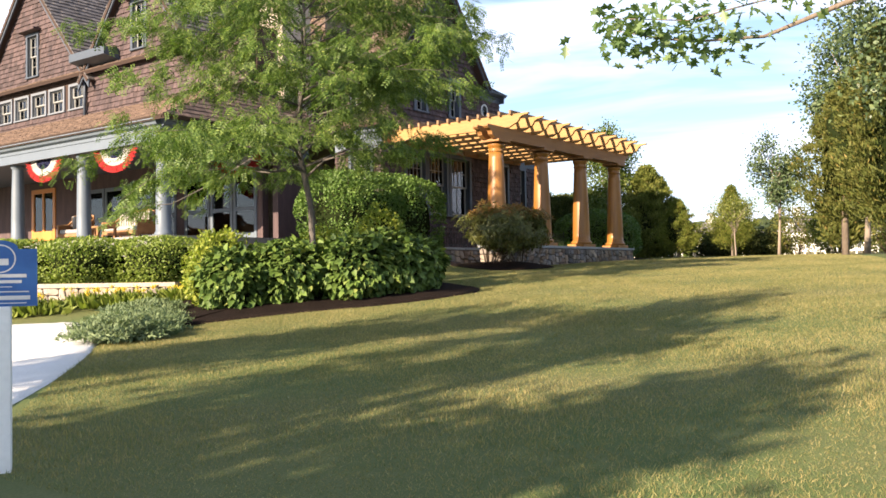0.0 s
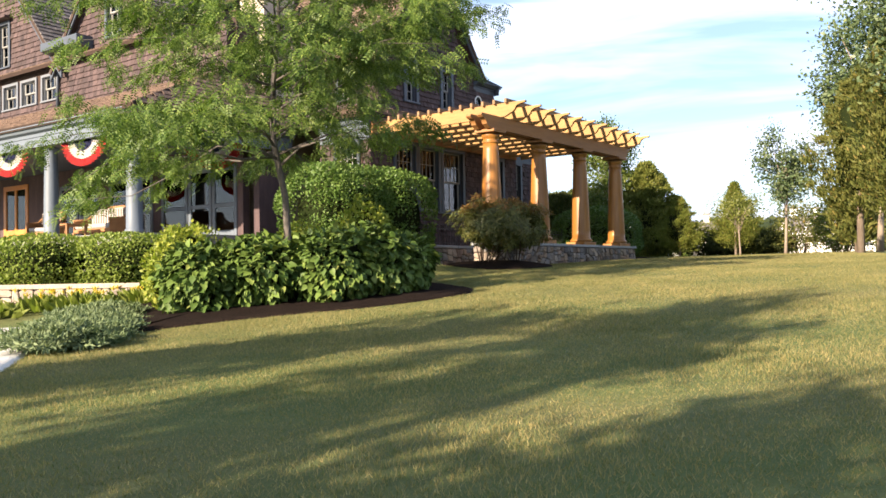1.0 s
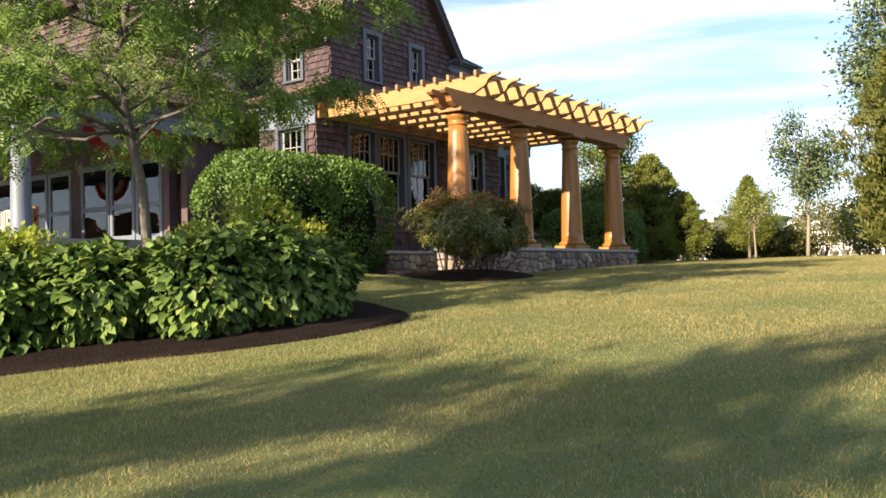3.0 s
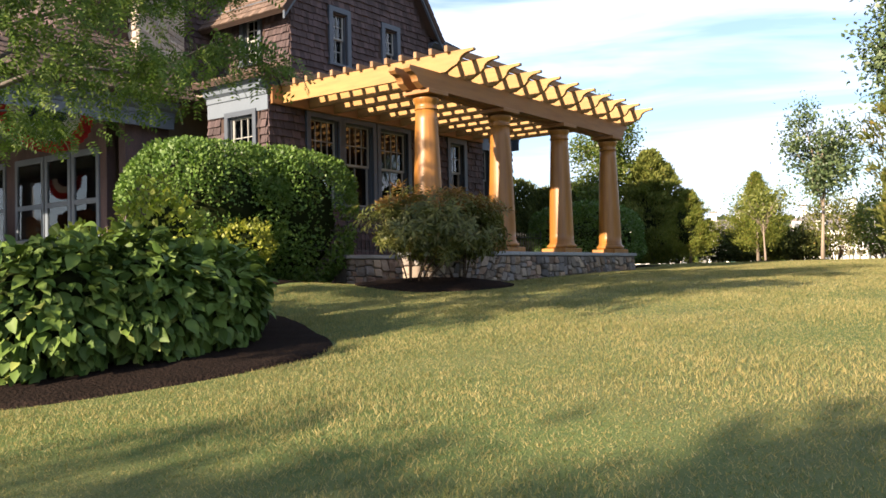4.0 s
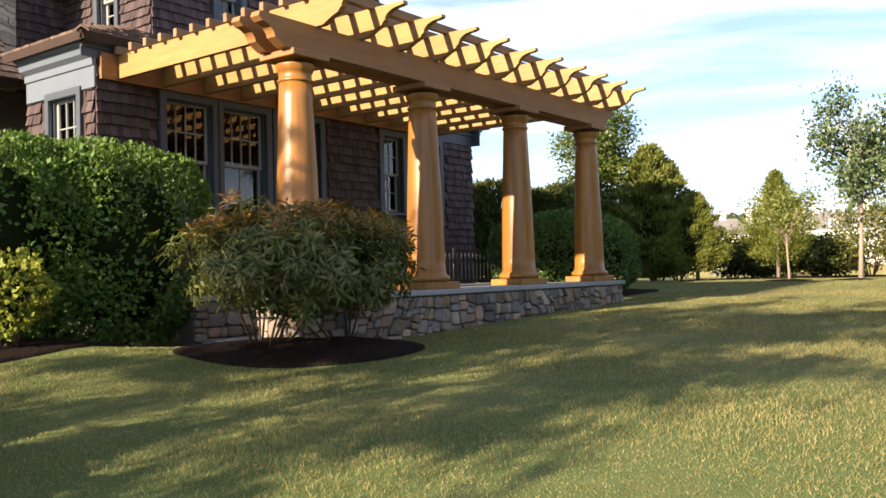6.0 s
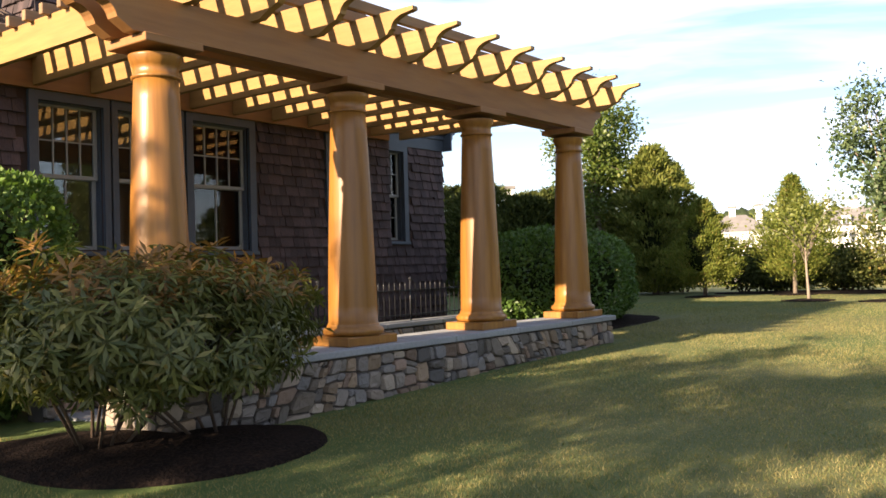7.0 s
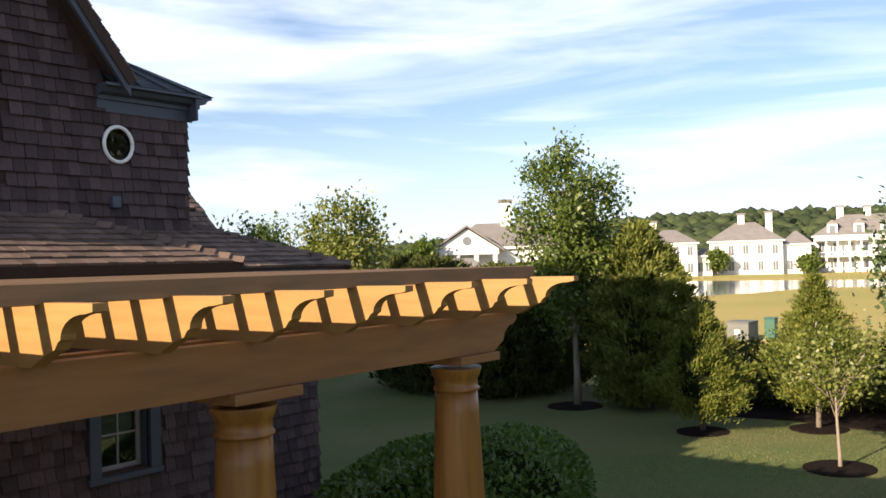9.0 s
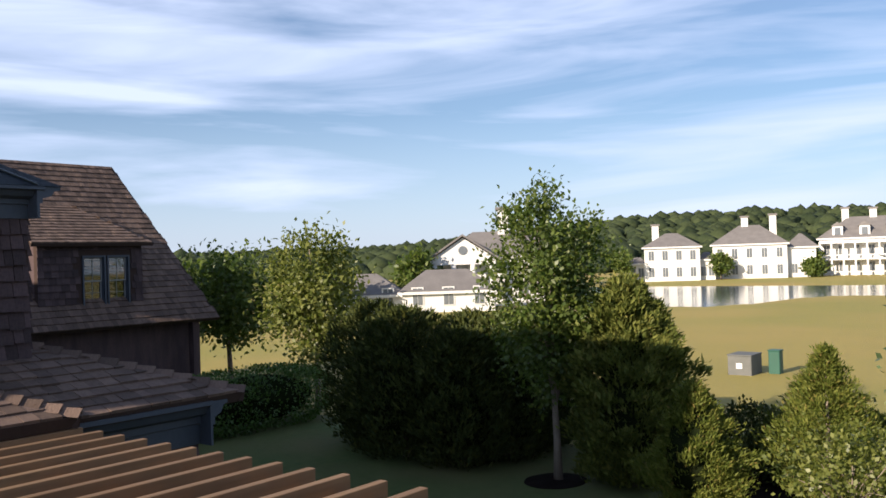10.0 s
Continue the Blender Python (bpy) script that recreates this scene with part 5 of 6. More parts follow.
def conifer(name, x, y, h, r, mat, n, label, seed=1, foot=0.15, size=0.22, trunk=0.06, belly=0.25, category="conifer", group="", power=0.85, core=True, base=None, ragged=0.3, bark=M_BARK, boughs=1.0):
    """Rising boughs set spirally on a trunk, each a plume of small sprays; the boughs differ in length, so the outline is ragged."""
    rng = np.random.default_rng(seed)
    z0 = float(gz(x, y)) if base is None else base
    t = thing(name, (x, y, z0), label, category, group)
    nb = int((70 + 34 * h * r) * boughs)
    s = ((np.arange(nb) + rng.random(nb)) / nb) ** 1.1
    a = np.arange(nb) * 2.39996 + rng.normal(size=nb) * 0.35
    prof = np.where(s < belly, 0.72 + 0.28 * s / belly, (np.clip(1 - s, 0, 1) / (1 - belly)) ** power)
    reach = r * prof * (1 - ragged + 1.5 * ragged * rng.random(nb)) + 0.05
    lift = reach * rng.uniform(0.25, 0.75, nb)
    i = rng.integers(0, nb, n)
    q = 1 - 0.72 * rng.random(n) ** 1.6
    d = np.stack([np.cos(a), np.sin(a), 0 * a], 1)[i]
    z = np.minimum(z0 + foot + (h - foot) * s[i] * 0.97 + (lift * (1 - 0.7 * s))[i] * (q - 0.5), z0 + h)
    p = np.stack([x + d[:, 0] * reach[i] * q, y + d[:, 1] * reach[i] * q, z], 1)
    p += rng.normal(size=(n, 3)) * (0.05 + 0.15 * reach[i] * (1.15 - q))[:, None] * (1, 1, 0.8)
    p[:, 2] = np.maximum(p[:, 2], z0 + foot * 0.7)
    leaf_cloud("foliage", t, mat, PLUME, p, d, size, rng, 0.6, 0.75, 0.6)
    bm = bmesh.new()
    tube(bm, [(x, y, z0 - 0.08), (x + 0.02, y, z0 + h * 0.4), (x, y, z0 + h * 0.93)], [trunk * 1.2, trunk * 0.8, 0.01], 8)
    part("trunk", bm, bark, t)
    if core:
        # added dark body in place of the shade between the boughs
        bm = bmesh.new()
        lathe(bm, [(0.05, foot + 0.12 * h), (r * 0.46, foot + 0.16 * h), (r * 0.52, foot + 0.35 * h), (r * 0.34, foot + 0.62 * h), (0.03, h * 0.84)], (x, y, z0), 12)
        part("shade_filler", bm, M_CORE, t)
    return t


# honey locust in the bed
def locust_tree(x, y, seed=5):
    """Long level limbs in loose tiers, hung with feathery leaves; daylight shows between them."""
    rng = np.random.default_rng(seed)
    z0 = float(gz(x, y))
    t = thing("locust_tree", (x, y, z0), "airy honey locust with feathery yellow-green leaves and slim trunk", "tree")
    bm = bmesh.new()
    top = z0 + 5.5
    spine = [Vector((x + 0.10 * math.sin(1.3 * k) - 0.02 * k, y + 0.05 * math.cos(2 * k), z0 - 0.1 + (top - z0 + 0.1) * k / 7)) for k in range(8)]
    tube(bm, spine, [0.074, 0.054, 0.049, 0.045, 0.039, 0.031, 0.021, 0.010], 10)
    part("trunk", bm, M_LBARK, t)
    where, way = [], []
    for k in range(65):
        f = (k - 1.5) / 63 if k > 1 else 0.05
        j = 2.5 + 4.4 * f
        a0 = spine[int(j)].lerp(spine[min(int(j) + 1, 7)], j - int(j))
        az = k * 2.39996 + rng.normal() * 0.25
        L = (3.45 - 1.2 * f ** 1.8) * rng.uniform(0.72, 1.08)
        rise = rng.uniform(0.07, 0.34) + 0.34 * f
        d = Vector((math.cos(az), math.sin(az), 0))
        if k < 2:
            az = radians((122, 165)[k])
            d = Vector((math.cos(az), math.sin(az), 0))
            L, rise = 3.0, 0.10
        elif f < 0.42 and d.x - 0.5 * d.y > 0.1:
            L *= 0.84 + 0.38 * f
            rise += 0.27
        if f < 0.3 and d.y < -0.6:
            L, rise = L * 0.8, max(rise, 0.36)
        side = Vector((-d.y, d.x, 0)) * rng.normal() * 0.18
        pts = [a0 + d * L * q + side * L * q * q + Vector((0, 0, rise * L * q - 0.26 * L * q * q)) + Vector(rng.normal(size=3)) * 0.13 * L * q * (1 - 0.6 * q) for q in (0, 0.25, 0.5, 0.75, 1.0)]
        r = 0.022 * (1 - 0.5 * f)
        bm = bmesh.new()
        tube(bm, pts, [r, r * 0.75, r * 0.5, r * 0.3, r * 0.1], 6)
        part("limb", bm, M_LBARK, t)
        for w in range(int((8.6 if k > 1 else 6.0) * L)):
            q = rng.uniform(0.3, 1.0)
            j2 = q * 3.999
            b = pts[int(j2)].lerp(pts[int(j2) + 1], j2 - int(j2))
            sd = Vector((-d.y, d.x, 0)) * rng.choice((-1, 1)) * rng.uniform(0.1, 0.6) * (1.15 - 0.5 * q)
            b2 = b + sd + d * rng.uniform(0.0, 0.3) + Vector((0, 0, rng.normal() * 0.08 - 0.06))
            for u in range(12):
                q2 = rng.uniform(0.1, 1.15)
                where.append(b.lerp(b2, q2) + Vector((0, 0, -0.10 * q2 * q2)) + Vector(rng.normal(size=3) * 0.06))
                way.append(sd.normalized() * 0.5 + d * 0.45 + Vector((rng.normal() * 0.5, rng.normal() * 0.5, -0.15 - 0.85 * rng.random())))
    p, w = np.array([tuple(q) for q in where]), np.array([tuple(q) for q in way])
    n = len(p)
    me = scatter("crown", *FROND, p, w, rand_dirs(n, rng) * 0.6 + UP * 0.6, rng.uniform(0.10, 0.19, n))
    part("crown", me, M_LOCUST, t)
    return t


locust_tree(8.05, 9.1)
# broad-leaved shrubs along the bed
HYD = [(6.85, 9.45, 0.56, 0.58), (7.45, 8.95, 0.56, 0.62), (8.12, 8.22, 0.62, 0.66), (8.75, 7.98, 0.54, 0.60), (9.28, 7.98, 0.50, 0.54), (9.72, 8.45, 0.54, 0.54), (10.15, 9.05, 0.56, 0.52), (7.75, 9.7, 0.56, 0.56), (8.75, 8.95, 0.56, 0.52), (10.3, 9.9, 0.56, 0.5)]
for i, (x, y, r, h) in enumerate(HYD):
    shrub("hydrangea", x, y, (r * 0.88, r * 0.88, h * 0.80), M_HYDR, HEART, 0.105, 2000, "bushy hydrangea with large bright green heart-shaped leaves, not in flower", "shrub", "hydrangeas in the bed",
          0.04, 2.0, 6, 0.76, 0.36, 0.10, 0.55, seed=20 + i, inner=0.70, wild=0.42)
for i, (x, y, r, h) in enumerate([(7.0, 10.1, 0.42, 0.48), (7.65, 10.75, 0.5, 0.62), (9.62, 8.98, 0.42, 0.70), (7.9, 11.0, 0.5, 0.5), (9.9, 10.6, 0.5, 0.55)]):
    shrub("golden_spirea", x, y, (r, r, h), M_SPIREA, LEAF, 0.065, 2600, "rounded shrub with fine yellow-green leaves", "shrub", "yellow-green shrubs in the bed", 0.05, 2.0, 4, 0.72, 0.35, seed=40 + i, inner=0.7)
# clipped privet by the porch corner
shrub("privet_hedge", 13.5, 13.15, (1.12, 1.02, 1.06), M_PRIVET, LEAF, 0.066, 19000, "tall clipped privet hedge with dense glossy green leaves", "hedge", "clipped privets", 0.12, 3.4, 8, 0.80, 0.10, seed=61, inner=0.88, taper=0.24)
shrub("privet_hedge", 14.92, 12.88, (1.06, 0.9, 1.14), M_PRIVET, LEAF, 0.066, 17000, "tall clipped privet hedge with dense glossy green leaves", "hedge", "clipped privets", 0.12, 3.4, 8, 0.80, 0.10, seed=62, inner=0.88, taper=0.24)
shrub("golden_shrub", 13.35, 12.15, (0.42, 0.40, 0.37), M_YELLOW, LEAF, 0.065, 1700, "small golden-leaved shrub on bare twiggy stems", "shrub", "", 0.19, 2.0, 7, 0.5, 0.4, seed=63)
# andromeda at the terrace corner
def whorled_shrub(x, y, radii, lift, seed):
    """Many shoots on bare forked stems, each ending in a wheel of long leaves; the topmost are new growth."""
    rng = np.random.default_rng(seed)
    z0 = float(gz(x, y)) + 0.08
    s = thing("andromeda", (x, y, z0), "spreading evergreen shrub with whorled dark leaves and bronze tips", "shrub")
    c = np.array((x, y, z0 + lift + radii[2]))
    p, d = shell_points(1300, c, radii, rng, 0.5, z0 + lift * 0.8, 2.2, 0.45, seed)
    p[:, 2] += 0.08 * np.abs(p[:, 0] - x) - 0.03
    way = d * 0.8 + UP * 0.55 + rand_dirs(len(p), rng) * 0.35
    way /= np.linalg.norm(way, axis=1, keepdims=True)
    fresh = (p[:, 2] > c[2] + 0.45 * radii[2]) & (rng.random(len(p)) < 0.45)
    for nm, rows, mat, lab in (("foliage", ~fresh, M_AZAL, ""), ("new_growth", fresh, M_BRONZE, "bronze young leaves at the shoot tips")):
        q, w = p[rows], way[rows]
        n, per = len(q), 11
        side = np.cross(w, rand_dirs(n, rng))
        side /= np.linalg.norm(side, axis=1, keepdims=True)
        other = np.cross(w, side)
        at, ax, nr, sz = [], [], [], []
        for k in range(per):
            a = 2 * math.pi * k / per + rng.uniform(-0.25, 0.25, n)
            r = side * np.cos(a)[:, None] + other * np.sin(a)[:, None]
            up = rng.uniform(-0.4, 0.55, n) + (0.5 if nm == "new_growth" else 0.0)
            at.append(q + r * 0.008 - w * (0.03 * (k % 3)))
            ax.append(r + w * up[:, None] - UP * 0.15 + rand_dirs(n, rng) * 0.2)
            nr.append(w + rand_dirs(n, rng) * 0.15)
            sz.append(rng.uniform(0.085, 0.14, n))
        me = scatter(nm, *SLIM, np.concatenate(at), np.concatenate(ax), np.concatenate(nr), np.concatenate(sz))
        part(nm, me, mat, s, lab)
    for k in range(16):
        a = 2 * math.pi * k / 16 + rng.normal() * 0.2
        dx, dy = (0.5, 0.05) if k % 3 == 0 else (-0.2, 0.38)
        foot = Vector((x + dx + 0.07 * math.cos(a), y + dy + 0.07 * math.sin(a), z0 - 0.1))
        tip = Vector((x + radii[0] * 0.75 * math.cos(a), y + radii[1] * 0.75 * math.sin(a), z0 + lift + radii[2] * rng.uniform(0.8, 1.5)))
        mid = foot.lerp(tip, 0.45) + Vector((rng.normal() * 0.06, rng.normal() * 0.06, 0.05))
        bm = bmesh.new()
        tube(bm, [foot, mid, tip], [0.014, 0.011, 0.005], 6)
        for w in range(3):
            e = mid.lerp(tip, rng.uniform(0.1, 0.7))
            tube(bm, [e, e + Vector((rng.normal() * 0.16, rng.normal() * 0.14, rng.uniform(0.08, 0.25)))], [0.008, 0.004], 5)
        part("stem", bm, M_TWIG, s)
    return s


whorled_shrub(15.08, 9.86, (1.22, 0.74, 0.47), 0.36, 64)
# clipped hedge past the terrace
shrub("boxwood_hedge", 23.95, 12.05, (1.9, 1.0, 0.82), M_BOX, LEAF, 0.065, 20000, "long rounded clipped hedge of small dense green leaves", "hedge", "", 0.0, 2.6, 4, 0.82, 0.08, seed=65, inner=0.92)
shrub("boxwood_hedge", 23.0, 15.6, (0.9, 1.4, 0.8), M_BOX, LEAF, 0.055, 5000, "rounded clipped hedge in the shade of the house", "hedge", "", 0.0, 2.6, 4, 0.82, 0.08, seed=66, inner=0.92)
# low hedge above the garden wall
for i in range(6):
    y = 12.95 + 1.15 * i
    shrub("boxwood_hedge", float(wall_x(y)) + 0.62, y + 0.45, (0.85, 0.85, 0.45), M_HEDGE, LEAF, 0.056, 7000, "low clipped green hedge behind the garden wall", "hedge", "low hedges by the drive", 0.0, 2.8, 3, 0.8, 0.10, seed=70 + i, inner=0.9)
# junipers and daylilies at the drive
for i, (x, y) in enumerate([(4.05, 8.0), (4.5, 8.55), (4.95, 9.1), (5.35, 9.6), (5.8, 10.1), (6.2, 10.6)]):
    shrub("creeping_juniper", x, y, (0.55, 0.48, 0.13), M_JUNIPER, NARROW, 0.065, 7000, "low spreading juniper with grey-green needles", "shrub", "junipers by the drive", 0.0, 2.0, 0, 0.6, 0.6, 0.3, seed=80 + i, inner=0.35)
for i in range(9):
    y = 12.0 + 0.62 * i
    x = float(wall_x(y)) - 0.75 - 0.15 * (i % 2)
    rng = np.random.default_rng(90 + i)
    z0 = float(gz(x, y))
    s = thing("daylily", (x, y, z0), "clump of daylilies with strap leaves and yellow flowers", "flower", "daylilies by the wall")
    n = 260
    p = np.stack([x + rng.normal(size=n) * 0.16, y + rng.normal(size=n) * 0.26, np.full(n, z0)], 1)
    out = np.stack([p[:, 0] - x, p[:, 1] - y, 0 * p[:, 0]], 1) * 2.2 + UP
    part("leaves", scatter("leaves", *NARROW, p, out + rand_dirs(n, rng) * 0.3, rand_dirs(n, rng), rng.uniform(0.18, 0.33, n)), M_LILY, s)
    for k in range(12):
        q = (x + rng.normal() * 0.18, y + rng.normal() * 0.32, z0 + rng.uniform(0.20, 0.32))
        bm = bmesh.new()
        for a in np.linspace(0, 2 * math.pi, 7)[:-1]:
            v = [bm.verts.new(Vector(q) + Vector(w)) for w in ((0, 0, 0), (0.04 * math.cos(a - 0.4), 0.04 * math.sin(a - 0.4), 0.05), (0.07 * math.cos(a), 0.07 * math.sin(a), 0.085), (0.04 * math.cos(a + 0.4), 0.04 * math.sin(a + 0.4), 0.05))]
            bm.faces.new(v)
        part("flower", bm, M_PETAL, s)

# the far side of the lawn
conifer("arborvitae", 34.6, 15.0, 4.15, 1.25, M_CON, 40000, "broad dense arborvitae, yellowish green at the sunlit top", 101, 0.1, 0.15, 0.1, 0.45, power=0.62, ragged=0.3, boughs=0.6)
conifer("arborvitae", 32.65, 12.85, 2.4, 0.95, M_CONG, 22000, "small conical yellow-green arborvitae on a short trunk", 102, 0.34, 0.085, 0.05, 0.22, power=0.95, ragged=0.34, boughs=0.6)
tree("red_maple", 34.1, 16.45, 6.3, 3.95, (1.30, 1.30, 2.25), M_TREE, LEAF, 0.115, 13000, 105, "slim upright maple with glossy mid-green leaves and a straight grey trunk", "tree", 0.085, M_BARKP, 103, 0.20, 0.15, limbs=16, fork=0.3)
tree("small_tree", 30.93, 9.97, 2.1, 1.72, (0.98, 0.98, 0.42), M_TREEP, LEAF, 0.08, 2100, 44, "small spreading tree with pale green leaves and a forked pale trunk", "tree", 0.034, M_BARKP, 104, 0.15, 0.3, limbs=16, fork=0.42)
conifer("cypress", 34.0, 11.1, 2.95, 1.0, M_CONG, 16000, "young conical tree with yellow-green foliage on a bare pale trunk", 105, 0.5, 0.085, 0.05, 0.22, power=0.95, core=False, ragged=0.4, boughs=0.6, bark=M_BARKP)
conifer("arborvitae", 36.6, 11.9, 2.4, 1.15, M_CONG, 9000, "conical yellow-green arborvitae at the lawn edge", 106, 0.1, 0.12, 0.06, ragged=0.36)
tree("sycamore_sapling", 30.7, 8.3, 4.3, 3.0, (0.85, 0.85, 1.25), M_SAPL, LEAF, 0.105, 6200, 30, "slender young tree with sparse pale green leaves and a white trunk", "tree", 0.055, M_BARKP, 107, 0.19, 0.3, limbs=14, fork=0.38)
for i, (x, y, h, r) in enumerate([(36.0, 15.4, 1.6, 1.0), (37.0, 13.4, 1.3, 1.0), (36.5, 9.3, 2.1, 1.1), (35.5, 7.4, 2.3, 1.1), (34.2, 5.4, 2.2, 1.1), (32.5, 3.6, 2.4, 1.2), (37.8, 11.0, 1.2, 0.9), (38.0, 15.6, 1.4, 1.1), (38.2, 8.2, 2.0, 1.2), (37.4, 6.2, 2.1, 1.2), (36.4, 4.0, 2.2, 1.2), (38.4, 12.6, 1.1, 1.1), (36.3, 12.4, 1.1, 0.9), (36.6, 10.4, 1.0, 0.9), (35.0, 2.2, 2.3, 1.2)]):
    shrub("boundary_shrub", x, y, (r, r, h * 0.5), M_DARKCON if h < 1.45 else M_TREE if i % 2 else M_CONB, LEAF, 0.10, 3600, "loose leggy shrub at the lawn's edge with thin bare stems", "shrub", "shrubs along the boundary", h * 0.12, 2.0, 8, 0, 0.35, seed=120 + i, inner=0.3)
# row behind the house, its leaves coloured darker for the house's shade
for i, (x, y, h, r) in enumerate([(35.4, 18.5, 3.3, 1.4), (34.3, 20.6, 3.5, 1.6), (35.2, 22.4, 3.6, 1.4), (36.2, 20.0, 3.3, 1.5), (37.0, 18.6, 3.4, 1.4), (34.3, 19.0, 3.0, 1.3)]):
    conifer("arborvitae", x, y, h, r, M_DARKCON, 14000, "dense arborvitae with the house's shade put into its dark leaf colour", 130 + i, 0.05, 0.16, 0.09, 0.5, group="arborvitae row", power=0.45, ragged=0.22)
tree("birch", 37.85, 27.4, 6.1, 3.7, (1.35, 1.35, 1.95), M_TREEP, LEAF, 0.17, 7000, 60, "rounded tree with silvery light green leaves", "tree", 0.1, M_BARKP, 140, 0.3, 0.25, limbs=12)
tree("maple", 39.6, 33.9, 5.6, 3.5, (1.7, 1.7, 1.7), M_TREE, LEAF, 0.2, 6500, 60, "dark green broadleaf tree beside the rear wing", "tree", 0.12, M_BARK, 141, 0.32, 0.25, limbs=12)
shrub("boxwood_hedge", 35.0, 27.0, (2.6, 1.2, 0.85), M_BOX, LEAF, 0.09, 11000, "low dark clipped hedge behind the lawn", "hedge", "", 0.0, 3.0, 3, 0.8, 0.1, seed=142)
# trees on the right of the lawn
conifer("arborvitae", 22.8, 4.45, 4.4, 1.05, M_CONB, 22000, "tall arborvitae browning yellow at its base, on a bare trunk", 150, 1.0, 0.11, 0.085, 0.3, power=0.6, boughs=0.42, ragged=0.42)
conifer("arborvitae", 20.9, 3.0, 5.6, 1.25, M_CONB, 26000, "tall arborvitae browning yellow at its base", 151, 0.8, 0.12, 0.085, 0.3, power=0.6, boughs=0.42, ragged=0.42)
tree("oak_tree", 27.6, 4.85, 7.4, 4.9, (1.6, 1.6, 2.4), M_SAPL, LEAF, 0.13, 15000, 70, "upright broadleaf tree with fresh green leaves", "tree", 0.09, M_BARKP, 152, 0.3, 0.25, limbs=14)
conifer("arborvitae", 28.6, 5.7, 2.9, 0.75, M_CONB, 6000, "small arborvitae browning at its base", 153, 0.3, 0.18, 0.05, 0.3, power=0.8)
tree("oak_tree", 19.6, 1.9, 7.6, 5.2, (1.9, 1.9, 2.5), M_SAPL, LEAF, 0.12, 11000, 70, "tall broadleaf tree with fresh green leaves", "tree", 0.12, M_BARK, 154, 0.32, 0.25, limbs=14)
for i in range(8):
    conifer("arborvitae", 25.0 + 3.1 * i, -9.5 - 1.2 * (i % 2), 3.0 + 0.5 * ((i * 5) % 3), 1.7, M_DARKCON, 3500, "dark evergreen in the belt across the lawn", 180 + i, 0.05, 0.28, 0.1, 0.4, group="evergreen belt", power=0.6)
# unseen trees added behind the camera, crowns shaped to cast the lawn's shade
OAKLEAF = ([(0, 0, 0), (-0.10, 0.2, 0.02), (-0.34, 0.35, 0.05), (-0.14, 0.48, 0.02), (-0.34, 0.68, 0.05), (-0.1, 0.76, 0), (0, 1.05, -0.06), (0.1, 0.76, 0), (0.34, 0.68, 0.05), (0.14, 0.48, 0.02), (0.34, 0.35, 0.05), (0.10, 0.2, 0.02)],
           [(0, 3, 2, 1), (0, 5, 4, 3), (0, 7, 6, 5), (0, 9, 8, 7), (0, 11, 10, 9)])
for i, (x, y, h, cz, radii, n, clumps) in enumerate([(-7.5, 7.42, 7.3, 5.2, (0.9, 0.92, 1.5), 2200, 36), (-8.5, 4.95, 8.4, 6.0, (1.0, 1.0, 2.0), 2500, 40), (-7.4, 2.70, 5.8, 4.2, (0.7, 0.75, 1.25), 1400, 28), (-7.0, 4.2, 4.6, 3.1, (1.0, 1.5, 0.8), 1900, 34),
                                                     (-6.0, 3.80, 6.0, 5.1, (0.5, 0.28, 0.6), 320, 10), (-7.4, 6.46, 6.8, 5.95, (0.6, 0.60, 0.40), 560, 12), (-10.5, -2.5, 8.0, 5.2, (2.4, 2.4, 1.9), 1500, 20)]):
    tree("shade_oak", x, y, h, cz, radii, M_OAK, LEAF, 0.20, n, clumps, "unseen oak added to cast shade on the lawn", "tree", 0.12, M_BARK, 160 + i, 0.2, 0.2, limbs=8, group="street oaks")
# the oak whose low branch hangs in front
oak = tree("oak_tree", 2.2, -4.4, 5.6, 3.9, (1.9, 1.6, 1.2), M_OAK, OAKLEAF, 0.20, 2400, 40, "oak with deeply lobed leaves and a low hanging branch", "tree", 0.12, M_BARK, 170, 0.25, 0.3, limbs=12)
rng = np.random.default_rng(171)
LINES = [((2.2, -4.2, 3.3), (3.5, -2.2, 3.25), (3.75, -0.6, 2.78), (3.4, 0.55, 2.42), (3.05, 1.05, 2.27), (2.75, 1.45, 2.29)), ((3.75, -0.6, 2.78), (3.6, 0.1, 2.42), (3.3, 0.7, 2.17), (3.0, 1.0, 2.13), (2.85, 1.2, 2.16), (2.75, 1.35, 2.2))]
for line in LINES:
    bm = bmesh.new()
    tube(bm, line, [0.03, 0.02, 0.010, 0.006, 0.004, 0.002], 7)
    part("branch", bm, M_BARK, oak)
    pts = [Vector(a).lerp(Vector(b), s) for a, b in zip(line[2:], line[3:]) for s in np.linspace(0, 1, 9)]
    p = np.array([tuple(q) for q in pts for _ in range(7)]) + rng.normal(size=(len(pts) * 7, 3)) * (0.09, 0.09, 0.065)
    # the branch takes the leaf copy with painted backlight
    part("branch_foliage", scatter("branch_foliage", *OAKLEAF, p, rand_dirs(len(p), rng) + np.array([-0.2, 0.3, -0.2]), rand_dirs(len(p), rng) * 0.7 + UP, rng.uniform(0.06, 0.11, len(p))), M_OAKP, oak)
# grass blades on the near lawn
rng = np.random.default_rng(200)
m = 2100000
gx = rng.uniform(0.2, 34, m)
gy = rng.uniform(-1.5, 13.0, m)
keep = (gy > -2.6 + 0.30 * gx) & (gy < 5.6 + 0.95 * gx) & (rng.random(m) < np.clip(1.22 - 0.0345 * gx, 0.03, 1))
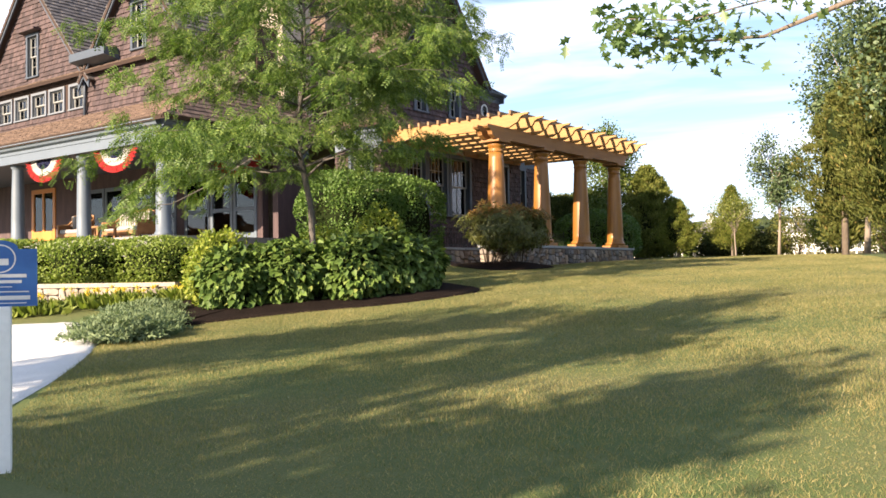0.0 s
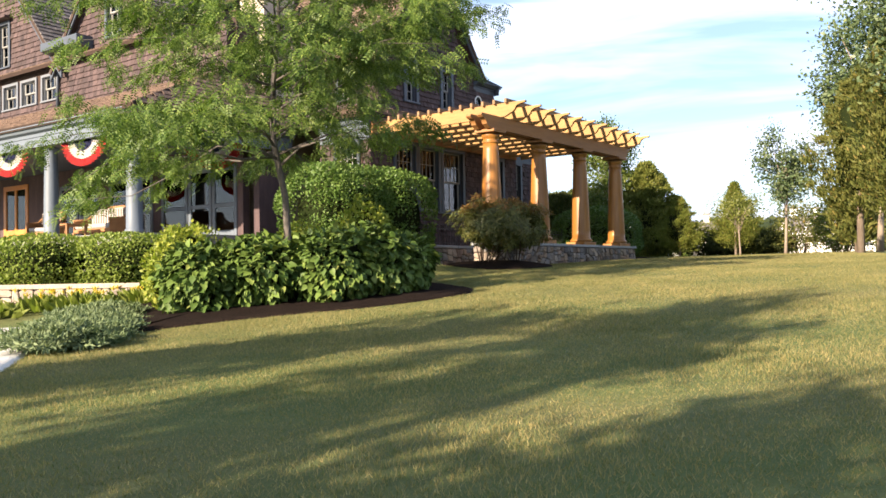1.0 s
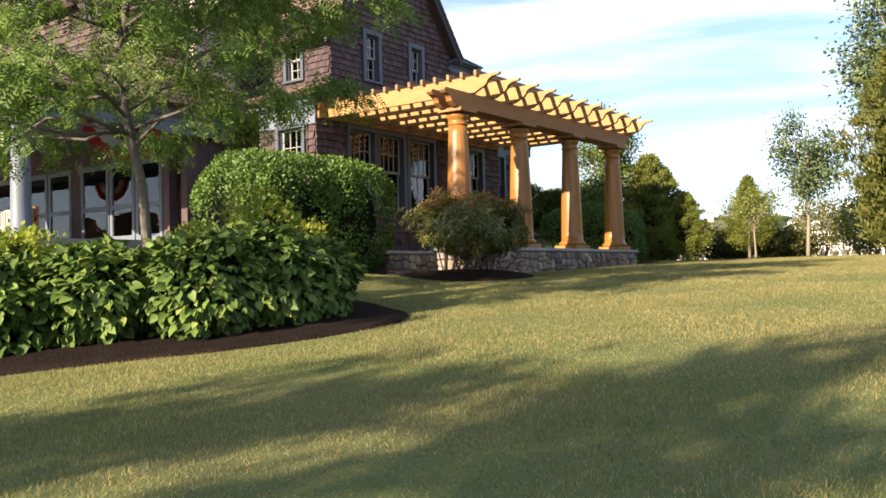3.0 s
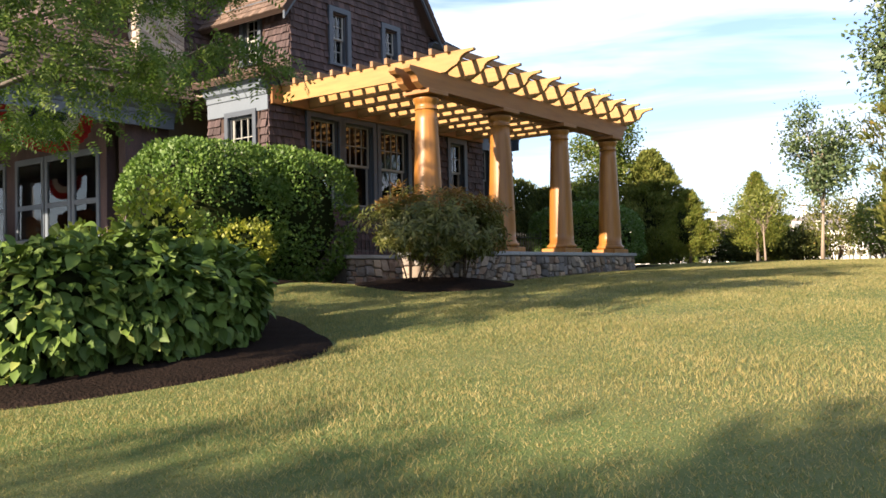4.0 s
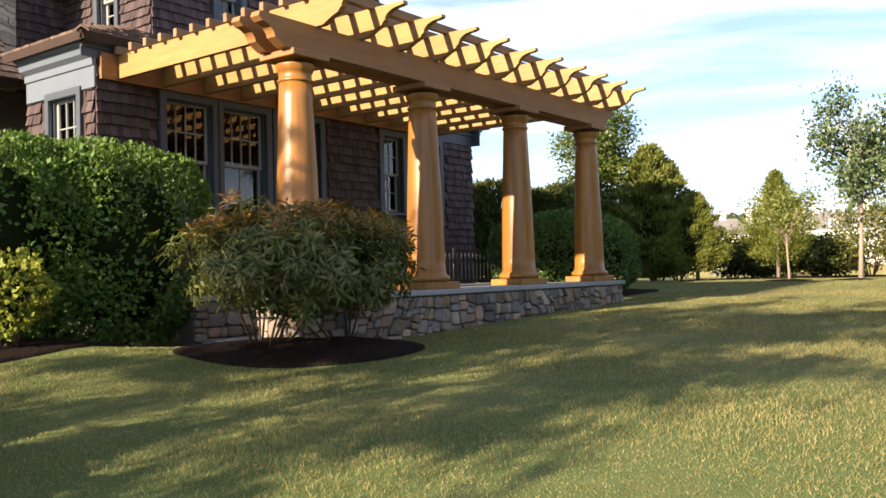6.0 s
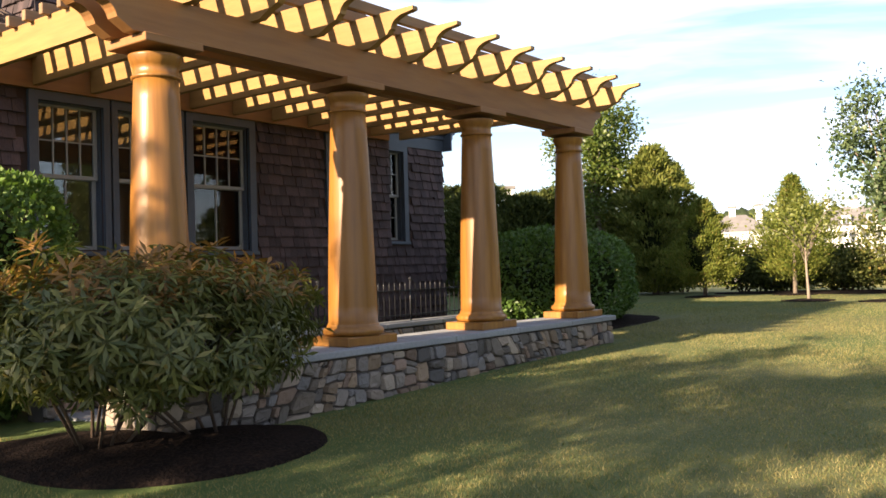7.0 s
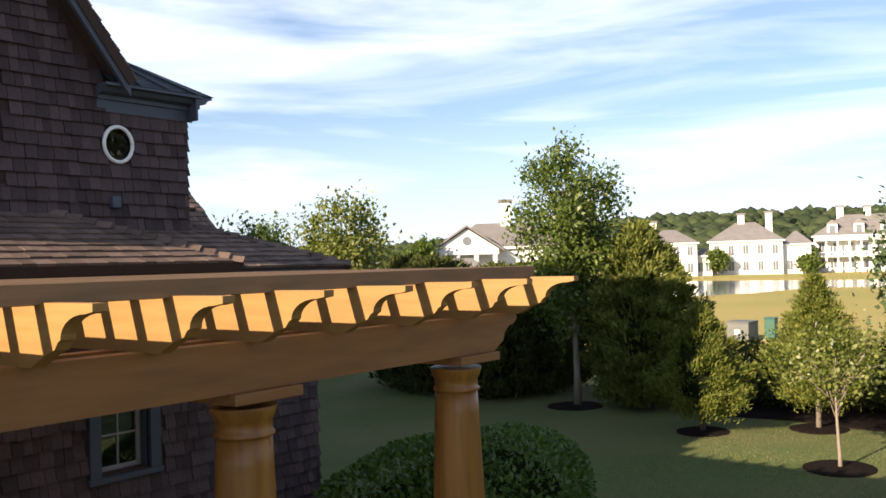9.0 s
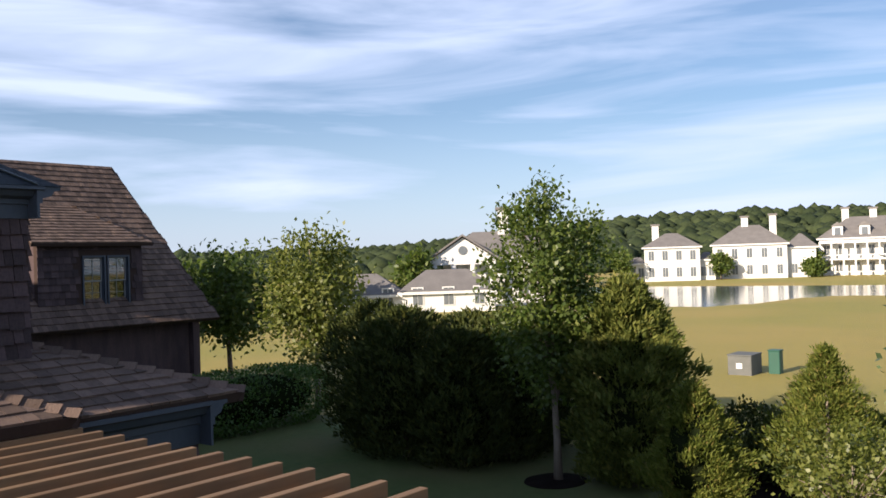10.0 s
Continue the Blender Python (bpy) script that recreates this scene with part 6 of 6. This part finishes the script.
keep &= (gy < 9.98) | ((gx < 14.8) & (gy < 11.5)) | (gx > 26.4) | ((gx > 22.6) & (gy < 10.8))
keep &= ~(((gx - 15.3) / 0.95) ** 2 + ((gy - 9.9) / 0.72) ** 2 < 1) & ~(((gx - 14.75) / 0.5) ** 2 + ((gy - 10.4) / 0.75) ** 2 < 1)
bedline = np.interp(gx, [4.1, 5.0, 5.85, 6.65, 7.6, 8.5, 9.4, 10.05, 10.55, 11.25, 11.8, 11.95], [9.05, 9.0, 8.75, 8.15, 7.4, 6.98, 6.88, 7.25, 7.95, 8.9, 10.0, 11.4])
keep &= ~((gx < 11.95) & (gy > bedline - 0.02)) & ~((gx < 4.6) & (gy > 4.95 + 1.25 * (gx - 1.3)))
gx, gy = gx[keep], gy[keep]
n = len(gx)
hgt = rng.uniform(0.012, 0.028, n) * (1 + 0.4 * np.sin(gx * 2.1) * np.cos(gy * 1.7))
az = rng.uniform(0, 2 * math.pi, n)
wv = 0.0016 + 0.0005 * gx ** 0.5
bx, by = np.cos(az) * wv, np.sin(az) * wv
lx, ly = rng.normal(size=n) * 0.014, rng.normal(size=n) * 0.014
z = gz(gx, gy) - 0.003
v = np.stack([np.stack([gx - bx, gy - by, z], 1), np.stack([gx + bx, gy + by, z], 1), np.stack([gx + lx, gy + ly, z + hgt], 1)], 1).reshape(-1, 3)
grass = part("grass", mesh_np("grass", v, np.arange(3 * n).reshape(-1, 3)), M_BLADE)
tagged(grass, "short mown grass blades, green with straw-coloured tips", "grass", kind="stuff")
# estate sign by the drive
sx, sy = 0.265, 3.285
sz = float(gz(sx, sy))
sign = thing("yard_sign", (sx, sy, sz), "white post with a small blue estate sign on top", "sign")
FR, RT = Vector((-0.52, -0.855, 0)), Vector((0.855, -0.52, 0))


def on_sign(bm, u0, u1, z0, z1, d0, d1, bevel=0.0):
    pts = [Vector((sx, sy, 0)) + RT * u + FR * d + Vector((0, 0, z)) for d in (d0, d1) for z in (z0, z1) for u in (u0, u1)]
    v = [bm.verts.new(p) for p in pts]
    for f in ((0, 1, 3, 2), (4, 6, 7, 5), (0, 4, 5, 1), (2, 3, 7, 6), (0, 2, 6, 4), (1, 5, 7, 3)):
        bm.faces.new([v[k] for k in f])
    if bevel:
        bmesh.ops.bevel(bm, geom=bm.edges[:], offset=bevel, segments=1, affect="EDGES")


bm = bmesh.new()
on_sign(bm, -0.045, 0.045, sz - 0.1, 0.735, -0.05, 0.04, 0.004)
part("post", bm, M_WHITE, sign)
bm = bmesh.new()
on_sign(bm, -0.155, 0.155, 0.735, 1.0, -0.01, 0.012)
poly_prism(bm, [Vector((sx, sy, 1.0)) + RT * 0.075 * math.cos(a) - FR * 0.01 + Vector((0, 0, 0.04 * math.sin(a))) for a in np.linspace(0, math.pi, 13)], FR * 0.022)
panel = part("panel", bm, M_BLUE, sign, "blue painted panel with an arched top")
bm = bmesh.new()
for r0, r1 in ((0.066, 0.060),):
    n = 28
    a = [bm.verts.new(Vector((sx, sy, 0.955)) + FR * 0.0135 + RT * r0 * math.cos(q) + Vector((0, 0, r0 * math.sin(q)))) for q in np.linspace(0, 2 * math.pi, n + 1)[:-1]]
    b = [bm.verts.new(Vector((sx, sy, 0.955)) + FR * 0.0135 + RT * r1 * math.cos(q) + Vector((0, 0, r1 * math.sin(q)))) for q in np.linspace(0, 2 * math.pi, n + 1)[:-1]]
    for k in range(n):
        bm.faces.new((a[k], a[(k + 1) % n], b[(k + 1) % n], b[k]))
on_sign(bm, -0.035, 0.035, 0.925, 0.955, 0.0125, 0.0140)
on_sign(bm, -0.03, -0.018, 0.955, 0.975, 0.0125, 0.0140)
part("emblem", bm, M_CLOTH, panel, "round white emblem ring")
for u0, u1, z0, z1 in ((-0.13, 0.11, 0.868, 0.884), (-0.10, 0.09, 0.842, 0.856), (-0.07, 0.05, 0.823, 0.827), (-0.13, 0.12, 0.800, 0.805), (-0.14, 0.125, 0.765, 0.784), (-0.12, 0.11, 0.748, 0.752)):
    bm = bmesh.new()
    on_sign(bm, u0, u1, z0, z1, 0.0125, 0.0140)
    part("text_bar", bm, M_CLOTH, panel)

# low garden wall by the drive
gw = thing("garden_wall", (float(wall_x(15)), 15.0, 0.1), "low dry-laid wall of pale buff stone beside the drive", "stone wall", kind="structure")
ys = np.arange(12.55, 21.0, 1.4)
for a, b in zip(ys, ys[1:]):
    pa, pb = Vector((float(wall_x(a)), a, 0)), Vector((float(wall_x(b)), b, 0))
    U = (pa - pb).normalized()
    W = U.cross(Vector((0, 0, 1)))
    bm = bmesh.new()
    poly_prism(bm, [pb + Vector((0, 0, -0.3)), pa + Vector((0, 0, -0.3)), pa + Vector((0, 0, 0.70)), pb + Vector((0, 0, 0.70))], -W * 0.34)
    part("core", bm, M_MORTAR, gw)
    z0 = min(float(gz(pa.x - 0.3, pa.y)), float(gz(pb.x - 0.3, pb.y))) - 0.05
    stones(gw, pb + Vector((0, 0, z0)), U, (0, 0, 1), (pa - pb).length, 0.70 - z0, M_LIMES, 0.26, 0.05)
    bm = bmesh.new()
    poly_prism(bm, [pb + W * 0.06 + Vector((0, 0, 0.70)), pa + W * 0.06 + Vector((0, 0, 0.70)), pa + W * 0.06 + Vector((0, 0, 0.775)), pb + W * 0.06 + Vector((0, 0, 0.775))], -W * 0.44)
    part("cap_slab", bm, M_LIMES, gw)
stones(gw, (8.14, 12.57, 0.1), (0.8, 0.6, 0), (0, 0, 1), 0.34, 0.6, M_LIMES, 0.26, 0.05)

# bunting on the porch
def bunting(centre, right, w, h):
    centre, right = Vector(centre), Vector(right)
    o = right.cross(Vector((0, 0, 1)))
    b = thing("bunting", centre, "pleated half-round bunting in red, white and navy bands", "bunting", "buntings on the porch")
    for nm, mat, r0, r1 in (("navy_band", M_NAVY, 0.02, 0.42), ("white_band", M_CLOTH, 0.42, 0.72), ("red_band", M_RED, 0.72, 1.0)):
        bm = bmesh.new()
        n = 40
        rows = [[], []]
        for k in range(n + 1):
            a = math.pi + math.pi * k / n
            pl = 0.035 * (1 if k % 2 else -1)
            for row, r in zip(rows, (r0, r1)):
                row.append(bm.verts.new(centre + right * w * 0.5 * r * math.cos(a) + Vector((0, 0, h * r * math.sin(a))) + o * pl * r))
        for k in range(n):
            bm.faces.new((rows[0][k], rows[0][k + 1], rows[1][k + 1], rows[1][k])).smooth = True
        bmesh.ops.solidify(bm, geom=bm.faces[:], thickness=0.006)
        part(nm, bm, mat, b)
    for k in range(5):
        a = math.pi + math.pi * (k + 0.5) / 5
        c = centre + right * w * 0.14 * math.cos(a) + Vector((0, 0, h * 0.28 * math.sin(a))) + o * 0.045
        bm = bmesh.new()
        ring = [bm.verts.new(c + (right * math.cos(q) + Vector((0, 0, 1)) * math.sin(q)) * (0.045 if j % 2 == 0 else 0.018)) for j, q in enumerate(np.linspace(math.pi / 2, 2.5 * math.pi, 11)[:-1])]
        bm.faces.new(ring)
        bmesh.ops.solidify(bm, geom=bm.faces[:], thickness=0.004)
        part("star", bm, M_CLOTH, b)


for y in (18.35, 21.6, 24.9):
    bunting((10.72, y, 4.03), (0, -1, 0), 1.75, 0.6)
bunting((12.7, 16.30, 4.05), (1, 0, 0), 1.75, 0.72)

# wicker seats on the porch
def wicker_chair(x, y, turn, wide, label, name):
    c = thing(name, (x, y, PZ), label, "chair", "wicker seats on the porch")
    c.rotation_euler = (0, 0, radians(turn))
    w = wide / 2
    part("seat_frame", boxes(((-w, -0.3, 0.22), (w, 0.32, 0.32)), bevel=0.02), M_WICKER, c, world=False)
    bm = bmesh.new()
    tube(bm, [(-w, -0.3, 0.55), (-w, 0.1, 0.58), (-w, 0.32, 0.75), (-w * 0.6, 0.36, 0.9), (w * 0.6, 0.36, 0.9), (w, 0.32, 0.75), (w, 0.1, 0.58), (w, -0.3, 0.55)], [0.035] * 8, 7)
    part("arm_rail", bm, M_WICKER, c, world=False)
    for s in (-1, 1):
        part("arm_panel", boxes(((s * w - 0.015, -0.28, 0.28), (s * w + 0.015, 0.32, 0.56))), M_WICKER, c, world=False)
        for yy in (-0.27, 0.29):
            part("leg", boxes(((s * w - 0.03, yy - 0.03, 0), (s * w + 0.03, yy + 0.03, 0.24))), M_WICKER, c, world=False)
    part("backrest", boxes(((-w, 0.32, 0.3), (w, 0.36, 0.88))), M_WICKER, c, world=False)
    part("seat_cushion", boxes(((-w + 0.04, -0.28, 0.325), (w - 0.04, 0.26, 0.44)), bevel=0.03), M_CUSH, c, world=False)
    bc = part("back_cushion", boxes(((-w + 0.04, 0.18, 0.46), (w - 0.04, 0.30, 0.86)), bevel=0.03), M_CUSH, c, world=False)
    for k in range(int(wide / 0.11)):
        u = -w + 0.08 + 0.11 * k
        part("stripe", boxes(((u, 0.174, 0.49), (u + 0.03, 0.178, 0.83))), M_TWIG, bc, world=False)
    return c


wicker_chair(12.4, 22.9, -75, 0.75, "honey wicker armchair with striped white cushions on the porch", "wicker_armchair")
wicker_chair(12.6, 20.6, -90, 1.6, "honey wicker settee with white cushions on the porch", "wicker_settee")
tb = thing("coffee_table", (11.7, 20.7, PZ), "low honey-coloured wooden table on the porch", "table")
part("tabletop", boxes(((11.4, 20.2, PZ + 0.36), (12.0, 21.2, PZ + 0.41)), bevel=0.01), M_WICKER, tb)
for x in (11.45, 11.95):
    for y in (20.25, 21.15):
        part("leg", boxes(((x - 0.03, y - 0.03, PZ), (x + 0.03, y + 0.03, PZ + 0.36))), M_WICKER, tb)

# utility cabinets in the field
for nm, x, y, w, d, h, mat, lab in (("transformer_box", 52.0, 18.9, 1.15, 0.9, 0.72, M_CONC, "grey metal transformer box on the grass"), ("utility_cabinet", 52.5, 17.9, 0.42, 0.42, 0.85, M_GREENBX, "slim dark green utility cabinet on the grass")):
    z = float(gz(x, y))
    t = thing(nm, (x, y, z), lab, "utility box")
    part("body", boxes(((x - w / 2, y - d / 2, z - 0.05), (x + w / 2, y + d / 2, z + h)), bevel=0.02), mat, t)
    part("lid", boxes(((x - w / 2 - 0.02, y - d / 2 - 0.02, z + h), (x + w / 2 + 0.02, y + d / 2 + 0.02, z + h + 0.05)), bevel=0.012), mat, t)
    if nm == "transformer_box":
        part("label_plate", boxes(((x - w / 2 - 0.006, y - 0.1, z + 0.25), (x - w / 2, y + 0.12, z + 0.45))), M_WHITE, t)
# houses across the pond
def far_house(name, at, label, wings, chimneys=(), gable=None, colonnade=False, dormers=0):
    """Wings are (u0, u1, depth, wall height, roof rise, roof inset); u runs along the front, which looks at the lawn."""
    x, y = at
    z = float(gz(x, y))
    h = thing(name, (x, y, z), label, "house", "houses across the pond")
    h.rotation_euler = (0, 0, math.atan2(y - 7.0, x - 18.4) - math.pi / 2)
    for u0, u1, dep, wh, rise, inset, setback in wings:
        body = part("wall", boxes(((u0, setback, -1.0), (u1, setback + dep, wh))), M_FARW, h, world=False)
        e = 0.4
        a, b = (u0 - e, setback - e, wh), (u1 + e, setback - e, wh)
        c, d = (u1 + e, setback + dep + e, wh), (u0 - e, setback + dep + e, wh)
        r0, r1 = (u0 + inset, setback + dep / 2, wh + rise), (u1 - inset, setback + dep / 2, wh + rise)
        bm = bmesh.new()
        v = [bm.verts.new(q) for q in (a, b, c, d, r0, r1)]
        for f in ((0, 1, 5, 4), (1, 2, 5), (2, 3, 4, 5), (3, 0, 4), (3, 2, 1, 0)):
            bm.faces.new([v[k] for k in f])
        part("roof", bm, M_FARR, h, world=False)
        part("eave_board", boxes(((u0 - e, setback - e, wh - 0.25), (u1 + e, setback - e + 0.1, wh - 0.004))), M_FARW, h, world=False)
        n = max(2, int((u1 - u0) / 2.1))
        for fl in range(max(1, int(wh / 2.7))):
            for k in range(n):
                cu = u0 + (u1 - u0) * (k + 0.5) / n
                zz = 0.7 + 2.75 * fl
                w = part("window", boxes(((cu - 0.55, setback - 0.06, zz - 0.1), (cu + 0.55, setback - 0.02, zz + 1.6))), M_FARW, h, world=False)
                part("pane", boxes(((cu - 0.42, setback - 0.10, zz), (cu - 0.03, setback - 0.062, zz + 1.5)), ((cu + 0.03, setback - 0.10, zz), (cu + 0.42, setback - 0.062, zz + 1.5))), M_DARKG, w, world=False)
    for u, v, z0, z1 in chimneys:
        cm = part("chimney", boxes(((u - 0.55, v - 0.4, z0), (u + 0.55, v + 0.4, z1))), M_FARW, h, world=False)
        part("cap", boxes(((u - 0.75, v - 0.55, z1), (u + 0.75, v + 0.55, z1 + 0.3))), M_FARR, cm, world=False)
    if gable:
        u0, u1, wh, rise, out = gable
        bm = bmesh.new()
        poly_prism(bm, [(u0, -out, wh), (u1, -out, wh), ((u0 + u1) / 2, -out, wh + rise)], (0, 0.3, 0))
        gb = part("pediment", bm, M_FARW, h, world=False)
        bm = bmesh.new()
        bmesh.ops.create_circle(bm, cap_ends=True, radius=0.45, segments=16, matrix=Matrix.Translation(((u0 + u1) / 2, -out - 0.05, wh + rise * 0.4)) @ Matrix.Rotation(math.pi / 2, 4, "X"))
        part("pane", bm, M_DARKG, gb, world=False)
        for s in (0, 1):
            bm = bmesh.new()
            ua = (u0 - 0.5, u1 + 0.5)[s]
            m = (u0 + u1) / 2
            poly_prism(bm, [(ua, -out - 0.4, wh - 0.2), (m, -out - 0.4, wh + rise + 0.15), (m, -out - 0.4, wh + rise + 0.35), (ua, -out - 0.4, wh)], (0, 9.0, 0))
            part("roof", bm, M_FARR, h, world=False)
        part("entablature", boxes(((u0, -out - 0.1, wh - 0.55), (u1, -out + 0.25, wh))), M_FARW, h, world=False)
        for k in range(4):
            u = u0 + 0.35 + (u1 - u0 - 0.7) * k / 3
            bm = bmesh.new()
            lathe(bm, [(0.26, 0), (0.26, wh - 0.55)], (u, -out + 0.1, 0), 10)
            part("portico_column", bm, M_FARW, h, world=False)
    if colonnade:
        u0, u1 = wings[0][0], wings[0][1]
        for fl in range(2):
            part("porch_floor", boxes(((u0, -2.2, 2.75 * fl + 2.55), (u1, -0.12, 2.75 * fl + 2.8))), M_FARW, h, world=False)
            part("balustrade", boxes(((u0, -2.2, 2.75 * fl + 0.55), (u1, -2.12, 2.75 * fl + 0.7))), M_FARW, h, world=False)
            n = int((u1 - u0) / 1.7)
            for k in range(n + 1):
                u = u0 + 0.15 + (u1 - u0 - 0.3) * k / n
                part("porch_post", boxes(((u - 0.13, -2.2, 2.75 * fl), (u + 0.13, -1.95, 2.75 * fl + 2.55))), M_FARW, h, world=False)
    for k in range(dormers):
        u0, u1, dep, wh, rise, inset, sb = wings[0]
        u = u0 + (u1 - u0) * (k + 0.7) / (dormers + 0.4)
        dm = part("dormer", boxes(((u - 0.8, 0.4, wh + 0.2), (u + 0.8, 3.0, wh + 2.0))), M_FARW, h, world=False)
        part("pane", boxes(((u - 0.45, 0.35, wh + 0.5), (u + 0.45, 0.398, wh + 1.7))), M_DARKG, dm, world=False)
        bm = bmesh.new()
        poly_prism(bm, [(u - 1.0, 0.2, wh + 2.0), (u + 1.0, 0.2, wh + 2.0), (u, 0.2, wh + 2.7)], (0, 3.0, 0))
        part("roof", bm, M_FARR, dm, world=False)
    return h


far_house("mansion", (155.5, 67.4), "white house with a grey hipped roof across the pond", [(-4.4, 4.4, 8.5, 5.6, 2.3, 3.4, 0), (4.4, 6.8, 5.0, 3.4, 1.2, 0.8, 1.5), (-7.0, -4.4, 5.0, 3.0, 1.0, 0.8, 1.5)], [(-2.6, 4.0, 6.0, 9.2)])
far_house("mansion", (164.8, 55.6), "white house with a grey hipped roof and two chimneys", [(-8.0, 3.6, 10.0, 5.7, 3.2, 4.2, 0), (3.6, 8.0, 7.0, 5.0, 2.2, 2.0, 1.5)], [(-2.9, 5.0, 6.5, 10.2), (1.6, 5.0, 6.5, 10.4)])
far_house("mansion", (175.4, 42.0), "large white house with stacked porches and dormers", [(-7.5, 10.5, 11.0, 6.2, 3.6, 4.5, 0)], [(-3.5, 5.5, 8.0, 11.2), (0.8, 5.5, 8.0, 11.0), (5.0, 5.5, 8.0, 12.0)], colonnade=True, dormers=4)
far_house("mansion", (89.4, 59.1), "white house with a pedimented portico among trees", [(-3.0, 8.5, 8.0, 4.9, 2.6, 3.0, 1.2)], [(3.2, 5.0, 6.0, 9.7)], gable=(-4.2, 2.2, 4.7, 2.1, 0.6))
far_house("carriage_house", (79.5, 57.6), "long white outbuilding with a low grey roof", [(-9.5, -1.8, 6.0, 1.7, 1.9, 2.4, 0.6), (-1.8, 6.5, 6.0, 1.9, 1.9, 2.2, 0)])

# far woods on the rise behind the pond
rng = np.random.default_rng(300)
ico = bmesh.new()
bmesh.ops.create_icosphere(ico, subdivisions=1, radius=1.0)
iv = np.array([tuple(v.co) for v in ico.verts])
itf = np.array([[v.index for v in f.verts] for f in ico.faces])
ico.free()
n = 5200
az = np.radians(rng.uniform(-12, 100, n))
dist = rng.uniform(225, 420, n)
rise = 1.5 + (dist - 225) / 195 * (8.0 + 12.0 * (1 - sm(22, 46, np.degrees(az))))
size = rng.uniform(1.5, 3.6, n)
c = np.stack([18 + dist * np.cos(az), 7 + dist * np.sin(az), rise + size * 0.35], 1)
v = iv[None] * (size[:, None, None] * np.array([1.1, 1.1, 0.95])) * rng.uniform(0.7, 1.35, (n, len(iv), 1)) + c[:, None]
f = itf[None] + (np.arange(n) * len(iv))[:, None, None]
woods = part("far_woods", mesh_np("far_woods", v.reshape(-1, 3), f.reshape(-1, 3)), M_WOODS)
tagged(woods, "distant wooded rise of rounded green treetops behind the pond", "woods", kind="stuff")
# shore trees and garden shrubs near the far houses
for i, (x, y, h, r) in enumerate([(84.5, 62.5, 5.5, 2.4), (95.5, 53.5, 5.0, 2.2), (160.0, 61.0, 4.0, 1.8), (170.5, 50.0, 4.5, 2.0), (167.0, 48.5, 2.5, 1.6), (150.0, 74.0, 6.0, 3.0), (142.0, 80.0, 6.5, 3.2), (72.0, 62.0, 4.5, 2.2), (64.0, 66.0, 5.5, 2.6), (57.0, 62.0, 4.5, 2.4)]):
    tree("garden_tree", x, y, h, h * 0.62, (r * 0.8, r * 0.8, h * 0.34), M_TREE, LEAF, 0.55, 1300, 30, "rounded green tree near a far house", "tree", 0.14, M_BARK, 310 + i, 0.45, 0.25, limbs=5, group="trees near the far houses")
